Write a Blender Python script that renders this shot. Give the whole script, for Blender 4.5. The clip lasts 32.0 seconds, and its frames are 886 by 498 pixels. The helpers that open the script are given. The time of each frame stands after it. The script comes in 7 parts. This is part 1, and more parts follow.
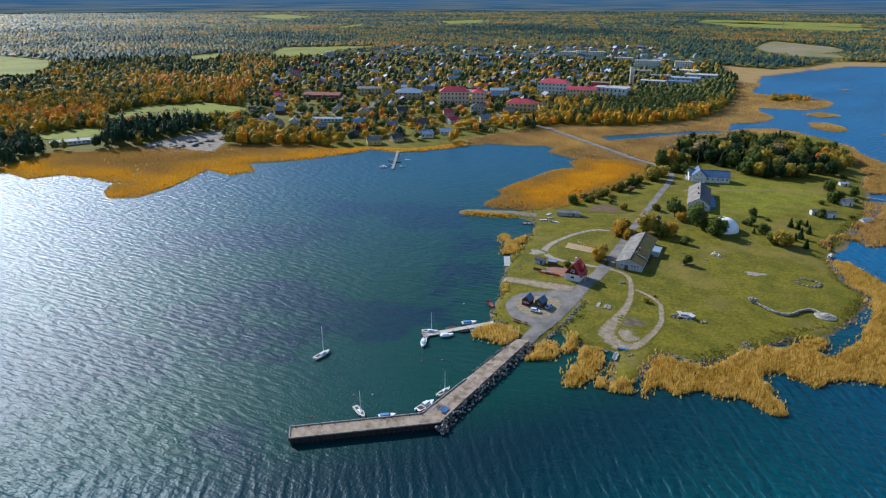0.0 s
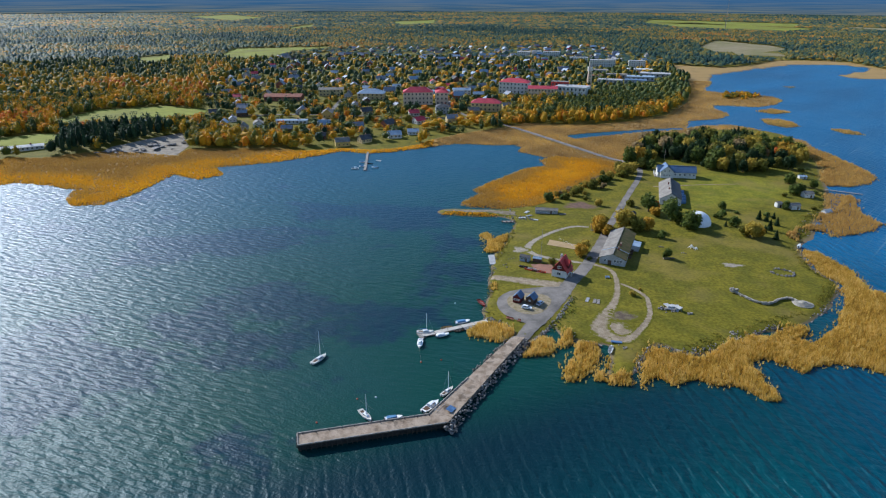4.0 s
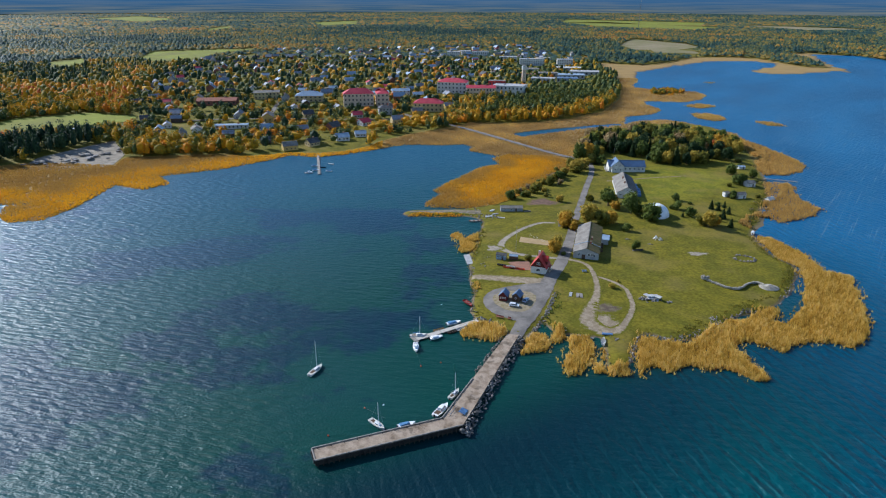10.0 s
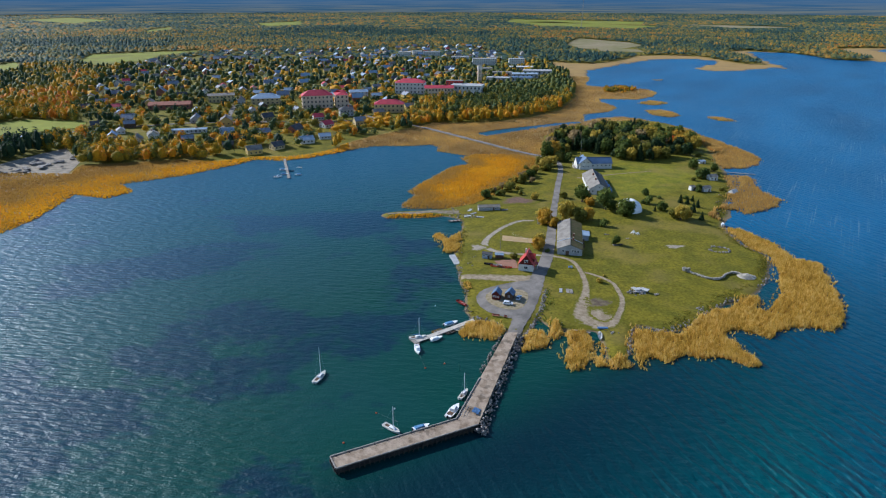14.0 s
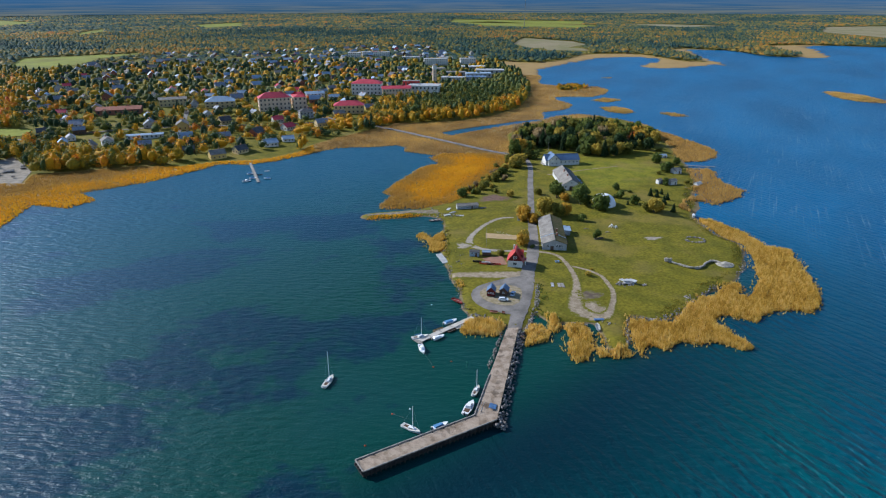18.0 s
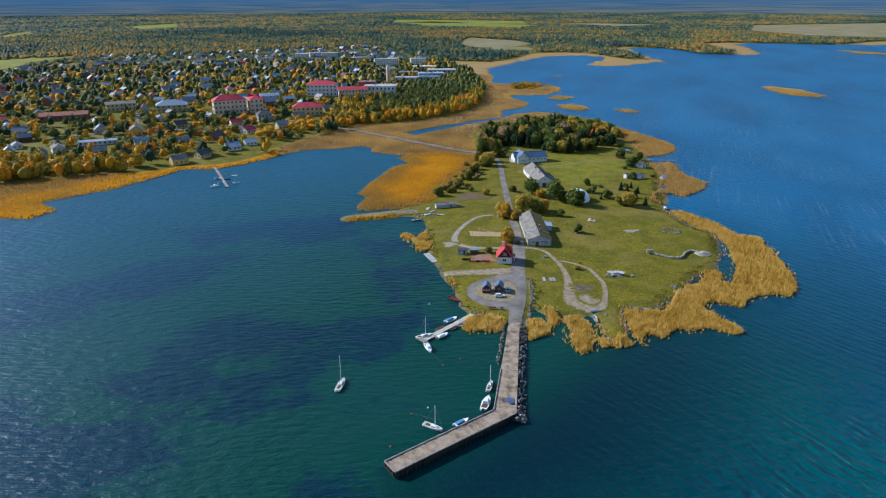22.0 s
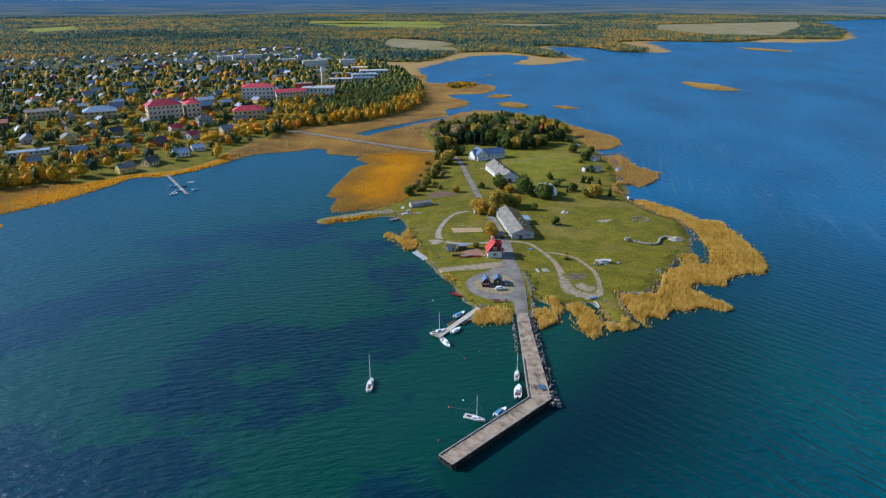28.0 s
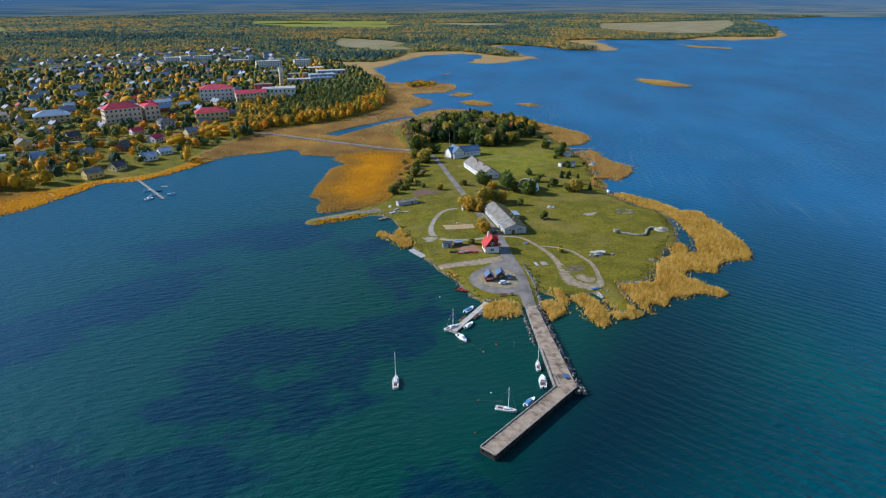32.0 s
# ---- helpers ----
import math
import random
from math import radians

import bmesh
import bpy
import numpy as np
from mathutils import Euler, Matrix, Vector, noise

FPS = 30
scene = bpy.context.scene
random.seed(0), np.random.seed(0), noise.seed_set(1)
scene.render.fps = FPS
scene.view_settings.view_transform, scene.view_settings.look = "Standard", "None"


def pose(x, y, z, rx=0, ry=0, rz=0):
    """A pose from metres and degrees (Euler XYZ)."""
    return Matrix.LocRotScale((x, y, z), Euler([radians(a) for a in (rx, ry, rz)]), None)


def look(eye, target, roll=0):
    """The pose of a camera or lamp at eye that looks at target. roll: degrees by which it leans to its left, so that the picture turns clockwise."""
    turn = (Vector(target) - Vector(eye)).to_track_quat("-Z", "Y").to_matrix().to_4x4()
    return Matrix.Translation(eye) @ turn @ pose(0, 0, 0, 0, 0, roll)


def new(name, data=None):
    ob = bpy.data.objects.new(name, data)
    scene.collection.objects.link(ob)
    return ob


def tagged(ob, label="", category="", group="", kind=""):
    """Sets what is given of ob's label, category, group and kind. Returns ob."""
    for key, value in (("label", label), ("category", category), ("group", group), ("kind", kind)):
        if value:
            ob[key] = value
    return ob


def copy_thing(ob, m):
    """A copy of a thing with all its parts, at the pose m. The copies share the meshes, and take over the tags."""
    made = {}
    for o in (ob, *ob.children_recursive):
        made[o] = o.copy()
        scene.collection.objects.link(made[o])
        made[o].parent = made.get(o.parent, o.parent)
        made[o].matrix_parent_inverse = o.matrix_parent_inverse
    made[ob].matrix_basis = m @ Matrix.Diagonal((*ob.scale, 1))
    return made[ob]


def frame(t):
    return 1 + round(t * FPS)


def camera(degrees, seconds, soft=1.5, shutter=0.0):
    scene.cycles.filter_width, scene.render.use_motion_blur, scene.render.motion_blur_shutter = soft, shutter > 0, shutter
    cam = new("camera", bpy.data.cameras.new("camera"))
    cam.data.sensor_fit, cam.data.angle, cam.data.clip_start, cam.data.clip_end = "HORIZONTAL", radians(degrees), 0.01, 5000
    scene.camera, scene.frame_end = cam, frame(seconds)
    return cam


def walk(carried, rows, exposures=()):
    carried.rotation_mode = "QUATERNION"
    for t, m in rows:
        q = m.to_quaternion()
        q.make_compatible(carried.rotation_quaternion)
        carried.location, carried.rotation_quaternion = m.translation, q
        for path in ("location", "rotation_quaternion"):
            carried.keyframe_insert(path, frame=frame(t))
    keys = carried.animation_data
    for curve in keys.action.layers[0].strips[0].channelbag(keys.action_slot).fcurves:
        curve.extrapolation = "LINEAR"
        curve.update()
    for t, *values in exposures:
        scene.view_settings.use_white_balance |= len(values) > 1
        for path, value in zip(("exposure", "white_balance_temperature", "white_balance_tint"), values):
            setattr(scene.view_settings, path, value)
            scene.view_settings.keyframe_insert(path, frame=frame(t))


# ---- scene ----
cam = camera(69.7, 32.0, soft=1.15)
PATH = [
    (0, pose(26.09, -158.90, 120.80, 68.212, 0, 8.836) @ pose(0, 0, 0, 0, 0, 0.04)),
    (1, pose(22.55, -159.41, 120.66, 68.222, 0, 7.739) @ pose(0, 0, 0, 0, 0, 0.08)),
    (2, pose(18.96, -159.87, 120.55, 68.237, 0, 6.644) @ pose(0, 0, 0, 0, 0, 0.11)),
    (3, pose(15.29, -160.22, 120.46, 68.253, 0, 5.601) @ pose(0, 0, 0, 0, 0, 0.12)),
    (3.5, pose(13.47, -160.37, 120.42, 68.263, 0, 5.058) @ pose(0, 0, 0, 0, 0, 0.13)),
    (5.5, pose(6.13, -160.53, 120.34, 68.302, 0, 2.703) @ pose(0, 0, 0, 0, 0, 0.13)),
    (6, pose(4.27, -160.44, 120.31, 68.308, 0, 2.101) @ pose(0, 0, 0, 0, 0, 0.12)),
    (7, pose(0.45, -160.18, 120.25, 68.321, 0, 0.980) @ pose(0, 0, 0, 0, 0, 0.13)),
    (8, pose(-3.53, -159.88, 120.18, 68.325, 0, -0.174) @ pose(0, 0, 0, 0, 0, 0.15)),
    (9, pose(-7.74, -159.54, 120.13, 68.320, 0, -1.377) @ pose(0, 0, 0, 0, 0, 0.13)),
    (10, pose(-12.06, -159.18, 120.16, 68.325, 0, -2.530) @ pose(0, 0, 0, 0, 0, 0.13)),
    (11, pose(-16.41, -158.86, 120.22, 68.323, 0, -3.708) @ pose(0, 0, 0, 0, 0, 0.12)),
    (12, pose(-20.78, -158.56, 120.36, 68.337, 0, -4.927) @ pose(0, 0, 0, 0, 0, 0.12)),
    (13, pose(-25.27, -158.22, 120.50, 68.334, 0, -6.175) @ pose(0, 0, 0, 0, 0, 0.08)),
    (14, pose(-29.86, -157.74, 120.58, 68.332, 0, -7.425) @ pose(0, 0, 0, 0, 0, 0.06)),
    (14.5, pose(-32.19, -157.47, 120.59, 68.332, 0, -8.049) @ pose(0, 0, 0, 0, 0, 0.04)),
    (16.5, pose(-41.83, -156.34, 120.29, 68.341, 0, -10.659) @ pose(0, 0, 0, 0, 0, -0.02)),
    (17, pose(-44.32, -155.98, 120.26, 68.347, 0, -11.289) @ pose(0, 0, 0, 0, 0, -0.04)),
    (18, pose(-49.30, -155.19, 120.24, 68.370, 0, -12.511) @ pose(0, 0, 0, 0, 0, -0.06)),
    (19, pose(-54.23, -154.31, 120.25, 68.373, 0, -13.797) @ pose(0, 0, 0, 0, 0, -0.06)),
    (20, pose(-59.29, -153.35, 120.26, 68.358, 0, -15.073) @ pose(0, 0, 0, 0, 0, -0.08)),
    (21, pose(-64.48, -152.30, 120.30, 68.358, 0, -16.409) @ pose(0, 0, 0, 0, 0, -0.09)),
    (22, pose(-69.83, -151.10, 120.30, 68.364, 0, -17.758) @ pose(0, 0, 0, 0, 0, -0.12)),
    (23, pose(-75.20, -149.84, 120.25, 68.354, 0, -19.094) @ pose(0, 0, 0, 0, 0, -0.12)),
    (24, pose(-80.60, -148.52, 120.16, 68.345, 0, -20.384) @ pose(0, 0, 0, 0, 0, -0.12)),
    (25, pose(-86.02, -147.04, 120.10, 68.351, 0, -21.652) @ pose(0, 0, 0, 0, 0, -0.12)),
    (25.5, pose(-88.74, -146.27, 120.07, 68.364, 0, -22.295) @ pose(0, 0, 0, 0, 0, -0.11)),
    (27.5, pose(-99.86, -142.76, 119.78, 68.416, 0, -24.816) @ pose(0, 0, 0, 0, 0, -0.11)),
    (28, pose(-102.61, -141.77, 119.70, 68.432, 0, -25.429) @ pose(0, 0, 0, 0, 0, -0.10)),
    (29, pose(-108.09, -139.70, 119.52, 68.450, 0, -26.689) @ pose(0, 0, 0, 0, 0, -0.08)),
    (30, pose(-113.61, -137.46, 119.31, 68.426, 0, -27.947) @ pose(0, 0, 0, 0, 0, -0.09)),
    (31, pose(-119.18, -135.00, 119.13, 68.390, 0, -29.129) @ pose(0, 0, 0, 0, 0, -0.11)),
    (32, pose(-124.71, -132.41, 119.06, 68.400, 0, -30.374) @ pose(0, 0, 0, 0, 0, -0.12)),
]
walk(cam, PATH, [(0, 0.34, 5750, 10), (32, 0.34, 5750, 10)])

# ---- daylight ----
SUN_AZ, SUN_EL = math.atan2(0.62, -0.78), radians(30)
SUN_DIR = Vector((math.cos(SUN_AZ) * math.cos(SUN_EL), math.sin(SUN_AZ) * math.cos(SUN_EL), math.sin(SUN_EL)))
world = bpy.data.worlds.new("sky")
scene.world = world
world.use_nodes = True
sky = world.node_tree.nodes.new("ShaderNodeTexSky")
sky.sky_type = "NISHITA"
sky.sun_disc = False
sky.sun_elevation = SUN_EL
sky.sun_rotation = math.pi / 2 - SUN_AZ
sky.altitude, sky.air_density, sky.dust_density, sky.ozone_density = 600, 1.0, 0.2, 2.2
world.node_tree.links.new(sky.outputs[0], world.node_tree.nodes["Background"].inputs[0])
world.node_tree.nodes["Background"].inputs[1].default_value = 0.12
sun = new("sun", bpy.data.lights.new("sun", "SUN"))
sun.data.energy, sun.data.angle, sun.data.color = 5.0, radians(0.55), (1.0, 0.95, 0.87)
sun.matrix_world = look(SUN_DIR * 400, (0, 0, 0))

# ---- materials ----
def mat(name, col, col2=None, scale=1.0, rough=0.8, bump=0.0, bscale=None, metal=0.0, detail=6, object_tint=0.0, spec=0.3, fine=0.25, mix_lo=0.4, mix_hi=0.62):
    """Two tones broken by noise at two scales, with fine relief. Sizes in metres."""
    m = bpy.data.materials.new(name)
    m.use_nodes = True
    nt = m.node_tree
    b = nt.nodes["Principled BSDF"]
    b.inputs["Roughness"].default_value, b.inputs["Metallic"].default_value = rough, metal
    b.inputs["Specular IOR Level"].default_value = spec
    geo = nt.nodes.new("ShaderNodeNewGeometry")
    n1, n2 = nt.nodes.new("ShaderNodeTexNoise"), nt.nodes.new("ShaderNodeTexNoise")
    n1.inputs["Scale"].default_value, n1.inputs["Detail"].default_value = 1 / scale, detail
    n2.inputs["Scale"].default_value, n2.inputs["Detail"].default_value = 7 / scale, 4
    for n in (n1, n2):
        nt.links.new(geo.outputs["Position"], n.inputs["Vector"])
    ramp = nt.nodes.new("ShaderNodeValToRGB")
    col2 = col2 or tuple(c * 0.75 for c in col)
    ramp.color_ramp.elements[0].color, ramp.color_ramp.elements[1].color = (*col, 1), (*col2, 1)
    ramp.color_ramp.elements[0].position, ramp.color_ramp.elements[1].position = mix_lo, mix_hi
    nt.links.new(n1.outputs[0], ramp.inputs[0])
    mx = nt.nodes.new("ShaderNodeMix")
    mx.data_type, mx.blend_type = "RGBA", "OVERLAY"
    mx.inputs[0].default_value = fine
    nt.links.new(ramp.outputs[0], mx.inputs[6])
    nt.links.new(n2.outputs[0], mx.inputs[7])
    out = mx.outputs[2]
    if object_tint:
        oi, hsv, mr = nt.nodes.new("ShaderNodeObjectInfo"), nt.nodes.new("ShaderNodeHueSaturation"), nt.nodes.new("ShaderNodeMapRange")
        mr.inputs["To Min"].default_value, mr.inputs["To Max"].default_value = 1 - object_tint, 1 + object_tint
        nt.links.new(oi.outputs["Random"], mr.inputs["Value"])
        nt.links.new(mr.outputs[0], hsv.inputs["Value"])
        nt.links.new(out, hsv.inputs["Color"])
        out = hsv.outputs[0]
    nt.links.new(out, b.inputs["Base Color"])
    if bump:
        n3, bp = nt.nodes.new("ShaderNodeTexNoise"), nt.nodes.new("ShaderNodeBump")
        n3.inputs["Scale"].default_value, n3.inputs["Detail"].default_value = 1 / (bscale or scale * 0.2), 5
        nt.links.new(geo.outputs["Position"], n3.inputs["Vector"])
        bp.inputs["Strength"].default_value, bp.inputs["Distance"].default_value = 1.0, bump
        nt.links.new(n3.outputs[0], bp.inputs["Height"])
        nt.links.new(bp.outputs[0], b.inputs["Normal"])
    return m


def foliage(name, stops, scale=25.0, through_light=0.4):
    """Leaf colours along a ramp, chosen by the tree's own 'tint' and by the stand it grows in."""
    m = bpy.data.materials.new(name)
    m.use_nodes = True
    nt = m.node_tree
    b = nt.nodes["Principled BSDF"]
    b.inputs["Roughness"].default_value, b.inputs["Specular IOR Level"].default_value = 0.7, 0.15
    at, geo, n1, n2 = (nt.nodes.new("ShaderNode" + k) for k in ("Attribute", "NewGeometry", "TexNoise", "TexNoise"))
    at.attribute_name = "tint"
    n1.inputs["Scale"].default_value = 1 / scale
    n2.inputs["Scale"].default_value, n2.inputs["Detail"].default_value = 1 / 1.3, 3
    for n in (n1, n2):
        nt.links.new(geo.outputs["Position"], n.inputs["Vector"])
    add = nt.nodes.new("ShaderNodeMath")
    add.operation = "MULTIPLY_ADD"
    add.inputs[1].default_value = 0.35
    nt.links.new(n2.outputs[0], add.inputs[0])
    sub = nt.nodes.new("ShaderNodeMath")
    sub.operation, sub.inputs[1].default_value = "SUBTRACT", 0.175
    nt.links.new(at.outputs["Fac"], sub.inputs[0])
    nt.links.new(sub.outputs[0], add.inputs[2])
    ramp = nt.nodes.new("ShaderNodeValToRGB")
    for i, (p, c) in enumerate(stops):
        e = ramp.color_ramp.elements[i] if i < 2 else ramp.color_ramp.elements.new(p)
        e.position, e.color = p, (*c, 1)
    nt.links.new(add.outputs[0], ramp.inputs[0])
    nt.links.new(ramp.outputs[0], b.inputs["Base Color"])
    tr, mx = nt.nodes.new("ShaderNodeBsdfTranslucent"), nt.nodes.new("ShaderNodeMixShader")
    nt.links.new(ramp.outputs[0], tr.inputs["Color"])
    mx.inputs[0].default_value = through_light
    nt.links.new(b.outputs[0], mx.inputs[1])
    nt.links.new(tr.outputs[0], mx.inputs[2])
    nt.links.new(mx.outputs[0], nt.nodes["Material Output"].inputs["Surface"])
    return m


# ---- building helpers ----
def mesh_from(name, verts, faces, material=None, tint=None, smooth=False):
    """A mesh from arrays: verts (n, 3), faces (m, k)."""
    me = bpy.data.meshes.new(name)
    verts, faces = np.asarray(verts, np.float32), np.asarray(faces, np.int32)
    n, k = faces.shape
    me.vertices.add(len(verts))
    me.vertices.foreach_set("co", verts.ravel())
    me.loops.add(n * k)
    me.loops.foreach_set("vertex_index", faces.ravel())
    me.polygons.add(n)
    me.polygons.foreach_set("loop_start", np.arange(n, dtype=np.int32) * k)
    me.polygons.foreach_set("loop_total", np.full(n, k, np.int32))
    if smooth:
        me.polygons.foreach_set("use_smooth", np.ones(n, bool))
    if tint is not None:
        me.attributes.new("tint", "FLOAT", "POINT").data.foreach_set("value", np.asarray(tint, np.float32))
    me.update(calc_edges=True)
    me.validate()
    if material:
        me.materials.append(material)
    return me


def part(name, bm, material, parent=None, label="", smooth=False):
    """Links a bmesh as one mesh object, under a thing or a part."""
    me = bpy.data.meshes.new(name)
    bmesh.ops.recalc_face_normals(bm, faces=bm.faces)
    bm.to_mesh(me)
    bm.free()
    if smooth:
        for p in me.polygons:
            p.use_smooth = True
    me.materials.append(material)
    ob = new(name, me)
    ob.parent = parent
    return tagged(ob, label)


def thing(name, m, label, category, group="", kind=""):
    ob = new(name)
    ob.empty_display_size = 0.5
    ob.matrix_basis = m
    return tagged(ob, label, category, group, kind)


def box(x0, y0, z0, x1, y1, z1, bm=None, bevel=0.0):
    bm = bm or bmesh.new()
    v = [bm.verts.new(p) for p in ((x0, y0, z0), (x1, y0, z0), (x1, y1, z0), (x0, y1, z0), (x0, y0, z1), (x1, y0, z1), (x1, y1, z1), (x0, y1, z1))]
    fs = [bm.faces.new([v[i] for i in f]) for f in ((0, 3, 2, 1), (4, 5, 6, 7), (0, 1, 5, 4), (1, 2, 6, 5), (2, 3, 7, 6), (3, 0, 4, 7))]
    if bevel:
        es = {e for f in fs for e in f.edges}
        bmesh.ops.bevel(bm, geom=list(es), offset=bevel, segments=1, affect="EDGES")
    return bm


def poly(bm, pts):
    return bm.faces.new([bm.verts.new(p) for p in pts])


def prism(pts, axis0, axis1, bm=None):
    """Extrudes a closed outline of (y, z) along x from axis0 to axis1."""
    bm = bm or bmesh.new()
    a, b = [bm.verts.new((axis0, y, z)) for y, z in pts], [bm.verts.new((axis1, y, z)) for y, z in pts]
    bm.faces.new(a), bm.faces.new(b[::-1])
    for i in range(len(pts)):
        j = (i + 1) % len(pts)
        bm.faces.new((a[i], b[i], b[j], a[j]))
    return bm


def rod(bm, p, q, r0, r1=None, n=6):
    """A tapered rod from p to q."""
    p, q = Vector(p), Vector(q)
    w = (q - p).normalized()
    u = w.orthogonal().normalized()
    v = w.cross(u)
    r1 = r0 if r1 is None else r1
    ring = [[bm.verts.new(c + (u * math.cos(a) + v * math.sin(a)) * r) for a in (i * math.tau / n for i in range(n))] for c, r in ((p, r0), (q, r1))]
    for i in range(n):
        j = (i + 1) % n
        bm.faces.new((ring[0][i], ring[0][j], ring[1][j], ring[1][i]))
    bm.faces.new(ring[0][::-1]), bm.faces.new(ring[1])
    return bm


def curve_pts(pts, closed=False, per=4):
    """Catmull-Rom through the control points."""
    p = np.array(pts, float)
    n, out = len(p), []
    for i in range(n if closed else n - 1):
        a, b, c, d = (p[k % n] if closed else p[min(max(k, 0), n - 1)] for k in (i - 1, i, i + 1, i + 2))
        for t in np.arange(per) / per:
            out.append(0.5 * (2 * b + (c - a) * t + (2 * a - 5 * b + 4 * c - d) * t * t + (3 * b - a - 3 * c + d) * t ** 3))
    if not closed:
        out.append(p[-1])
    return np.array(out)


def inside(P, pts):
    """Whether the points pts (n, 2) lie within the outline P."""
    x, y = pts[:, 0], pts[:, 1]
    a = np.asarray(P, float)
    b = np.roll(a, -1, axis=0)
    if len(pts) < 40:
        with np.errstate(divide="ignore", invalid="ignore"):
            cross = ((a[:, 1] > y[:, None]) != (b[:, 1] > y[:, None])) & (x[:, None] < (b[:, 0] - a[:, 0]) * (y[:, None] - a[:, 1]) / (b[:, 1] - a[:, 1]) + a[:, 0])
        return cross.sum(1) % 2 == 1
    r = np.zeros(len(pts), bool)
    for (x0, y0), (x1, y1) in zip(a, b):
        if y0 != y1:
            c = (y0 > y) != (y1 > y)
            r ^= c & (x < (x1 - x0) * (y - y0) / (y1 - y0) + x0)
    return r


def edge_distance(P, pts, closed=True):
    a = np.asarray(P, float)
    b = np.roll(a, -1, axis=0)
    if not closed:
        a, b = a[:-1], b[:-1]
    if len(pts) < 40:
        d, u = b - a, pts[:, None] - a
        t = np.clip((u * d).sum(-1) / np.maximum((d * d).sum(-1), 1e-9), 0, 1)
        return np.sqrt(((u - t[..., None] * d) ** 2).sum(-1).min(1))
    x, y = np.ascontiguousarray(pts[:, 0], np.float32), np.ascontiguousarray(pts[:, 1], np.float32)
    best = np.full(len(x), 1e12, np.float32)
    for (px, py), (qx, qy) in zip(a.tolist(), b.tolist()):
        dx, dy = qx - px, qy - py
        ux, uy = x - px, y - py
        t = (ux * dx + uy * dy) * (1 / max(dx * dx + dy * dy, 1e-9))
        np.clip(t, 0, 1, out=t)
        ux -= t * dx
        uy -= t * dy
        np.minimum(best, ux * ux + uy * uy, out=best)
    return np.sqrt(best).astype(float)


def signed(P, pts):
    d = edge_distance(P, pts)
    return np.where(inside(P, pts), d, -d)

ASPHALT = mat("worn asphalt", (0.222, 0.198, 0.174), (0.16, 0.145, 0.128), 5, 0.9, 0.01, 0.3, spec=0.2)
GRAVEL = mat("gravel", (0.30, 0.26, 0.205), (0.21, 0.18, 0.135), 4, 0.95, 0.02, 0.3, spec=0.15)
SAND = mat("sand", (0.42, 0.3, 0.16), (0.35, 0.25, 0.13), 3, 0.95, spec=0.1)
CONCRETE = mat("weathered concrete", (0.35, 0.275, 0.205), (0.22, 0.162, 0.112), 2.6, 0.9, 0.02, 0.4, spec=0.2, fine=0.5)


def stain(m, scale, lo, hi, keep):
    """Dark damp blots with edges of their own over a material."""
    nt = m.node_tree
    bs = nt.nodes["Principled BSDF"]
    src = bs.inputs["Base Color"].links[0].from_socket
    geo, nz, mr, mx = (nt.nodes.new("ShaderNode" + k) for k in ("NewGeometry", "TexNoise", "MapRange", "Mix"))
    nz.inputs["Scale"].default_value, nz.inputs["Detail"].default_value = 1 / scale, 3
    nt.links.new(geo.outputs["Position"], nz.inputs["Vector"])
    for k, v in zip(("From Min", "From Max", "To Min", "To Max"), (lo, hi, 1.0, keep)):
        mr.inputs[k].default_value = v
    nt.links.new(nz.outputs[0], mr.inputs["Value"])
    mx.data_type, mx.blend_type = "RGBA", "MULTIPLY"
    mx.inputs[0].default_value = 1.0
    nt.links.new(src, mx.inputs[6])
    nt.links.new(mr.outputs[0], mx.inputs[7])
    nt.links.new(mx.outputs[2], bs.inputs["Base Color"])


stain(CONCRETE, 3.2, 0.58, 0.63, 0.6)
stain(ASPHALT, 6.0, 0.52, 0.66, 0.72)
STONE = mat("grey boulder stone", (0.29, 0.262, 0.235), (0.13, 0.118, 0.105), 1.5, 0.9, 0.04, 0.3, object_tint=0.3, spec=0.2)
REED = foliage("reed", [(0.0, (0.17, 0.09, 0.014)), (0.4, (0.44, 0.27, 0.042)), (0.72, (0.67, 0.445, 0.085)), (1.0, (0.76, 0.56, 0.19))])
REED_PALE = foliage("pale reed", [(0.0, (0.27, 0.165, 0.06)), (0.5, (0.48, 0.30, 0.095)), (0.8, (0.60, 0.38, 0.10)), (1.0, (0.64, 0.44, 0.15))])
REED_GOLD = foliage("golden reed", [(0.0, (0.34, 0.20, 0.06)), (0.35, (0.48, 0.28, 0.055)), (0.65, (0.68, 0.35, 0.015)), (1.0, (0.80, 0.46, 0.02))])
LEAVES = foliage("woodland leaves", [(0.0, (0.018, 0.042, 0.022)), (0.22, (0.04, 0.072, 0.024)), (0.42, (0.10, 0.118, 0.02)), (0.58, (0.32, 0.215, 0.014)), (0.74, (0.60, 0.31, 0.008)), (0.88, (0.56, 0.20, 0.012)), (1.0, (0.45, 0.10, 0.02))], through_light=0.25)
# far woods: teal in the darker stops is distance haze put into leaf colour
FOREST = foliage("haze-tinted pine and birch forest", [(0.0, (0.022, 0.058, 0.055)), (0.3, (0.042, 0.088, 0.066)), (0.5, (0.10, 0.125, 0.05)), (0.7, (0.24, 0.18, 0.04)), (0.85, (0.40, 0.22, 0.035)), (1.0, (0.40, 0.14, 0.03))], through_light=0.2)
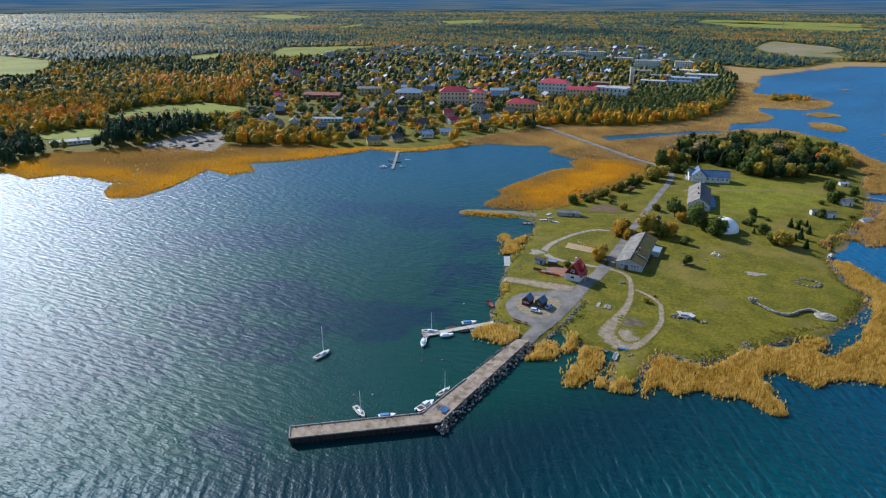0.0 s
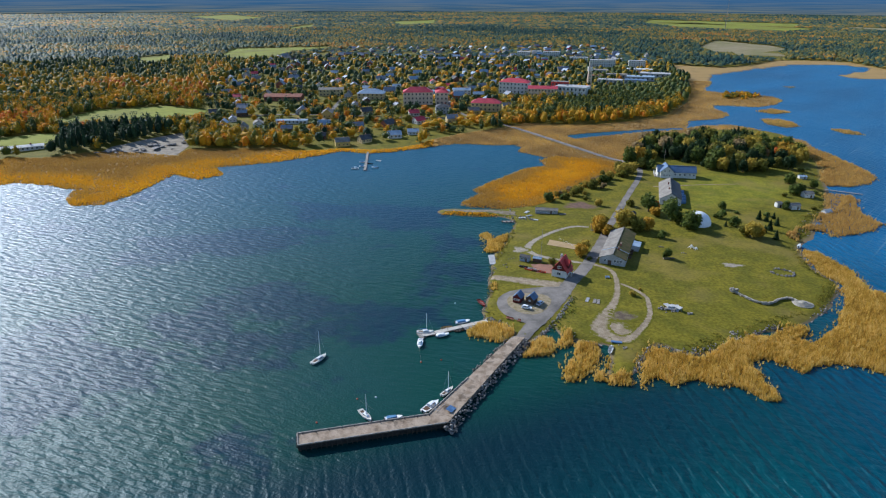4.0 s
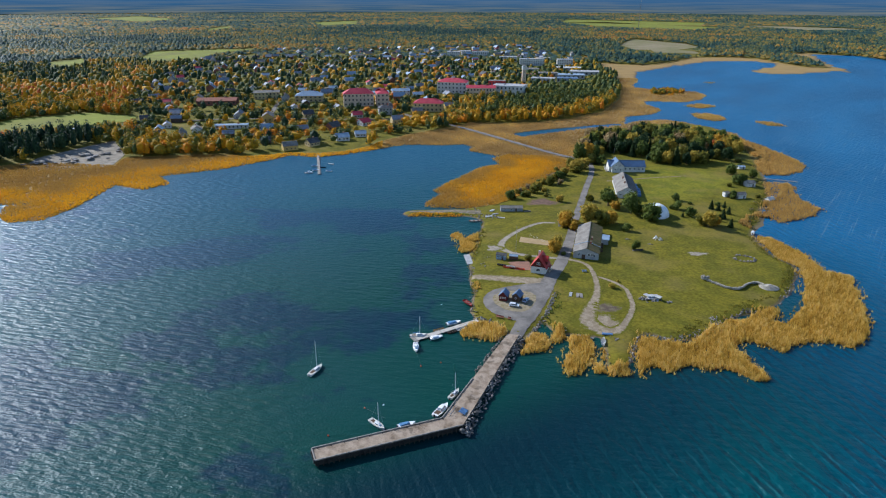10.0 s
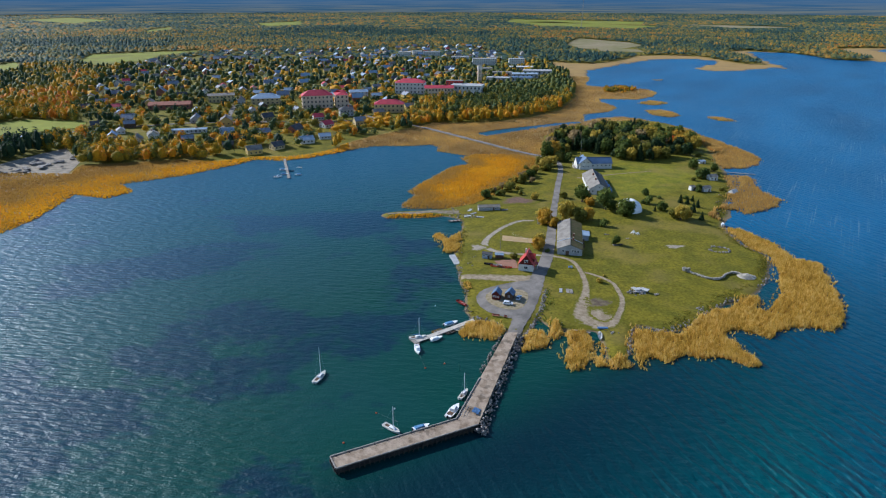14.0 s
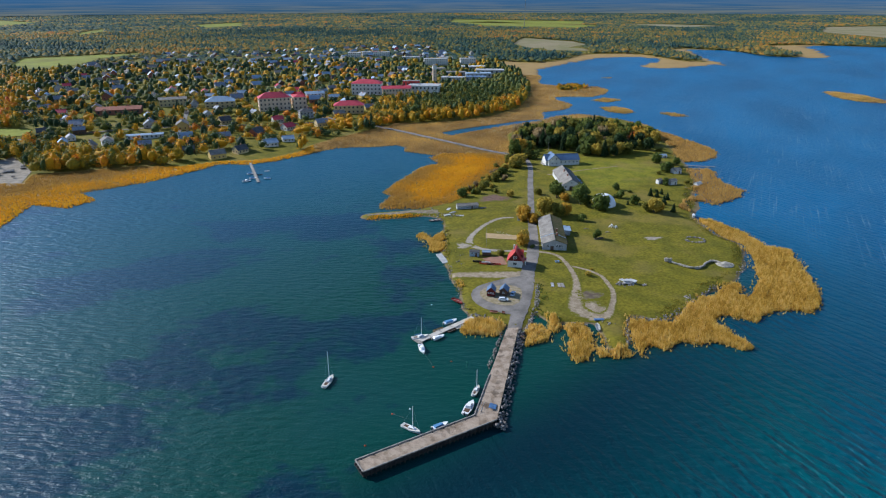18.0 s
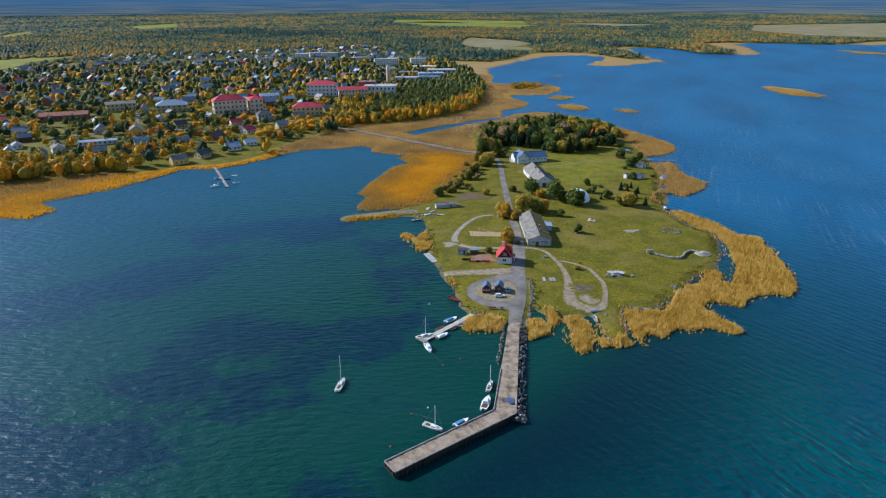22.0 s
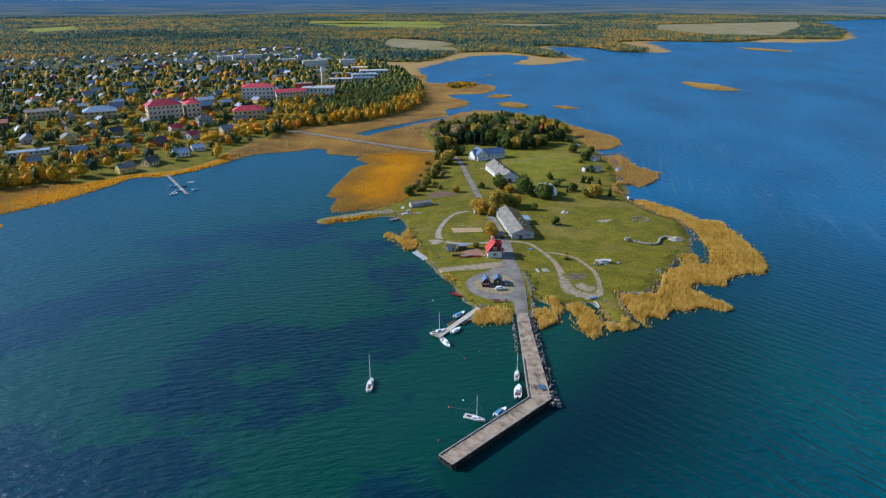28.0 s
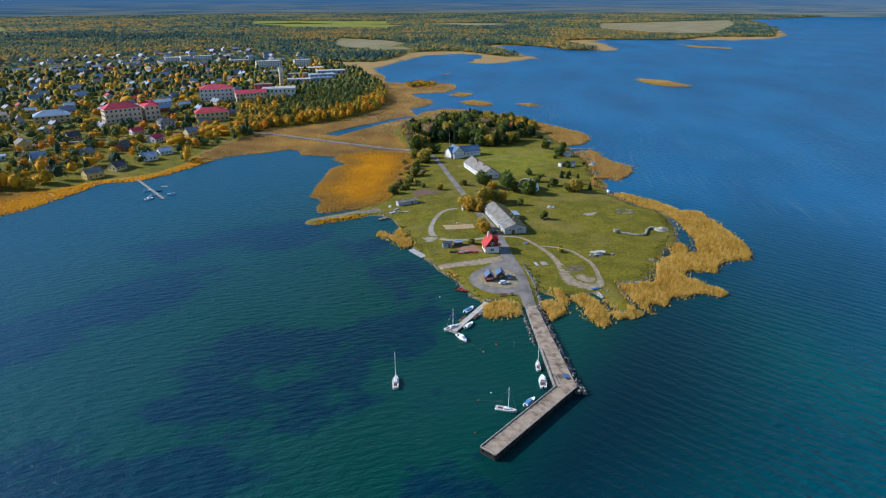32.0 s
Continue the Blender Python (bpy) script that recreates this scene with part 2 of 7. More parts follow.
DIRT = mat("worn dirt and grass", (0.29, 0.235, 0.16), (0.155, 0.135, 0.045), 1.4, 0.95, 0.02, 0.3, spec=0.1, fine=0.5, mix_lo=0.42, mix_hi=0.75)
FIELD = mat("meadow", (0.21, 0.225, 0.028), (0.165, 0.165, 0.03), 60, 0.9, spec=0.1)
FIELD_DRY = mat("stubble field", (0.25, 0.205, 0.12), (0.19, 0.17, 0.075), 80, 0.9, spec=0.1)



def track_mat(name, a, b):
    """Bare track that breaks up into turf towards its edges ('edge' runs from 0 in the middle to 1)."""
    m = mat(name, a, b, 2.2, 0.95, 0.02, 0.3, spec=0.1, fine=0.5)
    nt = m.node_tree
    bs = nt.nodes["Principled BSDF"]
    src = bs.inputs["Base Color"].links[0].from_socket
    at_, geo, nz, add, mr, mx = (nt.nodes.new("ShaderNode" + k) for k in ("Attribute", "NewGeometry", "TexNoise", "Math", "MapRange", "Mix"))
    at_.attribute_name = "edge"
    nz.inputs["Scale"].default_value, nz.inputs["Detail"].default_value = 0.7, 6
    nt.links.new(geo.outputs["Position"], nz.inputs["Vector"])
    nt.links.new(at_.outputs["Fac"], add.inputs[0])
    nt.links.new(nz.outputs[0], add.inputs[1])
    mr.inputs["From Min"].default_value, mr.inputs["From Max"].default_value = 1.0, 1.3
    nt.links.new(add.outputs[0], mr.inputs["Value"])
    mx.data_type = "RGBA"
    mx.inputs[7].default_value = (0.118, 0.11, 0.011, 1)
    nt.links.new(mr.outputs[0], mx.inputs[0])
    nt.links.new(src, mx.inputs[6])
    nt.links.new(mx.outputs[2], bs.inputs["Base Color"])
    return m


TRACK = track_mat("worn dirt track", (0.31, 0.25, 0.175), (0.225, 0.175, 0.115))
TRACK_PALE = track_mat("pale gravel track", (0.33, 0.285, 0.23), (0.25, 0.215, 0.165))

# ---- outlines of the place ----
ISLAND = [(24, 52), (20, 59), (16, 63), (11, 65), (10, 72), (11, 81), (12, 92), (12, 102), (13, 114), (13, 124), (15, 135), (19, 151), (21, 163), (24, 177), (24, 188),
    (15, 194), (-2, 194), (-18, 197), (-17, 205), (-1, 208), (16, 208), (39, 220), (64, 253), (101, 304), (122, 360), (149, 429), (242, 479), (281, 460), (280, 403), (265, 345),
    (247, 298), (238, 273), (226, 244), (212, 216), (198, 200), (189, 179), (177, 164), (170, 152)]
ISLAND += [(167, 139), (166, 123), (169, 115), (166, 105), (157, 92), (144, 78), (135, 71), (118, 64), (108, 57), (96, 49), (85, 45), (78, 50), (74, 50), (70, 44), (63, 32),
    (57, 27), (54, 29), (55, 37), (56, 49), (52, 49), (45, 53), (42, 52), (37, 61), (34, 57), (29, 52)]
WEST_SHORE = [(-3000, 150), (-900, 190), (-480, 240), (-352, 236), (-330, 226), (-314, 239), (-288, 235), (-270, 228), (-252, 226), (-262, 222), (-255, 205), (-244, 193), (-227, 197),
    (-220, 222), (-217, 270), (-193, 258), (-182, 271), (-196, 291), (-157, 310), (-144, 322), (-135, 329), (-113, 353), (-92, 346), (-72, 353), (-48, 370), (-31, 384), (-17, 389), (13, 387),
    (31, 390), (36, 379), (34, 364), (46, 352), (57, 343), (50, 336), (53, 315), (38, 308), (26, 289), (10, 264), (0, 247), (5, 238), (-4, 223), (-7, 215), (40, 210)]
EAST_SHORE = [(252, 296), (277, 359), (283, 394), (289, 426), (275, 456), (263, 488), (249, 500), (222, 493), (199, 479), (215, 519), (231, 528), (246, 533), (264, 554), (269, 574), (263, 597), (268, 629),
    (291, 621), (319, 618), (342, 634), (366, 668), (370, 706), (345, 715), (317, 731), (300, 752), (304, 777), (322, 812), (329, 829), (346, 884), (362, 937), (419, 990), (509, 1078), (571, 1124), (636, 1142), (678, 1093)]
EAST_SHORE += [(668, 1053), (565, 952), (579, 911), (630, 912), (691, 935), (720, 948), (722, 897), (761, 985), (771, 1039), (818, 1149), (876, 1277), (963, 1261), (966, 1218), (947, 1130), (951, 1075), (998, 1037), (1051, 1015),
    (1105, 1099), (1190, 1229), (1231, 1307), (1329, 1316), (1407, 1231), (1477, 1201), (1576, 1109), (1795, 1117), (2037, 1226), (2515, 1595), (2926, 1937), (3297, 2315), (3898, 2297), (5200, 2331)]
MAINLAND = WEST_SHORE + EAST_SHORE + [(5200, 5200), (-5200, 5200), (-5200, 150)]
UPLAND = [(-5200, 190), (-900, 215), (-370, 246), (-367, 264), (-368, 302), (-342, 302), (-317, 325), (-299, 330), (-237, 319), (-240, 344), (-173, 354), (-141, 346), (-114, 357), (-94, 354), (-73, 359), (-50, 378),
    (-42, 398), (-19, 426), (21, 460), (40, 477), (44, 485), (77, 482), (114, 485), (155, 507), (199, 547), (252, 652), (272, 729), (293, 804), (314, 883), (312, 980), (346, 1110)]
UPLAND += [(360, 1094), (413, 1059), (480, 1099), (574, 1215), (625, 1229), (697, 1198), (695, 1097), (701, 1019), (738, 1003), (771, 1081), (799, 1191), (821, 1301), (896, 1313), (951, 1245), (948, 1185), (935, 1096),
    (973, 1045), (1024, 1076), (1068, 1195), (1141, 1351), (1231, 1365), (1318, 1327), (1410, 1234), (1480, 1204), (1664, 1271), (1841, 1157), (2331, 1473), (2675, 1771), (3140, 2191), (3898, 2297), (5200, 2500), (5200, 5200), (-5200, 5200)]
TOWN = [(-257, 414), (-147, 367), (-98, 370), (-52, 394), (-5, 446), (23, 521), (51, 622), (147, 708), (276, 845), (350, 1213), (230, 1485), (-61, 1386), (-319, 1343), (-420, 1087), (-395, 807), (-357, 627)]
CREEK = [(79, 432), (99, 444), (126, 455), (148, 463), (163, 470), (182, 475), (196, 478), (194, 470), (181, 467), (158, 458), (142, 450), (119, 437), (97, 425), (85, 418)]
ISLETS = [[(641, 598), (657, 598), (665, 574), (673, 550), (662, 510), (652, 479), (634, 481), (619, 498), (611, 519), (619, 553)], [(300, 588), (330, 608), (346, 584), (318, 566)], [(289, 540), (312, 540), (321, 520), (317, 496), (299, 486), (285, 506)],
    [(336, 490), (357, 484), (360, 457), (341, 463)], [(422, 808), (440, 802), (428, 792)], [(1291, 1078), (1317, 1027), (1325, 915), (1297, 893), (1259, 978)]]
ISLETS = [[(np.mean(P, 0) + (np.array(q) - np.mean(P, 0)) * 0.86).tolist() for q in P] for P in ISLETS]
COPSE = [(298, 686), (316, 726), (346, 742), (351, 704), (333, 672), (313, 673)]
# weed beds on the bottom of the bay, and bare sand between them
WEED = [[(-119, 56), (-111, 63), (-112, 74), (-101, 81), (-101, 95), (-87, 94), (-70, 93), (-56, 80), (-37, 80), (-21, 82), (-3, 85), (-7, 63), (-22, 50), (-33, 38), (-40, 42), (-42, 57), (-51, 45), (-55, 31), (-60, 23), (-67, 25), (-66, 33), (-74, 26), (-82, 21), (-88, 26), (-88, 34), (-94, 37), (-100, 33), (-105, 30), (-115, 38), (-121, 48)],
    [(-190, 20), (-157, 53), (-149, 52), (-141, 44), (-129, 40), (-124, 35), (-115, 33), (-105, 24), (-97, 17), (-100, 8), (-106, 2), (-150, -30)], [(-175, 140), (-144, 152), (-122, 165), (-90, 169), (-70, 151), (-95, 136), (-114, 123), (-135, 119), (-151, 105), (-170, 96)],
    [(-112, 207), (-84, 210), (-53, 214), (-14, 203), (-13, 170), (-44, 169), (-69, 183), (-97, 173)], [(-64, -10), (-54, -10), (-46, -17), (-44, -26), (-47, -31), (-70, -18)], [(-16, 162), (3, 161), (5, 124), (4, 94), (-1, 84), (-14, 85), (-20, 94), (-17, 128)]]
BARE = [[(-87, 57), (-71, 60), (-53, 63), (-44, 63), (-51, 57), (-69, 54), (-86, 48)], [(-49, 52), (-39, 53), (-36, 40), (-44, 28), (-53, 32)], [(-7, 135), (-1, 123), (-8, 104), (-13, 104)], [(-11, 92), (-3, 90), (-6, 80), (-15, 79)]]
FIELDS = [[(-1157, 1041), (-1059, 1019), (-885, 943), (-794, 832), (-749, 737), (-828, 696)], [(-550, 1167), (-581, 1313), (-462, 1367), (-360, 1401), (-432, 1274), (-433, 1160), (-485, 1076)],
    [(700, 2996), (901, 3031), (1136, 2561), (1223, 2494), (1036, 2312), (739, 2582)], [(-428, 454), (-418, 511), (-359, 541), (-301, 522), (-294, 493), (-360, 459), (-408, 434)],
    [(-433, 356), (-394, 389), (-371, 381), (-367, 337), (-405, 336)], [(-763, 2324), (-759, 2627), (-703, 2428), (-725, 2202)], [(-1714, 3520), (-1617, 3872), (-1234, 3410), (-1288, 3060)],
    [(797, 3374), (1362, 2947), (1202, 2644), (682, 2995)], [(-470, 2945), (-288, 3206), (-258, 2809), (-384, 2653)], [(-675, 1075), (-656, 1155), (-598, 1048), (-620, 964)]]
DRY_FIELDS = [[(2025, 2137), (2489, 2159), (3012, 2201), (2525, 1807), (1812, 1366), (1693, 1531), (1721, 1815)], [(517, 1534), (621, 1754), (705, 1578), (702, 1469), (588, 1371), (509, 1398)],
    [(558, 1437), (636, 1362), (626, 1282), (531, 1318)], [(1378, 2689), (1586, 2506), (1719, 2298), (1447, 2273)]]
SPOIL = [(-308, 328), (-309, 346), (-292, 373), (-274, 402), (-246, 356), (-241, 318), (-271, 309), (-304, 314)]
GROVE = [(112, 315), (127, 335), (146, 341), (169, 326), (169, 306), (184, 301), (196, 298), (219, 312), (230, 311), (248, 335), (262, 378), (245, 405), (217, 418), (177, 412), (137, 386)]

LUSH = [(116, 212), (135, 208), (160, 222), (186, 236), (212, 262), (214, 280), (196, 292), (164, 300), (142, 282), (128, 262), (140, 246)]
ISLAND_C = curve_pts(ISLAND, True, 3)
MAIN_C = MAINLAND
rng = np.random.default_rng(4)


def smooth01(x):
    x = np.clip(x, 0, 1)
    return x * x * (3 - 2 * x)


def ripple(x, y, s):
    return np.sin(x / s + 1.3 * np.sin(y / s * 0.7)) * np.cos(y / s * 1.1 + 0.8 * np.sin(x / s * 0.6 + 2))


def ground_z(pts):
    """Height of the ground: low shores, flat island, mainland that rises gently."""
    x, y = pts[:, 0], pts[:, 1]
    wob = ripple(x, y, 3.1) * 0.8 + ripple(x + 40, y, 9.0) * 1.4
    di = signed(ISLAND_C, pts) + wob * 0.6
    zi = np.clip(di * np.where(x > 150, np.where(y > 140, 0.1, 0.2), 0.3), -2.5, 0.9) + smooth01(di / 25) * 0.7 + 0.06 * ripple(x, y, 6)
    dm = signed(MAIN_C, pts) + wob * np.clip(np.hypot(x, y) / 300, 0.6, 4)
    du = signed(UPLAND, pts)
    zm = np.clip(dm * 0.12, -2.5, 0.35) + smooth01((du + 4) / 60) * 1.8 + smooth01(du / 700) * 4
    dc = signed(CREEK, pts)
    zm = np.where(dc > -2, np.minimum(zm, -dc * 0.5 - 0.2), zm)
    z = np.maximum(zi, zm)
    for P in ISLETS:
        z = np.maximum(z, np.clip(signed(P, pts) * 0.2, -2.5, 0.4))
    return z


def gz(x, y):
    return float(ground_z(np.array([[x, y]], float))[0])


def steps(lo, a, b, hi, fine, grow=1.12, most=140):
    """Coordinates with fine steps from a to b, which widen outwards to lo and hi."""
    mid = list(np.arange(a, b, fine))
    up, d, p = [], fine, mid[-1]
    while p < hi:
        d = min(d * grow, most)
        p += d
        up.append(p)
    dn, d, p = [], fine, a
    while p > lo:
        d = min(d * grow, most)
        p -= d
        dn.append(p)
    return np.array(dn[::-1] + mid + up)


def make_ground():
    xs, ys = steps(-5000, -25, 290, 5000, 1.7, 1.045, 200), steps(-900, 15, 400, 5000, 1.7, 1.038, 200)
    X, Y = np.meshgrid(xs, ys)
    pts = np.stack([X.ravel(), Y.ravel()], 1)
    z = ground_z(pts)
    n, k = len(xs), len(ys)
    i = (np.arange(k - 1)[:, None] * n + np.arange(n - 1)[None]).ravel()
    me = mesh_from("ground", np.column_stack([pts, z]), np.stack([i, i + 1, i + n + 1, i + n], 1), smooth=True)
    marsh = np.clip((signed(MAIN_C, pts) + 6) / 6, 0, 1) * np.clip(1 - (signed(UPLAND, pts) + 2) / 8, 0, 1) * np.clip(1 - (signed(ISLAND_C, pts) + 1) / 4, 0, 1)
    me.attributes.new("marsh", "FLOAT", "POINT").data.foreach_set("value", marsh.astype(np.float32))
    m = mat("ground turf", (0.154, 0.131, 0.012), (0.105, 0.099, 0.010), 9, 0.9, 0.12, 0.5, spec=0.1, fine=0.8)
    nt = m.node_tree
    b = nt.nodes["Principled BSDF"]
    grass_out = b.inputs["Base Color"].links[0].from_socket
    geo, n1, at, sep = (nt.nodes.new("ShaderNode" + s) for s in ("NewGeometry", "TexNoise", "Attribute", "SeparateXYZ"))
    at.attribute_name = "marsh"
    n1.inputs["Scale"].default_value, n1.inputs["Detail"].default_value = 0.05, 8
    nt.links.new(geo.outputs["Position"], n1.inputs["Vector"])
    rp = nt.nodes.new("ShaderNodeValToRGB")
    rp.color_ramp.elements[0].color, rp.color_ramp.elements[1].color = (0.30, 0.19, 0.06, 1), (0.44, 0.28, 0.095, 1)
    nt.links.new(n1.outputs[0], rp.inputs[0])
    mx = nt.nodes.new("ShaderNodeMix")
    mx.data_type = "RGBA"
    nt.links.new(at.outputs["Fac"], mx.inputs[0])
    nt.links.new(grass_out, mx.inputs[6])
    nt.links.new(rp.outputs[0], mx.inputs[7])
    # lush mown meadow in the middle of the island
    lush = np.clip((signed(LUSH, pts) + 6 + 5 * ripple(pts[:, 0], pts[:, 1], 7)) / 16, 0, 1)
    me.attributes.new("lush", "FLOAT", "POINT").data.foreach_set("value", lush.astype(np.float32))
    at2, mx4 = nt.nodes.new("ShaderNodeAttribute"), nt.nodes.new("ShaderNodeMix")
    at2.attribute_name = "lush"
    mx4.data_type, mx4.blend_type = "RGBA", "MULTIPLY"
    mx4.inputs[7].default_value = (1.2, 1.32, 1.25, 1)
    nt.links.new(at2.outputs["Fac"], mx4.inputs[0])
    nt.links.new(mx.outputs[2], mx4.inputs[6])
    # worn, straw-coloured patches in the turf
    n2, r2, mx2 = nt.nodes.new("ShaderNodeTexNoise"), nt.nodes.new("ShaderNodeValToRGB"), nt.nodes.new("ShaderNodeMix")
    n2.inputs["Scale"].default_value, n2.inputs["Detail"].default_value = 0.035, 9
    nt.links.new(geo.outputs["Position"], n2.inputs["Vector"])
    r2.color_ramp.elements[0].position, r2.color_ramp.elements[1].position = 0.52, 0.86
    nt.links.new(n2.outputs[0], r2.inputs[0])
    mx2.data_type = "RGBA"
    mx2.inputs[7].default_value = (0.22, 0.16, 0.05, 1)
    nt.links.new(r2.outputs[0], mx2.inputs[0])
    nt.links.new(mx4.outputs[2], mx2.inputs[6])
    # stony bed and banks below and just above the water line
    nt.links.new(geo.outputs["Position"], sep.inputs[0])
    mr, mx3 = nt.nodes.new("ShaderNodeMapRange"), nt.nodes.new("ShaderNodeMix")
    mr.inputs["From Min"].default_value, mr.inputs["From Max"].default_value = 0.1, 0.45
    mr.inputs["To Min"].default_value, mr.inputs["To Max"].default_value = 1, 0
    nt.links.new(sep.outputs[2], mr.inputs["Value"])
    mx3.data_type = "RGBA"
    mx3.inputs[7].default_value = (0.17, 0.13, 0.08, 1)
    nt.links.new(mr.outputs[0], mx3.inputs[0])
    nt.links.new(mx2.outputs[2], mx3.inputs[6])
    nt.links.new(mx3.outputs[2], b.inputs["Base Color"])
    me.materials.append(m)
    return tagged(new("ground", me), "grassy autumn ground with brown marsh along low shores", "ground", kind="structure")


make_ground()


PIER_LINE = [(24, 52), (-1, -3), (-42, -15)]


def make_water():
    m = bpy.data.materials.new("brackish water")
    m.use_nodes = True
    nt = m.node_tree
    N, Lk = nt.nodes.new, nt.links.new
    b = nt.nodes["Principled BSDF"]
    b.inputs["Roughness"].default_value, b.inputs["IOR"].default_value = 0.43, 1.333
    b.inputs["Specular IOR Level"].default_value = 0.25
    b.inputs["Specular Tint"].default_value = (0.54, 0.82, 1.0, 1)
    geo = N("ShaderNodeNewGeometry")

    def noise(vector, size, detail, rough=0.5):
        n = N("ShaderNodeTexNoise")
        n.inputs["Scale"].default_value, n.inputs["Detail"].default_value, n.inputs["Roughness"].default_value = 1 / size, detail, rough
        Lk(vector, n.inputs["Vector"])
        return n.outputs[0]

    def stretched(turn, sx, sy):
        mp = N("ShaderNodeMapping")
        mp.vector_type = "TEXTURE"
        mp.inputs["Rotation"].default_value, mp.inputs["Scale"].default_value = (0, 0, radians(turn)), (sx, sy, 1.0)
        Lk(geo.outputs["Position"], mp.inputs["Vector"])
        return mp.outputs[0]

    def field(name):
        a = N("ShaderNodeAttribute")
        a.attribute_name = name
        return a.outputs["Fac"]

    def ranged(value, lo, hi, a=0.0, c=1.0):
        r = N("ShaderNodeMapRange")
        for k, v in zip(("From Min", "From Max", "To Min", "To Max"), (lo, hi, a, c)):
            r.inputs[k].default_value = v
        Lk(value, r.inputs["Value"])
        return r.outputs[0]

    def blend(f, a, c):
        x = N("ShaderNodeMix")
        x.data_type = "RGBA"
        Lk(f, x.inputs[0])
        for k, v in ((6, a), (7, c)):
            if isinstance(v, tuple):
                x.inputs[k].default_value = (*v, 1)
            else:
                Lk(v, x.inputs[k])
        return x.outputs[2]

    def calc(op, a, c):
        x = N("ShaderNodeMath")
        x.operation = op
        for k, v in ((0, a), (1, c)):
            if isinstance(v, float):
                x.inputs[k].default_value = v
            else:
                Lk(v, x.inputs[k])
        return x.outputs[0]

    P = geo.outputs["Position"]
    # weed beds with frayed outlines over green sand; strands and thin spots inside them
    frayed = calc("ADD", field("weed"), calc("ADD", ranged(noise(P, 9, 8, 0.65), 0.25, 0.75, -0.45, 0.45), ranged(noise(stretched(-12, 3.0, 1.0), 16, 5), 0.25, 0.75, -0.55, 0.55)))
    weed = ranged(frayed, 0.38, 0.70)
    sand = blend(ranged(noise(P, 45, 5), 0.35, 0.65), (0.0012, 0.041, 0.029), (0.004, 0.044, 0.038))
    bay = blend(weed, sand, blend(ranged(noise(P, 5, 5), 0.4, 0.65), (0.0006, 0.019, 0.036), (0.001, 0.027, 0.038)))
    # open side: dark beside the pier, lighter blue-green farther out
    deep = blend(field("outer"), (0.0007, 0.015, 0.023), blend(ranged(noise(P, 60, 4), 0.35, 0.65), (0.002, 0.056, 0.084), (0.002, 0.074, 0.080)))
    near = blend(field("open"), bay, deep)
    # far water: sky reflection painted as blue base colour, with wind patches and weed
    gusty_sky = blend(ranged(noise(stretched(51, 2.5, 1.0), 75, 6), 0.36, 0.64), (0.004, 0.070, 0.160), (0.008, 0.108, 0.235))
    shoal_sky = blend(weed, (0.006, 0.072, 0.128), (0.004, 0.058, 0.126))
    body = blend(field("far"), near, blend(field("open"), shoal_sky, gusty_sky))
    # thin foam streaks along the wind on the open side
    foam = ranged(noise(stretched(51, 30, 0.4), 2.0, 4), 0.575, 0.67)
    foam = calc("MULTIPLY", calc("MULTIPLY", foam, field("streaks")), ranged(noise(P, 70, 3), 0.36, 0.56))
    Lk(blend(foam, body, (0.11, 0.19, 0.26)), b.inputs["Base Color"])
    # wind waves: long crests on the open side, short ripples in the lee of the pier and in the bay
    swell = N("ShaderNodeTexWave")
    swell.wave_type, swell.bands_direction, swell.wave_profile = "BANDS", "X", "SIN"
    for k, v in (("Scale", 0.075), ("Distortion", 8.0), ("Detail", 3.0), ("Detail Scale", 1.8), ("Detail Roughness", 0.6)):
        swell.inputs[k].default_value = v
    open_dir = stretched(17, 1.0, 2.6)
    Lk(open_dir, swell.inputs["Vector"])
    layers = [(swell.outputs["Fac"], calc("MULTIPLY", ranged(field("open"), 0, 1, 0.06, 1.0), ranged(field("outer"), 0, 1, 0.15, 1.0)), 0.68), (noise(open_dir, 2.6, 4), calc("MULTIPLY", ranged(field("open"), 0, 1, 0.12, 1.0), ranged(field("outer"), 0, 1, 0.2, 1.0)), 0.95),
        (noise(stretched(-14, 3.0, 1.0), 1.9, 3, 0.5), calc("MULTIPLY", ranged(field("open"), 0, 1, 1.0, 0.4), ranged(field("lee"), 0, 1, 0.3, 1.0)), 1.05), (noise(P, 0.8, 3), None, 0.16)]
    last = None
    for height, strength, depth in layers:
        bp = N("ShaderNodeBump")
        bp.inputs["Distance"].default_value = depth
        Lk(height, bp.inputs["Height"])
        if strength is not None:
            Lk(strength, bp.inputs["Strength"])
        if last is not None:
            Lk(last, bp.inputs["Normal"])
        last = bp.outputs[0]
    Lk(last, b.inputs["Normal"])

    xs, ys = steps(-5000, -210, 70, 5000, 3.0, 1.12, 300), steps(-1500, -60, 230, 5000, 3.0, 1.12, 300)
    X, Y = np.meshgrid(xs, ys)
    pts = np.stack([X.ravel(), Y.ravel()], 1)
    n, k = len(xs), len(ys)
    i = (np.arange(k - 1)[:, None] * n + np.arange(n - 1)[None]).ravel()
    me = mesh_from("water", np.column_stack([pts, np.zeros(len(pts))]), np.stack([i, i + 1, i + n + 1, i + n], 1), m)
    beds = np.max([signed(W, pts) for W in WEED], axis=0)
    beds = np.minimum(beds, np.min([-signed(W, pts) for W in BARE], axis=0))
    away = smooth01((-pts[:, 0] - 170) / 40)
    weed_f = np.clip(0.5 + beds / 22, 0.1, 0.95) * (1 - away) + 0.4 * away
    side = pts @ np.array([0.45, -0.89])
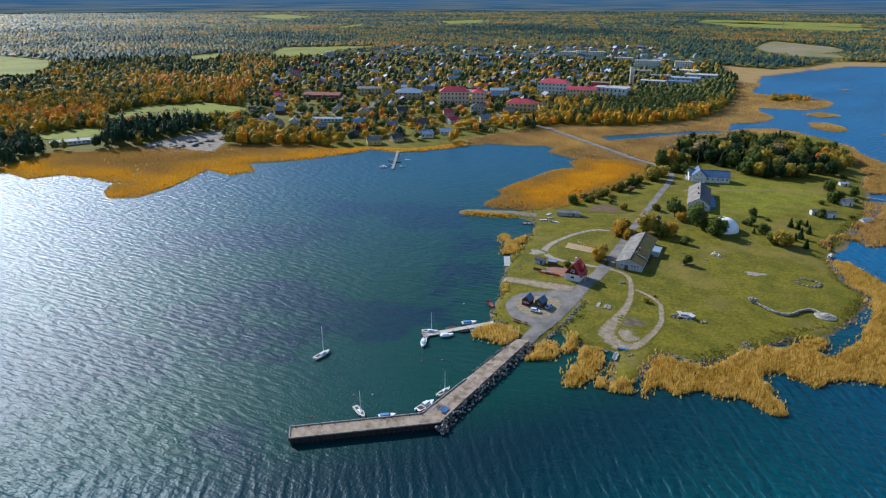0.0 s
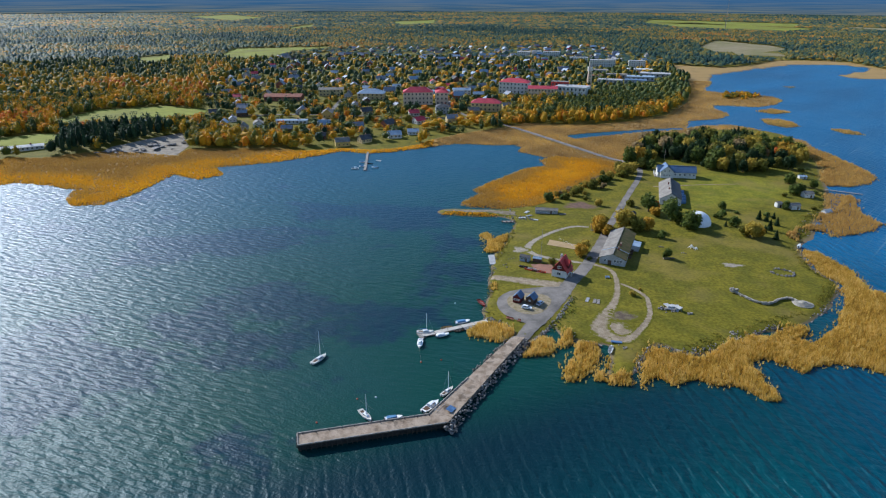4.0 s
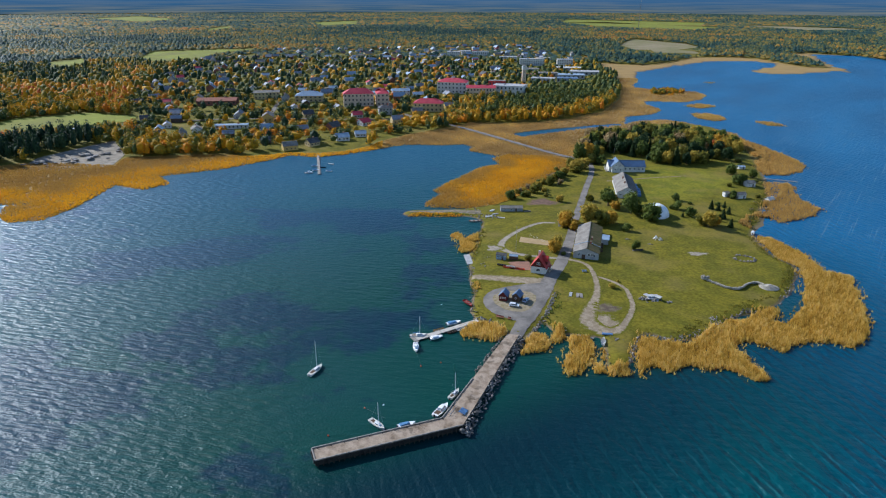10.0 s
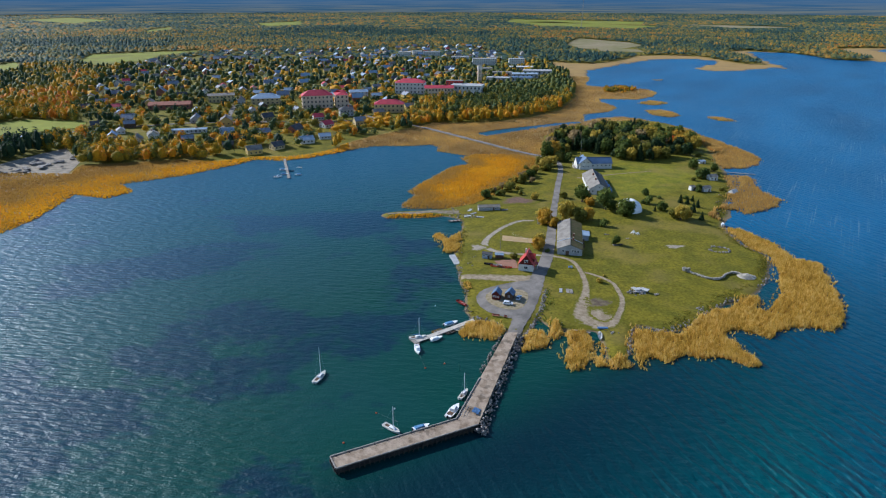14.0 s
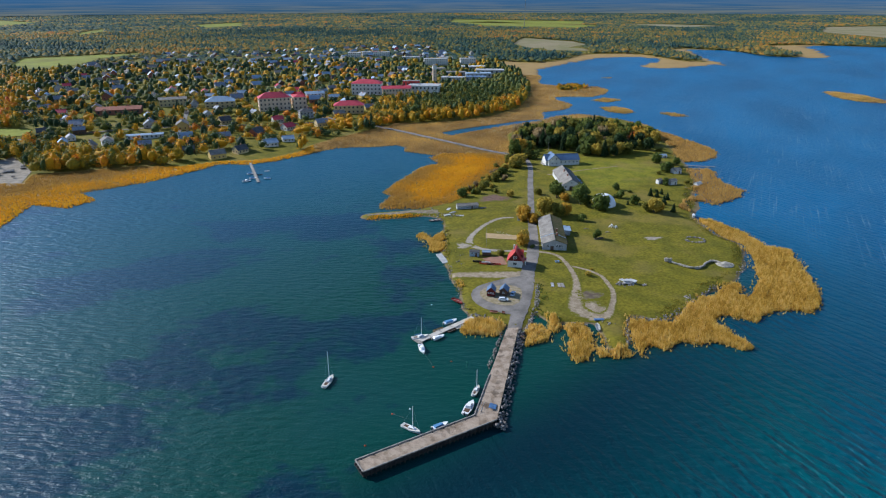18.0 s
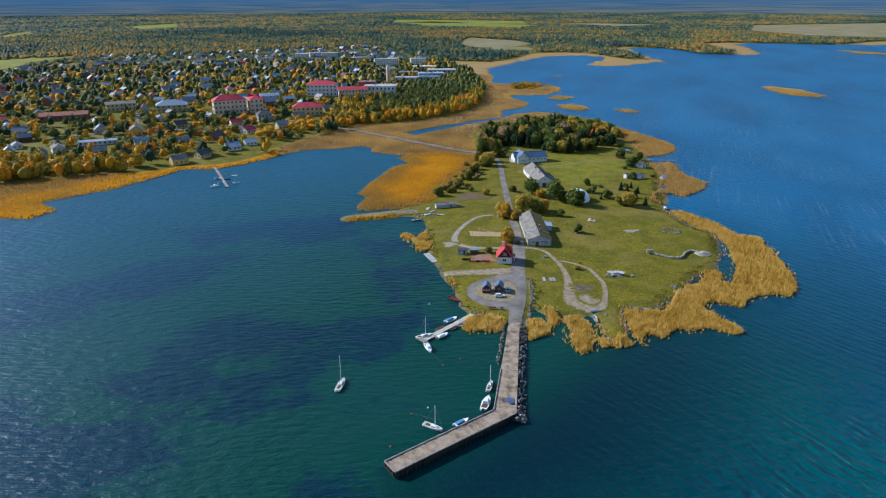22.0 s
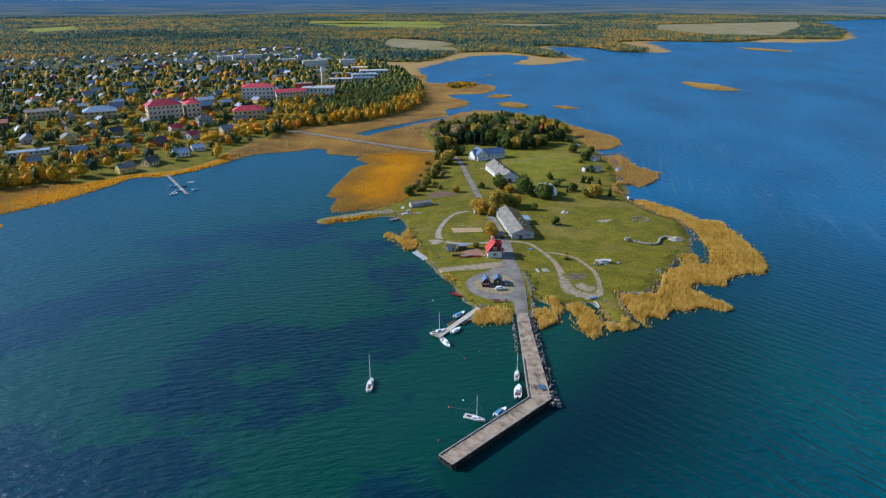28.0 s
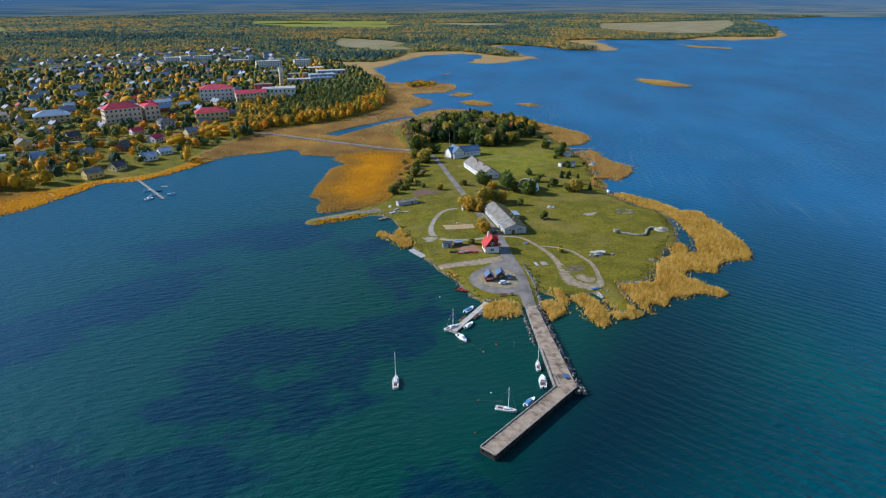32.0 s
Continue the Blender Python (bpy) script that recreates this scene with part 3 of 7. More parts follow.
    open_f = np.maximum(smooth01((side + 14) / 34), smooth01((pts[:, 0] - 110) / 70))
    pier = edge_distance(PIER_LINE, pts, False)
    outer_f = smooth01((pier - 5) / 105) * (0.45 + 0.55 * smooth01((5 - pts[:, 1]) / 60))
    lee_f = smooth01((edge_distance([(24, 52), (-1, -3), (-25, 12), (-10, 45)], pts, False) - 8) / 55)
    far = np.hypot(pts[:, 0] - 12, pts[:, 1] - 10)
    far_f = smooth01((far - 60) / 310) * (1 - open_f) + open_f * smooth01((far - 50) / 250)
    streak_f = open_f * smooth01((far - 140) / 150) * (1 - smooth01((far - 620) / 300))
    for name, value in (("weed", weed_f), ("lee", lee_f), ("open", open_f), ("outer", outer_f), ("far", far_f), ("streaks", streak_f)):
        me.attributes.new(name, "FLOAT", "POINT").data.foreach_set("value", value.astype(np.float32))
    return tagged(new("water", me), "wind-rippled blue-green coastal water over weed beds", "water", kind="structure")


make_water()


def drape(name, P, material, label, category, lift=0.05, cell=3.0):
    """A sheet over the ground within an outline, with an uneven edge."""
    P = np.array(P, float)
    bm = bmesh.new()
    f = poly(bm, [(x, y, 0) for x, y in P])
    bmesh.ops.triangulate(bm, faces=[f])
    size = max(P.max(0) - P.min(0))
    long_edge = max(cell, size / 40)
    for _ in range(7):
        es = [e for e in bm.edges if e.calc_length() > long_edge]
        if not es:
            break
        bmesh.ops.subdivide_edges(bm, edges=es, cuts=1)
        bmesh.ops.triangulate(bm, faces=bm.faces)
    co = np.array([v.co[:2] for v in bm.verts])
    for v, z in zip(bm.verts, ground_z(co)):
        v.co.z = z + lift
    return tagged(part(name, bm, material), label, category, kind="structure")


def ribbon(name, pts, width, material, label, category="road", lift=0.06, per=6):
    c = curve_pts(pts, False, per)
    w = np.interp(np.linspace(0, 1, len(c)), np.linspace(0, 1, len(width)), width) if hasattr(width, "__len__") else np.full(len(c), width)
    d = np.gradient(c, axis=0)
    nrm = np.stack([-d[:, 1], d[:, 0]], 1) / np.maximum(np.hypot(*d.T), 1e-6)[:, None]
    k = np.linspace(-0.5, 0.5, 5)
    jit = 1 + 0.06 * np.sin(np.arange(len(c)) * 2.3)
    P = c[:, None] + nrm[:, None] * (w * jit)[:, None, None] * k[None, :, None]
    flat = P.reshape(-1, 2)
    z = np.maximum(ground_z(flat), 0.25) + lift
    i = (np.arange(len(c) - 1)[:, None] * 5 + np.arange(4)[None]).ravel()
    me = mesh_from(name, np.column_stack([flat, z]), np.stack([i, i + 1, i + 6, i + 5], 1), material)
    me.attributes.new("edge", "FLOAT", "POINT").data.foreach_set("value", np.tile(np.abs(k) * 2, len(c)).astype(np.float32))
    return tagged(new(name, me), label, category, kind="structure")


for i, P in enumerate(FIELDS):
    drape("field", P, FIELD, "green meadow among autumn woods", "field", 0.5)
for i, P in enumerate(DRY_FIELDS):
    drape("field", P, FIELD_DRY, "pale harvested field beside woods", "field", 0.5)

# ---- reeds ----
def reed_bed(P, density, height, material, label, blades=6, tint=(0.1, 0.95), spread=0.55, keep=None, tone=None, width=0.2):
    P = np.array(P, float)
    lo, hi = P.min(0), P.max(0)
    n = int(density * np.prod(hi - lo))
    pts = lo + rng.random((n, 2)) * (hi - lo)
    edge = signed(P, pts) + ripple(pts[:, 0], pts[:, 1], 0.7) * 0.5 + ripple(pts[:, 0] + 5, pts[:, 1], 1.9) * 0.9 + ripple(pts[:, 1], pts[:, 0], 4.0) * 1.2
    near = (edge > 0) | ((edge > -2.4) & (rng.random(n) < 0.07))
    pts, edge = pts[near], np.maximum(edge[near], 0)
    if keep is not None:
        k = keep(pts)
        pts, edge = pts[k], edge[k]
    n = len(pts)
    z0 = np.maximum(ground_z(pts), -0.4)
    lump = 0.5 + 0.26 * ripple(pts[:, 0], pts[:, 1], 0.8) + 0.24 * ripple(pts[:, 1] + 9, pts[:, 0] + 3, 2.1) + 0.2 * ripple(pts[:, 1] + 9, pts[:, 0], 6.3)
    hh = height * (0.66 + 0.3 * lump + 0.34 * rng.random(n)) * np.clip(0.72 + edge / 5, 0.72, 1)
    tt = np.clip(tint[0] + (tint[1] - tint[0]) * (0.5 * lump + 0.6 * rng.random(n)), 0, 1)
    if tone is not None:
        tt = np.clip(tone(pts) + 0.16 * (rng.random(n) - 0.5), 0, 1)
    else:
        tt = np.clip(tt + 0.3 * np.clip(1 - edge / 4, 0, 1) * (0.5 + 0.5 * ripple(pts[:, 0], pts[:, 1], 11)), 0, 1)
    a = rng.random((n, blades)) * math.tau
    lean = (rng.random((n, blades)) * 0.9 + 0.1) * spread
    wdt = width * (0.75 + 0.6 * rng.random((n, blades)))
    h = hh[:, None] * (0.7 + 0.45 * rng.random((n, blades)))
    ca, sa = np.cos(a), np.sin(a)
    bx, by = pts[:, :1] + ca * lean * 0.35, pts[:, 1:] + sa * lean * 0.35
    V = np.empty((n, blades, 3, 3))
    V[:, :, 0] = np.stack([bx - sa * wdt, by + ca * wdt, np.broadcast_to(z0[:, None], bx.shape)], -1)
    V[:, :, 1] = np.stack([bx + sa * wdt, by - ca * wdt, np.broadcast_to(z0[:, None], bx.shape)], -1)
    V[:, :, 2] = np.stack([pts[:, :1] + ca * lean, pts[:, 1:] + sa * lean, z0[:, None] + h], -1)
    V = V.reshape(-1, 3)
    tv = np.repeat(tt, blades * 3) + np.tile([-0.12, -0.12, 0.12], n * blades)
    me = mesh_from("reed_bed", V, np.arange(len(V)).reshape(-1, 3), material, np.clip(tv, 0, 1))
    return tagged(new("reed_bed", me), label, "reeds", kind="stuff")


SHORE_REEDS = [
    [(72, 50), (69, 44), (66, 34), (63, 23), (66, 26), (70, 30), (73, 25), (79, 27), (90, 26), (96, 23), (102, 18), (105, 18), (106, 25), (105, 38), (106, 42), (111, 43), (117, 40), (121, 37), (130, 42), (143, 42), (149, 39), (158, 44), (164, 54),
     (172, 66), (175, 76), (183, 89), (188, 99), (179, 106), (182, 118), (180, 131), (179, 143), (176, 151), (171, 153), (168, 144), (167, 132), (168, 120), (169, 111), (165, 101), (159, 90), (152, 78), (148, 70), (141, 64), (139, 60), (133, 56), (131, 60), (135, 66), (137, 72),
     (129, 68), (120, 63), (114, 61), (106, 57), (99, 52), (90, 46), (84, 44), (78, 47)],
    [(170, 173), (173, 166), (181, 185), (193, 184), (195, 175), (206, 179), (219, 185), (232, 195), (234, 204), (233, 217), (237, 233), (246, 247), (244, 256), (236, 252), (225, 232), (214, 217), (203, 208), (197, 194), (187, 192)],
    [(275, 397), (286, 388), (288, 366), (287, 352), (289, 330), (287, 306), (274, 289), (257, 277), (240, 279), (242, 293), (258, 320), (265, 346), (262, 355)],
    [(4, 55), (7, 51), (15, 48), (20, 50), (22, 56), (19, 62), (12, 63), (8, 62)],
    [(25, 39), (30, 38), (37, 45), (37, 52), (33, 53), (29, 48)],
    [(37, 26), (40, 23), (47, 30), (53, 44), (52, 50), (46, 51), (41, 39)],
    [(37, 48), (40, 45), (44, 53), (44, 60), (40, 54)],
    [(48, 25), (51, 26), (56, 37), (56, 41), (52, 34)],
    [(52, 23), (59, 24), (62, 29), (59, 31), (54, 28)],
    [(6, 161), (10, 152), (10, 138), (15, 137), (20, 155), (21, 164), (14, 156), (10, 165)],
]
for i, P in enumerate(SHORE_REEDS):
    far = i in (1, 2)
    reed_bed(P, 1.6 if far else 5.4, 2.1, REED_PALE if far else REED, "dense golden-brown reeds standing in shallow water", width=0.2 if far else 0.13)

CAUSEWAY = [(32, 463), (50, 434), (76, 390), (100, 349), (116, 328), (121, 308)]
MARSH_BOXES = [([(-480, 170), (-150, 170), (-40, 345), (-40, 430), (-480, 430)], REED_GOLD, 1.0), ([(-40, 200), (130, 200), (130, 500), (-40, 500)], REED_PALE, 0.8), ([(130, 300), (420, 300), (420, 860), (130, 860)], REED_PALE, 0.4)]
GOLD_FIELD = [(-7, 214), (-4, 223), (5, 238), (0, 247), (10, 264), (26, 289), (38, 308), (53, 315), (50, 336), (62, 346), (95, 340), (112, 318), (100, 294), (74, 256), (50, 226), (38, 214), (18, 209), (4, 210)]


def marsh_keep(p):
    return (signed(MAIN_C, p) > -1) & (signed(UPLAND, p) < 2) & (signed(ISLAND_C, p) < 2) & (signed(CREEK, p) < -1) & (edge_distance(CAUSEWAY, p, False) > 4) & (signed(GOLD_FIELD, p) < 0)


def marsh_tone(p):
    """Golden along the water, duller inland, in drifts."""
    d = signed(MAIN_C, p)
    return 0.66 - smooth01((d - 12) / 30) * 0.5 + 0.14 * ripple(p[:, 0], p[:, 1], 13) + 0.12 * ripple(p[:, 1], p[:, 0], 31)


def pale_tone(p):
    return 0.45 + 0.22 * ripple(p[:, 0], p[:, 1], 24) + 0.2 * ripple(p[:, 1] + 20, p[:, 0], 9) + 0.25 * np.clip(1 - signed(MAIN_C, p) / 8, 0, 1)


def gold_tone(p):
    d = signed(GOLD_FIELD, p)
    return 0.34 + 0.4 * smooth01((d - 6) / 16) + 0.12 * ripple(p[:, 0] + 0.6 * p[:, 1], p[:, 1] + 8, 17) + 0.07 * ripple(p[:, 0], p[:, 1], 5)


for P, m, d in MARSH_BOXES:
    reed_bed(P, d, 1.15, m, "wide brown reed marsh along the bay", blades=5, spread=1.5, keep=marsh_keep, tone=marsh_tone if m is REED_GOLD else pale_tone)
reed_bed(GOLD_FIELD, 1.3, 1.4, REED_GOLD, "bright golden reed field beside the bay", blades=5, spread=1.3, tone=gold_tone)
for P in ISLETS:
    reed_bed(P, 0.5, 1.4, REED_PALE, "low reed islet in open water", blades=5, spread=1.2, tone=pale_tone)
reed_bed([(-17, 195.5), (-6, 194.5), (10, 193), (17, 195.5), (10, 197.5), (-8, 198.5)], 2.2, 0.9, REED_GOLD, "low golden reeds along the gravel spit", blades=5, spread=0.8)


# ---- woods ----
VILLAGE_LAWN = [(-151, 331), (-136, 336), (-111, 348), (-105, 353), (-82, 362), (-65, 376), (-52, 398), (-58, 412), (-82, 392), (-105, 382), (-125, 371), (-149, 360)]
def dome_shape(n=6, tiers=3):
    """A lumpy crown: apex, two rings and a skirt; unit size."""
    rings = [(0.58, 0.86), (1.0, 0.5), (0.62, 0.04)] if tiers == 3 else [(0.66, 0.8), (0.95, 0.12)]
    V = [(0, 0, 1.0)] + [(r * math.cos((i + 0.5 * j) * math.tau / n), r * math.sin((i + 0.5 * j) * math.tau / n), z) for j, (r, z) in enumerate(rings) for i in range(n)]
    Fc = [(0, 1 + i, 1 + (i + 1) % n) for i in range(n)]
    for j in range(tiers - 1):
        a, b = 1 + j * n, 1 + (j + 1) * n
        for i in range(n):
            k = (i + 1) % n
            Fc += [(a + i, b + i, a + k), (a + k, b + i, b + k)]
    return np.array(V), np.array(Fc)


def spire_shape(n=5):
    """A far crown: a bent peak over one uneven skirt; unit size."""
    V = [(0.1, 0.05, 1.0)] + [(math.cos(i * math.tau / n), math.sin(i * math.tau / n), 0.25 + 0.2 * (i % 2)) for i in range(n)]
    return np.array(V), np.array([(0, 1 + i, 1 + (i + 1) % n) for i in range(n)])


def wood_mesh(name, pts, size, height, tint, lumps, jitter, label, leaf=0, material=None):
    """Crowns of lumps and loose leaf tufts, joined."""
    V0, F0 = dome_shape(6) if lumps > 1 or leaf > 30 else dome_shape(6, 2) if leaf > 4 else spire_shape()
    n, z0 = len(pts), ground_z(pts)
    VV, FF, TT, base = [], [], [], 0
    for L in range(lumps):
        s = size * ((0.88 if leaf < 30 else 0.72) if L == 0 else 0.42) * (0.75 + 0.5 * rng.random(n))
        off = np.zeros((n, 3))
        if L:
            q = rng.random(n) * math.tau
            off = np.stack([np.cos(q) * size * 0.6, np.sin(q) * size * 0.6, height * (rng.random(n) * 0.6 - 0.08)], 1)
        V = V0[None] * (1 + jitter * (rng.random((n, len(V0), 1)) - 0.5) * 2)
        V = V * np.stack([s, s, height * ((0.8 if leaf < 30 else 0.7) if L == 0 else 0.42)], 1)[:, None]
        V = V + np.column_stack([pts, z0 + height * 0.2])[:, None] + off[:, None]
        VV.append(V.reshape(-1, 3))
        FF.append((F0[None] + (base + np.arange(n) * len(V0))[:, None, None]).reshape(-1, 3))
        TT.append(np.repeat(tint + 0.12 * (rng.random(n) - 0.5), len(V0)) + 0.08 * (rng.random(n * len(V0)) - 0.5))
        base += n * len(V0)
    if leaf:
        q, e = rng.random((n, leaf)) * math.tau, rng.random((n, leaf))
        r = np.sqrt(1 - (e * 0.94) ** 2) * (0.6 + 0.55 * rng.random((n, leaf)))
        c = np.stack([pts[:, :1] + np.cos(q) * r * size[:, None], pts[:, 1:] + np.sin(q) * r * size[:, None], (z0 + height * 0.2)[:, None] + e * 0.86 * height[:, None]], -1)
        T = c[:, :, None] + (rng.random((n, leaf, 3, 3)) - 0.5) * (np.array([2.0, 2.0, 1.7]) if leaf > 30 else np.array([2.4, 2.4, 2.0]))
        VV.append(T.reshape(-1, 3))
        FF.append(base + np.arange(n * leaf * 3).reshape(-1, 3))
        TT.append(np.repeat(tint, leaf * 3) + 0.3 * (np.repeat(rng.random(n * leaf), 3) - 0.5))
    me = mesh_from(name, np.concatenate(VV), np.concatenate(FF), material or LEAVES, np.clip(np.concatenate(TT), 0, 1))
    return tagged(new(name, me), label, "woods", kind="stuff")


def wood_points(r0, r1, step):
    az0, az1 = radians(-52), radians(74)
    out, r = [], r0
    while r < r1:
        k = int((az1 - az0) * r / step)
        a = az0 + (np.arange(k) + rng.random(k)) / k * (az1 - az0)
        rr = r + (rng.random(k) - 0.5) * step
        out.append(np.stack([-45 + np.sin(a) * rr, -150 + np.cos(a) * rr], 1))
        r += step
    p = np.concatenate(out)
    p = p[signed(UPLAND, p) > 3]
    for P in FIELDS + DRY_FIELDS + [SPOIL, VILLAGE_LAWN]:
        p = p[~inside(P, p)]
    return p


STANDS = [([(-244, 342), (-168, 331), (-138, 337), (-138, 388), (-165, 402), (-245, 398)], 0.60, 0.46, 0.95), ([(-106, 428), (-57, 430), (-5, 458), (52, 490), (60, 530), (-8, 520), (-55, 480), (-105, 480)], 0.66, 0.42, 0.85),
    ([(-340, 294), (-317, 330), (-285, 388), (-292, 405), (-350, 415), (-374, 372), (-367, 310)], 0.06, 0.1, 1.25), ([(-420, 250), (-368, 250), (-368, 302), (-420, 330)], 0.1, 0.2, 1.0), ([(20, 494), (45, 476), (80, 484), (114, 487), (155, 509), (199, 549), (252, 650), (235, 660), (180, 575), (140, 535), (90, 515)], 0.62, 0.45, 1.0),
    ([(70, 540), (140, 535), (190, 580), (240, 660), (290, 850), (215, 800), (110, 640)], 0.36, 0.22, 0.8)]


def stand(p):
    """Species by stand: broad patches of spruce, birch and aspen; named stands of one kind; gardens of all kinds."""
    x, y = p[:, 0], p[:, 1]
    f = np.interp(np.hypot(x, y), [500, 1500, 3500], [0.41, 0.47, 0.47]) + 0.13 * ripple(x + 0.4 * y, y - 0.3 * x, 88) + 0.11 * ripple(y + 0.7 * x, x + 60, 37) + 0.17 * ripple(x - 0.5 * y, y, 243) + 0.09 * ripple(x + 0.2 * y, y - 0.8 * x, 19)
    f = f + 0.55 * (rng.random(len(p)) - 0.5)
    town = inside(TOWN, p)
    f = np.where(town, rng.choice([0.05, 0.1, 0.16, 0.22, 0.27, 0.31, 0.35, 0.4, 0.45, 0.5, 0.58, 0.66, 0.74, 0.84], len(p)) + 0.1 * (rng.random(len(p)) - 0.5), f)
    for P, mean, spread, _ in STANDS:
        f = np.where(inside(P, p), mean + spread * (rng.random(len(p)) - 0.5), f)
    return np.clip(f, 0, 0.97)


def clear_view(p, hgt):
    """Leaves glades open towards the sea, so that meadows and large houses lie free."""
    d = p - np.array([-45.0, -150.0])
    r = np.hypot(*d.T)
    away = d / r[:, None]
    ok = np.ones(len(p), bool)
    for k in (0.3, 0.65, 1.0):
        q = p + away * (k * 0.8 * hgt * r / 120)[:, None]
        for P in FIELDS + DRY_FIELDS + [SPOIL, VILLAGE_LAWN]:
            ok &= ~inside(P, q)
    for x, y, rad in BIG:
        s = (np.array([x, y]) - p)
        along = (s * away).sum(1)
        side = np.abs(s[:, 0] * away[:, 1] - s[:, 1] * away[:, 0])
        ok &= ~((side < rad) & (along > -rad) & (along < rad + 14))
    for x, y in spots:
        s = (np.array([x, y]) - p)
        along = (s * away).sum(1)
        side = np.abs(s[:, 0] * away[:, 1] - s[:, 1] * away[:, 0])
        ok &= ~((side < 6.5) & (along > -6) & (along < 24 * HOUSE_FREE[(int(x) + int(y)) % 4]))
    return ok


HOUSE_FREE = (0.85, 0.6, 0.4, 0.75)


BIG = [(-76, 590, 24), (-50, 594, 16), (3, 552, 18), (-138, 622, 20), (38, 690, 25), (68, 662, 22), (106, 672, 26), (-44, 532, 10), (-60, 655, 18), (-30, 668, 15), (-192, 640, 18), (-187, 458, 17), (-240, 600, 24), (145, 777, 7), (203, 1042, 32), (262, 1035, 20), (180, 800, 20), (222, 815, 24), (262, 890, 24), (70, 1228, 14), (128, 1240, 18)]
town_rng = random.Random(21)
HOUSE_SPOTS = [(-77, 404, 20, 0), (-62, 421, 12, 2), (-124, 516, 30, 3), (-10, 531, 15, 1), (-100, 384, 40, 1), (-141, 392, 10, 1), (-250, 490, 12, 2), (-262, 526, 0, 0), (-297, 597, 5, 1), (-118, 440, 20, 0), (-90, 450, 60, 2), (-150, 440, 15, 3), (-30, 480, 20, 1), (-62, 470, 40, 0)]
spots = [(x, y) for x, y, _, _ in HOUSE_SPOTS]
tl, th = np.min(TOWN, 0), np.max(TOWN, 0)
tries = 0
while len(spots) < 280 and tries < 12000:
    tries += 1
    p = (town_rng.uniform(tl[0], th[0]), town_rng.uniform(tl[1], th[1]))
    if not inside(TOWN, np.array([p]))[0] or (p[0] > 130 and p[1] < 1150) or (p[1] < 560 and p[0] > -60):
        continue
    if any((p[0] - x) ** 2 + (p[1] - y) ** 2 < (r + 8) ** 2 for x, y, r in BIG) or any((p[0] - x) ** 2 + (p[1] - y) ** 2 < 21 ** 2 for x, y in spots):
        continue
    spots.append(p)
for r0, r1, step, lumps, leaf, label in ((440, 850, 6.8, 1, 84, "mixed autumn trees in green, yellow and orange"), (850, 1300, 7.5, 1, 12, "mixed autumn trees round the town"), (1300, 2500, 9.0, 1, 2, "autumn forest of spruce, birch and aspen"), (2500, 5000, 17, 1, 1, "distant autumn forest to the horizon")):
    p = wood_points(r0, r1, step)
    town = inside(TOWN, p)
    p = p[~town | (rng.random(len(p)) < 0.36)]
    n = len(p)
    t = stand(p)
    spruce = t < 0.2
    size = step * (0.42 + 0.26 * rng.random(n)) * np.where(spruce, 0.8, 1) * np.where(inside(TOWN, p), 0.9 + 0.75 * rng.random(n) ** 1.5, 1)
    hgt = (6.5 + 6.5 * rng.random(n)) * np.where(spruce, 1.25, 1) * np.where(inside(TOWN, p), 0.72, 1) * (1 if leaf > 5 else 0.75)
    size = size * (1.25 if leaf < 5 else 1.0)
    for P, _, _, k in STANDS:
        hgt = np.where(inside(P, p), hgt * k, hgt)
    size = np.where(inside(STANDS[0][0], p) | inside(STANDS[1][0], p), size * 1.25, size)
    ok = clear_view(p, hgt)
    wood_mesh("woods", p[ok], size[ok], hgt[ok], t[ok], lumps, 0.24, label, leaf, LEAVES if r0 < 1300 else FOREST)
cp = np.min(COPSE, 0) + rng.random((130, 2)) * (np.max(COPSE, 0) - np.min(COPSE, 0))
cp = cp[inside(COPSE, cp)]
wood_mesh("woods", cp, 1.8 + 1.5 * rng.random(len(cp)), 2.4 + 2.6 * rng.random(len(cp)), 0.35 + 0.5 * rng.random(len(cp)), 2, 0.24, "low copse of golden and green bushes on the marsh", 40, LEAVES)

# ---- island: roads and worn ground ----
SPIT_GRAVEL = track_mat("weedy spit gravel", (0.26, 0.21, 0.15), (0.17, 0.14, 0.09))
ribbon("road", [(23.6, 49), (28.5, 59), (35, 71), (42, 86), (48, 101), (56, 117), (63, 135), (70, 155), (77, 177), (88, 208), (101, 245), (114, 281), (120, 306), (118, 328)], [4.8, 6.3, 6.6, 6.0, 5.2, 4.2, 3.8, 3.8, 4.0], ASPHALT, "worn grey asphalt island road", lift=0.09)
ribbon("road", CAUSEWAY, 5.0, ASPHALT, "narrow grey causeway road through reeds", lift=0.7)
ribbon("track", [(66, 176), (57, 176), (45, 166), (35, 153), (31, 143), (33, 135), (39, 130), (47, 127), (58, 124)], [2.8, 3.4, 4, 5, 4.2, 3.4, 3.6], TRACK_PALE, "looping pale gravel track across the lawn", "track")
ribbon("track", [(61, 123), (68, 117), (69, 105), (66, 88), (60, 73), (55, 62), (58, 54), (64, 53), (70, 60), (76, 71), (78.5, 84), (78, 91), (74, 98), (69, 103)], [3.4, 3, 3.2, 4, 7.5, 9, 7.5, 4, 3.2, 3, 2.6, 2.4, 2], TRACK, "worn dirt track looping over the grass", "track", lift=0.07)
ribbon("track", [(13, 106), (21, 104), (33, 100), (46, 97)], [7, 8, 10, 11], TRACK, "pale gravel path to the shore", "track", lift=0.07)
ribbon("track", [(120, 262), (127, 262), (150, 268), (180, 273)], [3, 2.2, 1.8, 1.2], TRACK, "faint gravel path across the meadow", "track", lift=0.07)
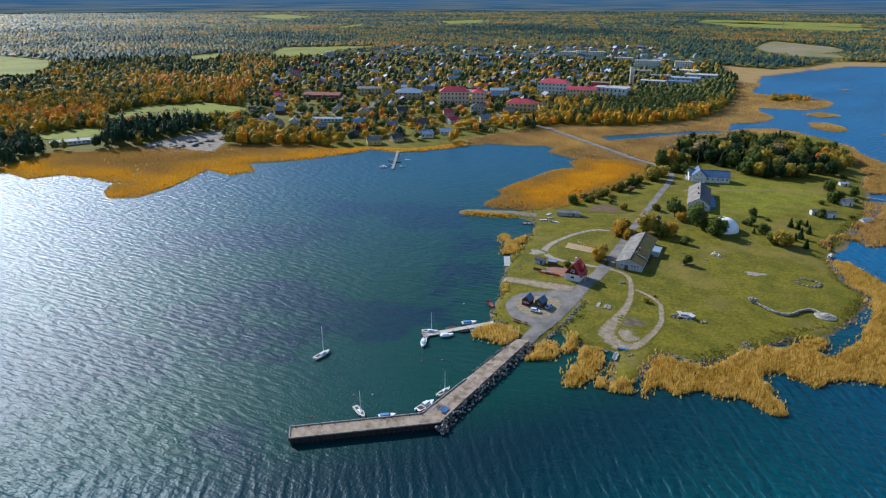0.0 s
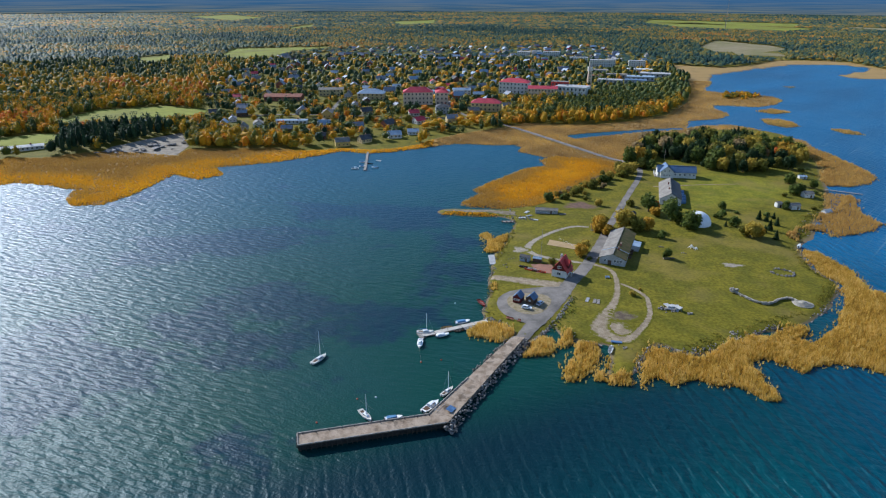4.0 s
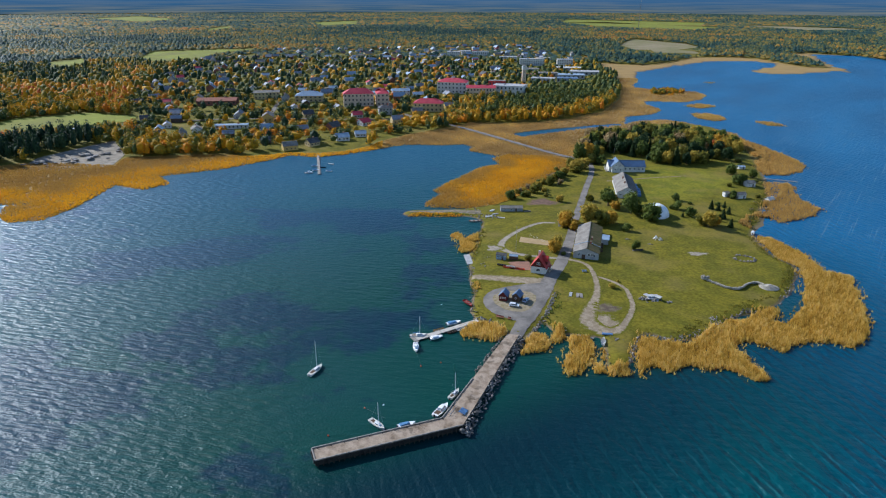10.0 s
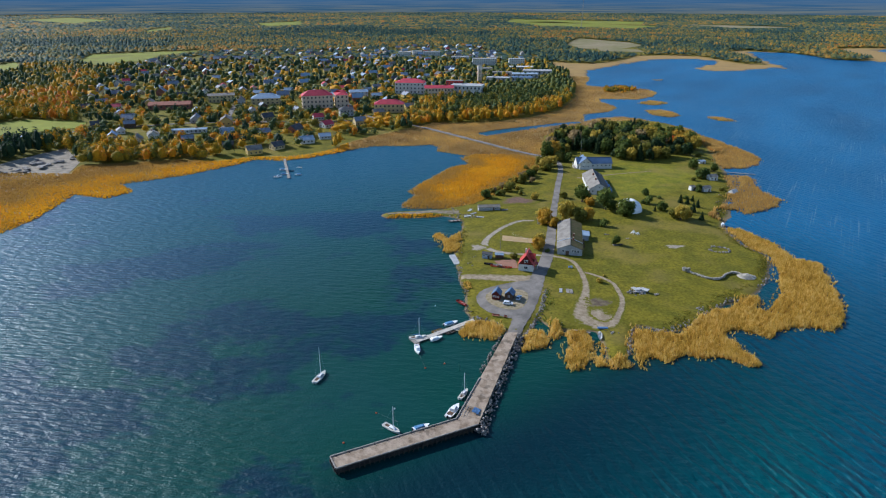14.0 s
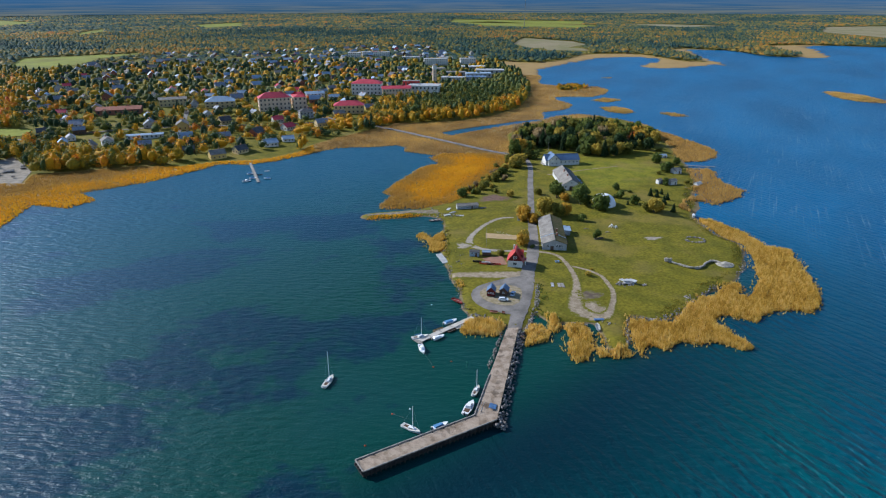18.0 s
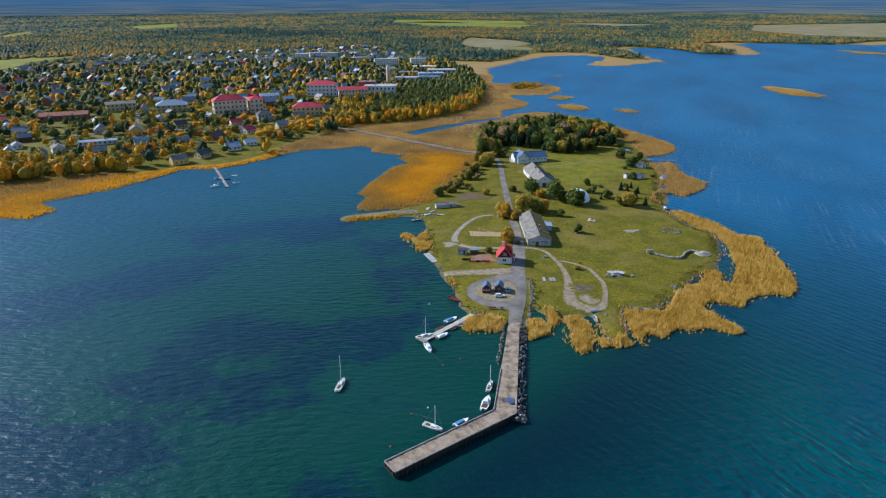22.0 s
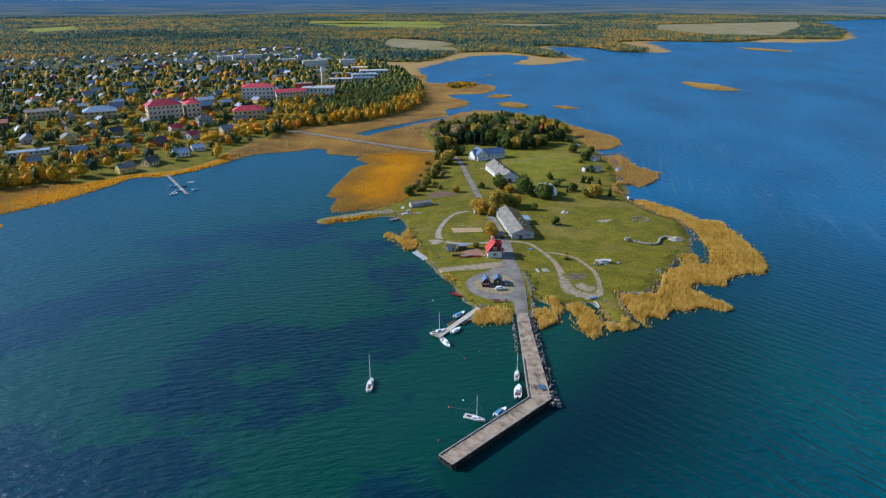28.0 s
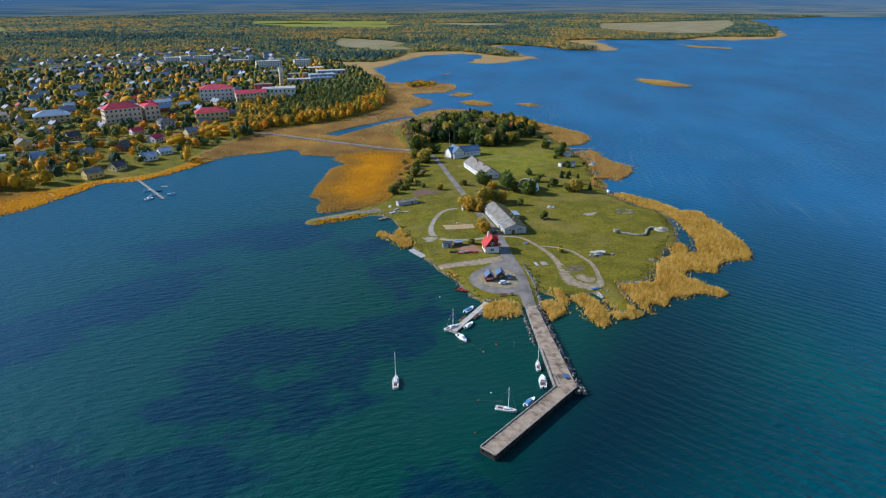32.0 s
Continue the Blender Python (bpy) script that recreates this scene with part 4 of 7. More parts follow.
ribbon("spit", [(26, 198), (16, 200), (8, 202), (0, 200.6), (-8, 201.4), (-16, 200.6)], [10, 8, 6.5, 7, 4.5, 3], SPIT_GRAVEL, "low gravel spit reaching into the bay", "spit", lift=0.12)
drape("parking_lot", [(16, 84), (15.4, 79), (16, 74.5), (18, 70), (21, 66.5), (25, 63.5), (30, 60), (36, 68), (41, 79), (47, 94), (43, 96.5), (38, 95.8), (32, 94.5), (26, 93), (21, 91), (18, 88)], ASPHALT, "grey gravelled parking loop by the harbour", "parking", 0.08, 2)
drape("traffic_island", [(19.6, 82), (20, 78), (21.4, 75), (23.6, 72), (26.5, 70), (30, 69.4), (33.4, 71.4), (35.8, 75), (37.6, 79), (38.4, 83), (37, 86.4), (33, 88.4), (28, 89), (23.4, 88), (20.6, 85.4)], DIRT, "worn grass and gravel patch with sheds", "ground", 0.13, 2)
drape("sand_court", [(43, 154.5), (58.5, 147.3), (56, 141), (41, 147)], SAND, "rectangular volleyball court of pale sand", "court", 0.15, 3)
PAVING = mat("reddish brick paving", (0.30, 0.155, 0.105), (0.22, 0.12, 0.085), 2, 0.9, spec=0.2)
drape("terrace", [(31.5, 121), (42, 121.5), (41, 110.5), (33.5, 111)], PAVING, "reddish brick terrace beside the house", "terrace", 0.1, 3)
BURNT_AND_SHADE = track_mat("dark soil, scorched and shaded", (0.10, 0.075, 0.055), (0.16, 0.13, 0.08))
EARTH = track_mat("brown tilled soil", (0.17, 0.105, 0.075), (0.12, 0.08, 0.06))


def blot(x, y, rx, ry, material, label, category="ground", turn=0.0, lift=0.07):
    """A bare patch that thins out into the turf round its rim."""
    n, rings = 18, (0.0, 0.35, 0.7, 1.0, 1.25)
    q = np.arange(n) * math.tau / n
    r = 1 + 0.18 * np.sin(q * 3 + x) + 0.1 * np.sin(q * 5 + y)
    c, s = math.cos(turn), math.sin(turn)
    P = np.concatenate([np.stack([x + (rx * c * np.cos(q) - ry * s * np.sin(q)) * r * k, y + (rx * s * np.cos(q) + ry * c * np.sin(q)) * r * k], 1) for k in rings])
    Fc = [(j * n + i, j * n + (i + 1) % n, (j + 1) * n + (i + 1) % n, (j + 1) * n + i) for j in range(len(rings) - 1) for i in range(n)]
    me = mesh_from("bare_patch", np.column_stack([P, ground_z(P) + lift]), Fc, material)
    me.attributes.new("edge", "FLOAT", "POINT").data.foreach_set("value", np.repeat(np.array(rings) / 1.25, n).astype(np.float32))
    return tagged(new("bare_patch", me), label, category, kind="structure")


blot(65.4, 71, 5.5, 4.5, BURNT_AND_SHADE, "dark scorched soil patch in the lawn")
blot(60, 60, 8, 6, TRACK, "muddy ground where the tracks meet", lift=0.06)
blot(127, 127.6, 5, 2.6, TRACK_PALE, "bare sandy patch in the meadow")
blot(27, 140, 4, 4.5, TRACK_PALE, "bare sandy patch near the shore")
blot(66, 215, 11, 8, EARTH, "brown bare earth yard", lift=0.08)
# dark patch paints the tree shade onto the yard
blot(95, 190, 9, 5, BURNT_AND_SHADE, "bare yard with painted shade under trees", lift=0.08)

# ---- pier ----
DARK_WOOD = mat("tarred timber", (0.045, 0.037, 0.03), (0.025, 0.022, 0.02), 1, 0.85, 0.01, 0.2)
GREY_WOOD = mat("weathered grey timber", (0.30, 0.27, 0.235), (0.19, 0.17, 0.15), 1.2, 0.85, 0.01, 0.2)
RUBBER = mat("black rubber", (0.015, 0.015, 0.016), (0.03, 0.03, 0.03), 0.6, 0.7)
BLUE_STEEL = mat("blue sheet metal", (0.10, 0.20, 0.36), (0.07, 0.14, 0.27), 1.5, 0.5, spec=0.4)
WHITE = mat("white paint", (0.78, 0.78, 0.77), (0.66, 0.66, 0.64), 1.2, 0.5, spec=0.4)
STEEL = mat("galvanised steel", (0.42, 0.43, 0.44), (0.3, 0.3, 0.31), 0.8, 0.45, metal=0.7)
DECK_Z = 2.0


def quad_block(a, b, c, d, z0, z1, bm=None, gap=0.0):
    """A block between four plan corners."""
    bm = bm or bmesh.new()
    P = [Vector((*p, 0)) for p in (a, b, c, d)]
    m = sum(P, Vector()) / 4
    P = [p + (m - p).normalized() * gap for p in P]
    lo, hi = [bm.verts.new((p.x, p.y, z0)) for p in P], [bm.verts.new((p.x, p.y, z1)) for p in P]
    bm.faces.new(lo[::-1]), bm.faces.new(hi)
    for i in range(4):
        j = (i + 1) % 4
        bm.faces.new((lo[i], lo[j], hi[j], hi[i]))
    return bm


def lerp2(a, b, t):
    return (a[0] + (b[0] - a[0]) * t, a[1] + (b[1] - a[1]) * t)


A0, A1, B0, B1 = (-42.4, -12.4), (-40.7, -17.5), (-5.2, 0.0), (0.9, -3.6)
C0, C1 = (21.3, 50.0), (25.9, 49.7)
pier = thing("pier", pose(0, 0, 0), "bent concrete harbour pier on dark timber walls", "pier")
part("core", quad_block(lerp2(A0, A1, 0.03), lerp2(A0, A1, 0.97), (0.6, -3.4), B0, -2, DECK_Z - 0.25), DARK_WOOD, pier, "dark tarred timber sheet wall")
part("core", quad_block(B0, (0.7, -3.4), C1, C0, -2, DECK_Z - 0.25), STONE, pier, "stone filled pier base")
N1, N2 = 14, 22
for i in range(N1):
    a, b = i / N1, (i + 1) / N1
    part("slab", quad_block(lerp2(A0, B0, a), lerp2(A1, B1, a), lerp2(A1, B1, b), lerp2(A0, B0, b), DECK_Z - 0.25, DECK_Z + 0.015 * (i % 3), gap=0.03), CONCRETE, pier)
for i in range(N2):
    a, b = i / N2, (i + 1) / N2
    part("slab", quad_block(lerp2(B0, C0, a), lerp2(B1, C1, a), lerp2(B1, C1, b), lerp2(B0, C0, b), DECK_Z - 0.25, DECK_Z + 0.015 * ((i * 7) % 4), gap=0.025), CONCRETE, pier)


def beam(name, p, q, w, h, z, material, parent, label=""):
    d = Vector((q[0] - p[0], q[1] - p[1], 0))
    n = Vector((-d.y, d.x, 0)).normalized() * w / 2
    return part(name, quad_block((p[0] + n.x, p[1] + n.y), (p[0] - n.x, p[1] - n.y), (q[0] - n.x, q[1] - n.y), (q[0] + n.x, q[1] + n.y), z, z + h), material, parent, label)


for p, q, n in ((A0, B0, 9), (A1, B1, 10), (A0, A1, 1), (B0, lerp2(B0, C0, 0.42), 5)):
    for i in range(n):
        beam("kerb_beam", lerp2(p, q, (i + 0.02) / n), lerp2(p, q, (i + 0.98) / n), 0.32, 0.28, DECK_Z + 0.03, GREY_WOOD, pier, "weathered timber edge beam")
for i in range(30):
    p = lerp2(A1, B1, (i + 0.5) / 30)
    bm = rod(bmesh.new(), (p[0] + 0.1, p[1] - 0.28, -1.5), (p[0] + 0.1, p[1] - 0.28, DECK_Z - 0.1), 0.2, 0.2, 7)
    part("fender_post", bm, DARK_WOOD, pier)
for i in range(4):
    p = lerp2(A0, A1, (i + 0.5) / 4)
    bm = bmesh.new()
    bmesh.ops.create_cone(bm, segments=12, radius1=0.55, radius2=0.55, depth=0.3, cap_ends=True)
    bmesh.ops.transform(bm, matrix=Matrix.Translation((p[0] - 0.25, p[1] - 0.05, 1.2)) @ Euler((0, radians(90), radians(18))).to_matrix().to_4x4(), verts=bm.verts)
    part("tyre_fender", bm, RUBBER, pier, "black tyre fender")
for i in range(11):
    p = lerp2(lerp2(A0, B0, 0.04), B0, i / 10)
    part("bollard", rod(bmesh.new(), (p[0] + 0.25, p[1] - 0.6, DECK_Z), (p[0] + 0.25, p[1] - 0.6, DECK_Z + 0.45), 0.14, 0.11, 8), RUBBER, pier)
# loose things on the pier
sheet = thing("metal_sheet", pose(1.4, 2.6, DECK_Z + 0.5, 12, 6, 62), "faded blue metal sheet leaning on stones", "sheet")
part("panel", box(-1.5, -1.1, 0, 1.5, 1.1, 0.06, bevel=0.01), BLUE_STEEL, sheet)
for k in (-1.1, 0, 1.1):
    part("batten", box(k - 0.05, -1.1, 0.061, k + 0.05, 1.1, 0.12), BLUE_STEEL, sheet)
for i, k in enumerate((0, 0.9)):
    g = thing("handrail", pose(-2.6 + k, 3.0, DECK_Z + 0.02, 0, 0, 62), "low grey steel rail on the pier deck", "rail", "rails on the pier")
    part("rail", rod(bmesh.new(), (-2.4, 0, 0.5), (2.4, 0, 0.5), 0.05), STEEL, g)
    for u in (-2.2, 0, 2.2):
        part("post", rod(bmesh.new(), (u, 0, 0), (u, 0, 0.5), 0.05), STEEL, g)


# ---- boulders ----
def boulder_mesh(seed, flat=0.75):
    r = random.Random(seed)
    bm = bmesh.new()
    bmesh.ops.create_icosphere(bm, subdivisions=2, radius=0.5)
    o = Vector((r.random() * 9, r.random() * 9, r.random() * 9))
    for v in bm.verts:
        v.co *= 0.78 + 0.6 * noise.noise(v.co * 1.7 + o)
        v.co.z *= flat
    for _ in range(5):
        n = Vector((r.uniform(-1, 1), r.uniform(-1, 1), r.uniform(-0.6, 1))).normalized()
        for v in bm.verts:
            d = v.co.dot(n) - 0.33
            if d > 0:
                v.co -= n * d * 0.85
    me = bpy.data.meshes.new("boulder")
    bm.to_mesh(me)
    bm.free()
    me.materials.append(STONE)
    return me


BOULDERS = [boulder_mesh(s) for s in range(7)]
rr = random.Random(11)


def rocks(name, label, pts, size, spread, n, z=None, rows=1):
    """Boulders heaped along a line, each a piece of its own."""
    top = thing(name, pose(0, 0, 0), label, "rocks")
    c = curve_pts(pts, False, 8)
    for i in range(n):
        k = rr.random() * (len(c) - 1.001)
        p = c[int(k)] + (c[int(k) + 1] - c[int(k)]) * (k % 1)
        x, y = p[0] + rr.gauss(0, spread), p[1] + rr.gauss(0, spread)
        s = size * rr.uniform(0.55, 1.35)
        zz = max(gz(x, y), -0.35) if z is None else z - 0.35 * abs(rr.gauss(0, 1.4))
        ob = new("boulder", rr.choice(BOULDERS))
        ob.parent = top
        ob.matrix_basis = pose(x, y, zz + 0.12 * s, rr.uniform(0, 360), rr.uniform(0, 360), rr.uniform(0, 360)) @ Matrix.Diagonal((s, s * rr.uniform(0.8, 1.2), s, 1))
    return top


def outer(t, off):
    p = lerp2(B1, C1, t)
    return (p[0] + off * 0.87, p[1] - off * 0.5)


for off, zz, n in ((0.5, 1.6, 130), (1.3, 1.05, 140), (2.2, 0.45, 120)):
    rocks("rock_armour", "heaped grey boulders guarding the pier flank", [outer(-0.03, off), outer(0.2, off), outer(0.5, off), outer(0.8, off), outer(1.0, off)], 0.95, 0.35, n, zz)
rocks("rock_armour", "heaped grey boulders round the pier elbow", [(-0.6, -4.6), (1.4, -4.4), (2.6, -3.2), (3.2, -1)], 1.05, 0.5, 34, 0.9)
rocks("rock_armour", "pale boulders along the inner pier side", [lerp2((-6.6, 0), (19.4, 50), t) for t in (0.55, 0.7, 0.85, 1.0)], 0.7, 0.4, 100, 0.8)
rocks("shore_rocks", "boulder bank behind harbour reeds", [(21, 55), (20, 60), (16, 64.5), (12, 66)], 0.9, 0.7, 46)
rocks("rock_wall", "dark boulder bank beside the road", [(47, 85), (44, 78), (41.5, 71), (37.5, 63.5), (33, 56), (30, 51)], 0.85, 0.6, 170)
rocks("shore_rocks", "stony waterline below the lawn", [(11, 66), (10.4, 74), (11, 83), (12.5, 92), (12.5, 104), (13.5, 112), (13.5, 120)], 0.7, 0.7, 110)
rocks("shore_rocks", "stony waterline below the lawn", [(14, 124), (17, 140), (20, 155), (23, 170), (24, 186)], 0.7, 1.0, 80)
rocks("shore_rocks", "pale rubble tipped at the root of the spit", [(26, 188), (24, 195), (20, 200), (26, 204)], 0.9, 1.8, 46)
rocks("shore_rocks", "loose stones on the gravel spit", [(14, 201), (2, 201), (-10, 201)], 0.6, 1.6, 30)
rocks("shore_rocks", "long pile of grey shore boulders", [(78, 49.5), (85, 46.5), (96, 51), (108, 58.5), (118, 65), (126, 69)], 0.95, 0.7, 130)
rocks("shore_rocks", "boulders round the grassy point", [(74, 50), (70, 45), (66, 38), (63, 32)], 0.95, 0.8, 60)
rocks("shore_rocks", "scattered stones at the tip of the point", [(63, 31), (58, 27), (54.5, 29), (56, 38)], 0.8, 0.8, 36)
rocks("shore_rocks", "boulders along the eastern lawn edge", [(140, 75), (152, 88), (163, 102), (168, 114), (165, 124), (168, 140), (170, 152)], 0.9, 0.9, 120)
rocks("shore_rocks", "scattered stones along the far shore", [(172, 168), (184, 184), (196, 205), (210, 218), (222, 238), (234, 262)], 0.9, 1.6, 60)
rocks("fire_ring", "ring of low grey stones on grass", [(147.4 + 5 * math.cos(a), 120.8 + 4 * math.sin(a)) for a in np.arange(13) * math.tau / 12], 1.25, 0.4, 56)
rocks("rubble_pile", "pile of broken pale slabs and stones", [(83, 79), (86, 78), (89, 77.5)], 1.5, 1.1, 34)
rocks("rubble_pile", "small heap of stones in the grass", [(92, 75), (93.5, 74.5)], 1.0, 0.5, 8)
rocks("rubble_pile", "small heap of stones by the shore", [(105, 60.5), (106.5, 61.5)], 0.9, 0.8, 14)
# ---- buildings ----
GLASS = mat("window glass", (0.03, 0.04, 0.05), (0.05, 0.06, 0.07), 2, 0.08, spec=0.6)
PLASTER_W = mat("white plaster", (0.60, 0.59, 0.56), (0.50, 0.49, 0.46), 2.5, 0.85, spec=0.2)
PLASTER_G = mat("pale grey plaster", (0.40, 0.40, 0.40), (0.31, 0.31, 0.31), 3, 0.85, spec=0.2)
PLASTER_P = mat("pinkish yellow plaster", (0.60, 0.46, 0.34), (0.52, 0.40, 0.30), 5, 0.85, spec=0.2)
PLASTER_Y = mat("ochre plaster", (0.52, 0.40, 0.20), (0.44, 0.34, 0.18), 5, 0.85, spec=0.2)
BRICK_R = mat("red brick", (0.30, 0.12, 0.08), (0.22, 0.09, 0.06), 2, 0.9, spec=0.2)
WOOD_RED = mat("dark red boards", (0.13, 0.022, 0.018), (0.09, 0.018, 0.015), 0.8, 0.8, spec=0.2)
WOOD_BRN = mat("brown boards", (0.12, 0.07, 0.045), (0.08, 0.05, 0.035), 1, 0.85, spec=0.2)
WOOD_YEL = mat("yellow boards", (0.50, 0.36, 0.12), (0.42, 0.30, 0.10), 1.5, 0.8, spec=0.2)
ROOF_RED = mat("red sheet roof", (0.42, 0.035, 0.028), (0.33, 0.03, 0.025), 2.5, 0.55, spec=0.3)
ROOF_CRIMSON = mat("crimson tile roof", (0.50, 0.06, 0.085), (0.40, 0.05, 0.07), 4, 0.7, spec=0.2)
ROOF_GREY = mat("weathered fibre cement roof", (0.235, 0.215, 0.19), (0.165, 0.15, 0.13), 3, 0.9, 0.02, 0.4, spec=0.2, fine=0.45)
ROOF_DARK = mat("dark roofing", (0.06, 0.06, 0.065), (0.10, 0.10, 0.10), 3, 0.8, spec=0.25)
ROOF_BLUE = mat("blue sheet roof", (0.08, 0.135, 0.235), (0.062, 0.108, 0.19), 3, 0.5, spec=0.4)
ROOF_PALE = mat("pale blue-grey roof", (0.27, 0.35, 0.44), (0.22, 0.29, 0.37), 3, 0.5, spec=0.4)
ROOF_MOSS = mat("mossy brown roof", (0.13, 0.10, 0.05), (0.085, 0.085, 0.03), 2, 0.95, 0.02, 0.4, spec=0.1)
MEMBRANE = mat("white membrane", (0.80, 0.81, 0.82), (0.72, 0.73, 0.75), 3, 0.45, spec=0.4)


def wall_shell(L, W, H, R):
    """Walls with gables along x: ridge runs along x, base at z = -0.3."""
    return prism([(-W / 2, -0.3), (W / 2, -0.3), (W / 2, H), (0, H + R), (-W / 2, H)], -L / 2, L / 2)


def roof_slope(L, W, H, R, over, side, thick=0.18):
    """One slope, with eaves and verge overhang; side is +1 or -1 in y."""
    s = R / (W / 2)
    y0, z0, y1, z1 = 0.0, H + R + 0.06, side * (W / 2 + over), H - s * over + 0.06
    return prism([(y0, z0), (y1, z1), (y1, z1 + thick), (y0, z0 + thick)], -L / 2 - over * 0.7, L / 2 + over * 0.7)


def window_part(parent, x, y, z, w, h, axis, out, frame_mat=None, name="window"):
    """A framed window on a wall: axis 'x' faces along x, 'y' along y; out is the outward sign."""
    t = 0.07
    bm = bmesh.new()
    if axis == "y":
        box(x - w / 2, y, z - h / 2, x + w / 2, y + out * t, z + h / 2, bm)
        pane = box(x - w / 2 + 0.1, y + out * t, z - h / 2 + 0.1, x + w / 2 - 0.1, y + out * (t + 0.015), z + h / 2 - 0.1)
        bar = box(x - 0.04, y + out * t, z - h / 2, x + 0.04, y + out * (t + 0.03), z + h / 2)
    else:
        box(x, y - w / 2, z - h / 2, x + out * t, y + w / 2, z + h / 2, bm)
        pane = box(x + out * t, y - w / 2 + 0.1, z - h / 2 + 0.1, x + out * (t + 0.015), y + w / 2 - 0.1, z + h / 2 - 0.1)
        bar = box(x + out * t, y - 0.04, z - h / 2, x + out * (t + 0.03), y + 0.04, z + h / 2)
    f = part(name, bm, frame_mat or WHITE, parent)
    part("pane", pane, GLASS, f, "dark glass pane")
    part("glazing_bar", bar, frame_mat or WHITE, f)
    return f


def gable_house(name, m, label, L, W, H, R, wall, roofs, over=0.4, windows=(), doors=(), chimneys=(), group="", category="house"):
    top = thing(name, m, label, category, group)
    part("wall", wall_shell(L, W, H, R), wall, top)
    for side, rm in ((1, roofs[0]), (-1, roofs[1])):
        part("roof_slope", roof_slope(L, W, H, R, over, side), rm, top)
    part("ridge_cap", box(-L / 2 - over * 0.7, -0.22, H + R + 0.2, L / 2 + over * 0.7, 0.22, H + R + 0.33, bevel=0.03), roofs[0], top)
    for side, u, z, w, h in windows:
        if side in "ns":
            o = 1 if side == "n" else -1
            window_part(top, u, o * W / 2, z, w, h, "y", o)
        else:
            o = 1 if side == "e" else -1
            window_part(top, o * L / 2, u, z, w, h, "x", o)
    for side, u, w, h in doors:
        o = 1 if side in "ne" else -1
        bm = box(u - w / 2, o * W / 2, 0, u + w / 2, o * (W / 2 + 0.08), h) if side in "ns" else box(o * L / 2, u - w / 2, 0, o * (L / 2 + 0.08), u + w / 2, h)
        part("door", bm, WOOD_BRN, top, "brown plank door")
    for x, y in chimneys:
        zc = H + R * (1 - abs(y) / (W / 2))
        c = part("chimney", box(x - 0.4, y - 0.4, zc - 0.6, x + 0.4, y + 0.4, H + R + 0.9, bevel=0.03), BRICK_R, top, "brick chimney")
        part("cap", box(x - 0.48, y - 0.48, H + R + 0.9, x + 0.48, y + 0.48, H + R + 1.02), CONCRETE, c)
    return top


def at(x, y, turn=0.0, lift=0.0):
    return pose(x, y, gz(x, y) + lift, 0, 0, turn)


# red-roofed harbour house: white ground floor, dark red gables, side dormer
HX, HY, HT = 45.0, 110.3, 67
house = thing("harbour_house", at(HX, HY, HT) @ Matrix.Scale(1.14, 4), "white harbour house with steep bright red roof", "house")
part("wall", box(-3.6, -3.0, -0.3, 3.6, 3.0, 2.9), PLASTER_W, house)
part("gable_wall", prism([(-3.0, 2.9), (3.0, 2.9), (0, 7.0)], -3.6, 3.6), WOOD_RED, house, "dark red boarded gable")
for sgn in (1, -1):
    part("roof_slope", roof_slope(7.2, 6.0, 2.9, 4.1, 0.55, sgn, 0.16), ROOF_RED, house)
part("ridge_cap", box(-4.0, -0.2, 7.18, 4.0, 0.2, 7.3, bevel=0.03), ROOF_RED, house)
dorm = part("dormer", prism([(-1.5, 3.2), (1.5, 3.2), (1.5, 5.0), (0, 6.4), (-1.5, 5.0)], 0, 1), WOOD_RED, house, "dark red dormer facing the road")
dorm.matrix_basis = pose(0.4, -0.6, 0, 0, 0, -90) @ Matrix.Diagonal((2.35, 1, 1, 1))
for sgn in (1, -1):
    d = part("dormer_roof", prism([(0, 6.5), (sgn * 1.9, 4.75), (sgn * 1.9, 4.9), (0, 6.66)], 0, 2.8), ROOF_RED, house)
    d.matrix_basis = pose(0.4, -0.4, 0, 0, 0, -90)
part("chimney", box(0.9, 0.5, 5.6, 1.7, 1.2, 8.1, bevel=0.03), PLASTER_W, house, "white plastered chimney")
for u in (-1.6, 0.0, 1.6):
    window_part(house, u * 1.2, -3.0, 1.6, 1.0, 1.2, "y", -1)
    window_part(house, u * 1.2, 3.0, 1.6, 1.0, 1.2, "y", 1)
window_part(house, -3.6, 0.0, 1.6, 1.6, 1.2, "x", -1)
window_part(house, -3.6, 0.0, 4.3, 1.4, 1.1, "x", -1)
part("door", box(3.6, -0.5, 0, 3.68, 0.5, 2.1), WOOD_BRN, house, "brown plank door")
porch = part("porch", box(-1.2, -4.4, -0.2, 1.6, -3.0, 0.3, bevel=0.03), CONCRETE, house, "concrete entrance steps")
part("canopy", box(-1.4, -4.5, 2.4, 1.8, -3.0, 2.55), ROOF_RED, porch)
for u in (-1.1, 1.5):
    part("post", rod(bmesh.new(), (u, -4.3, 0.3), (u, -4.3, 2.4), 0.07), WHITE, porch)

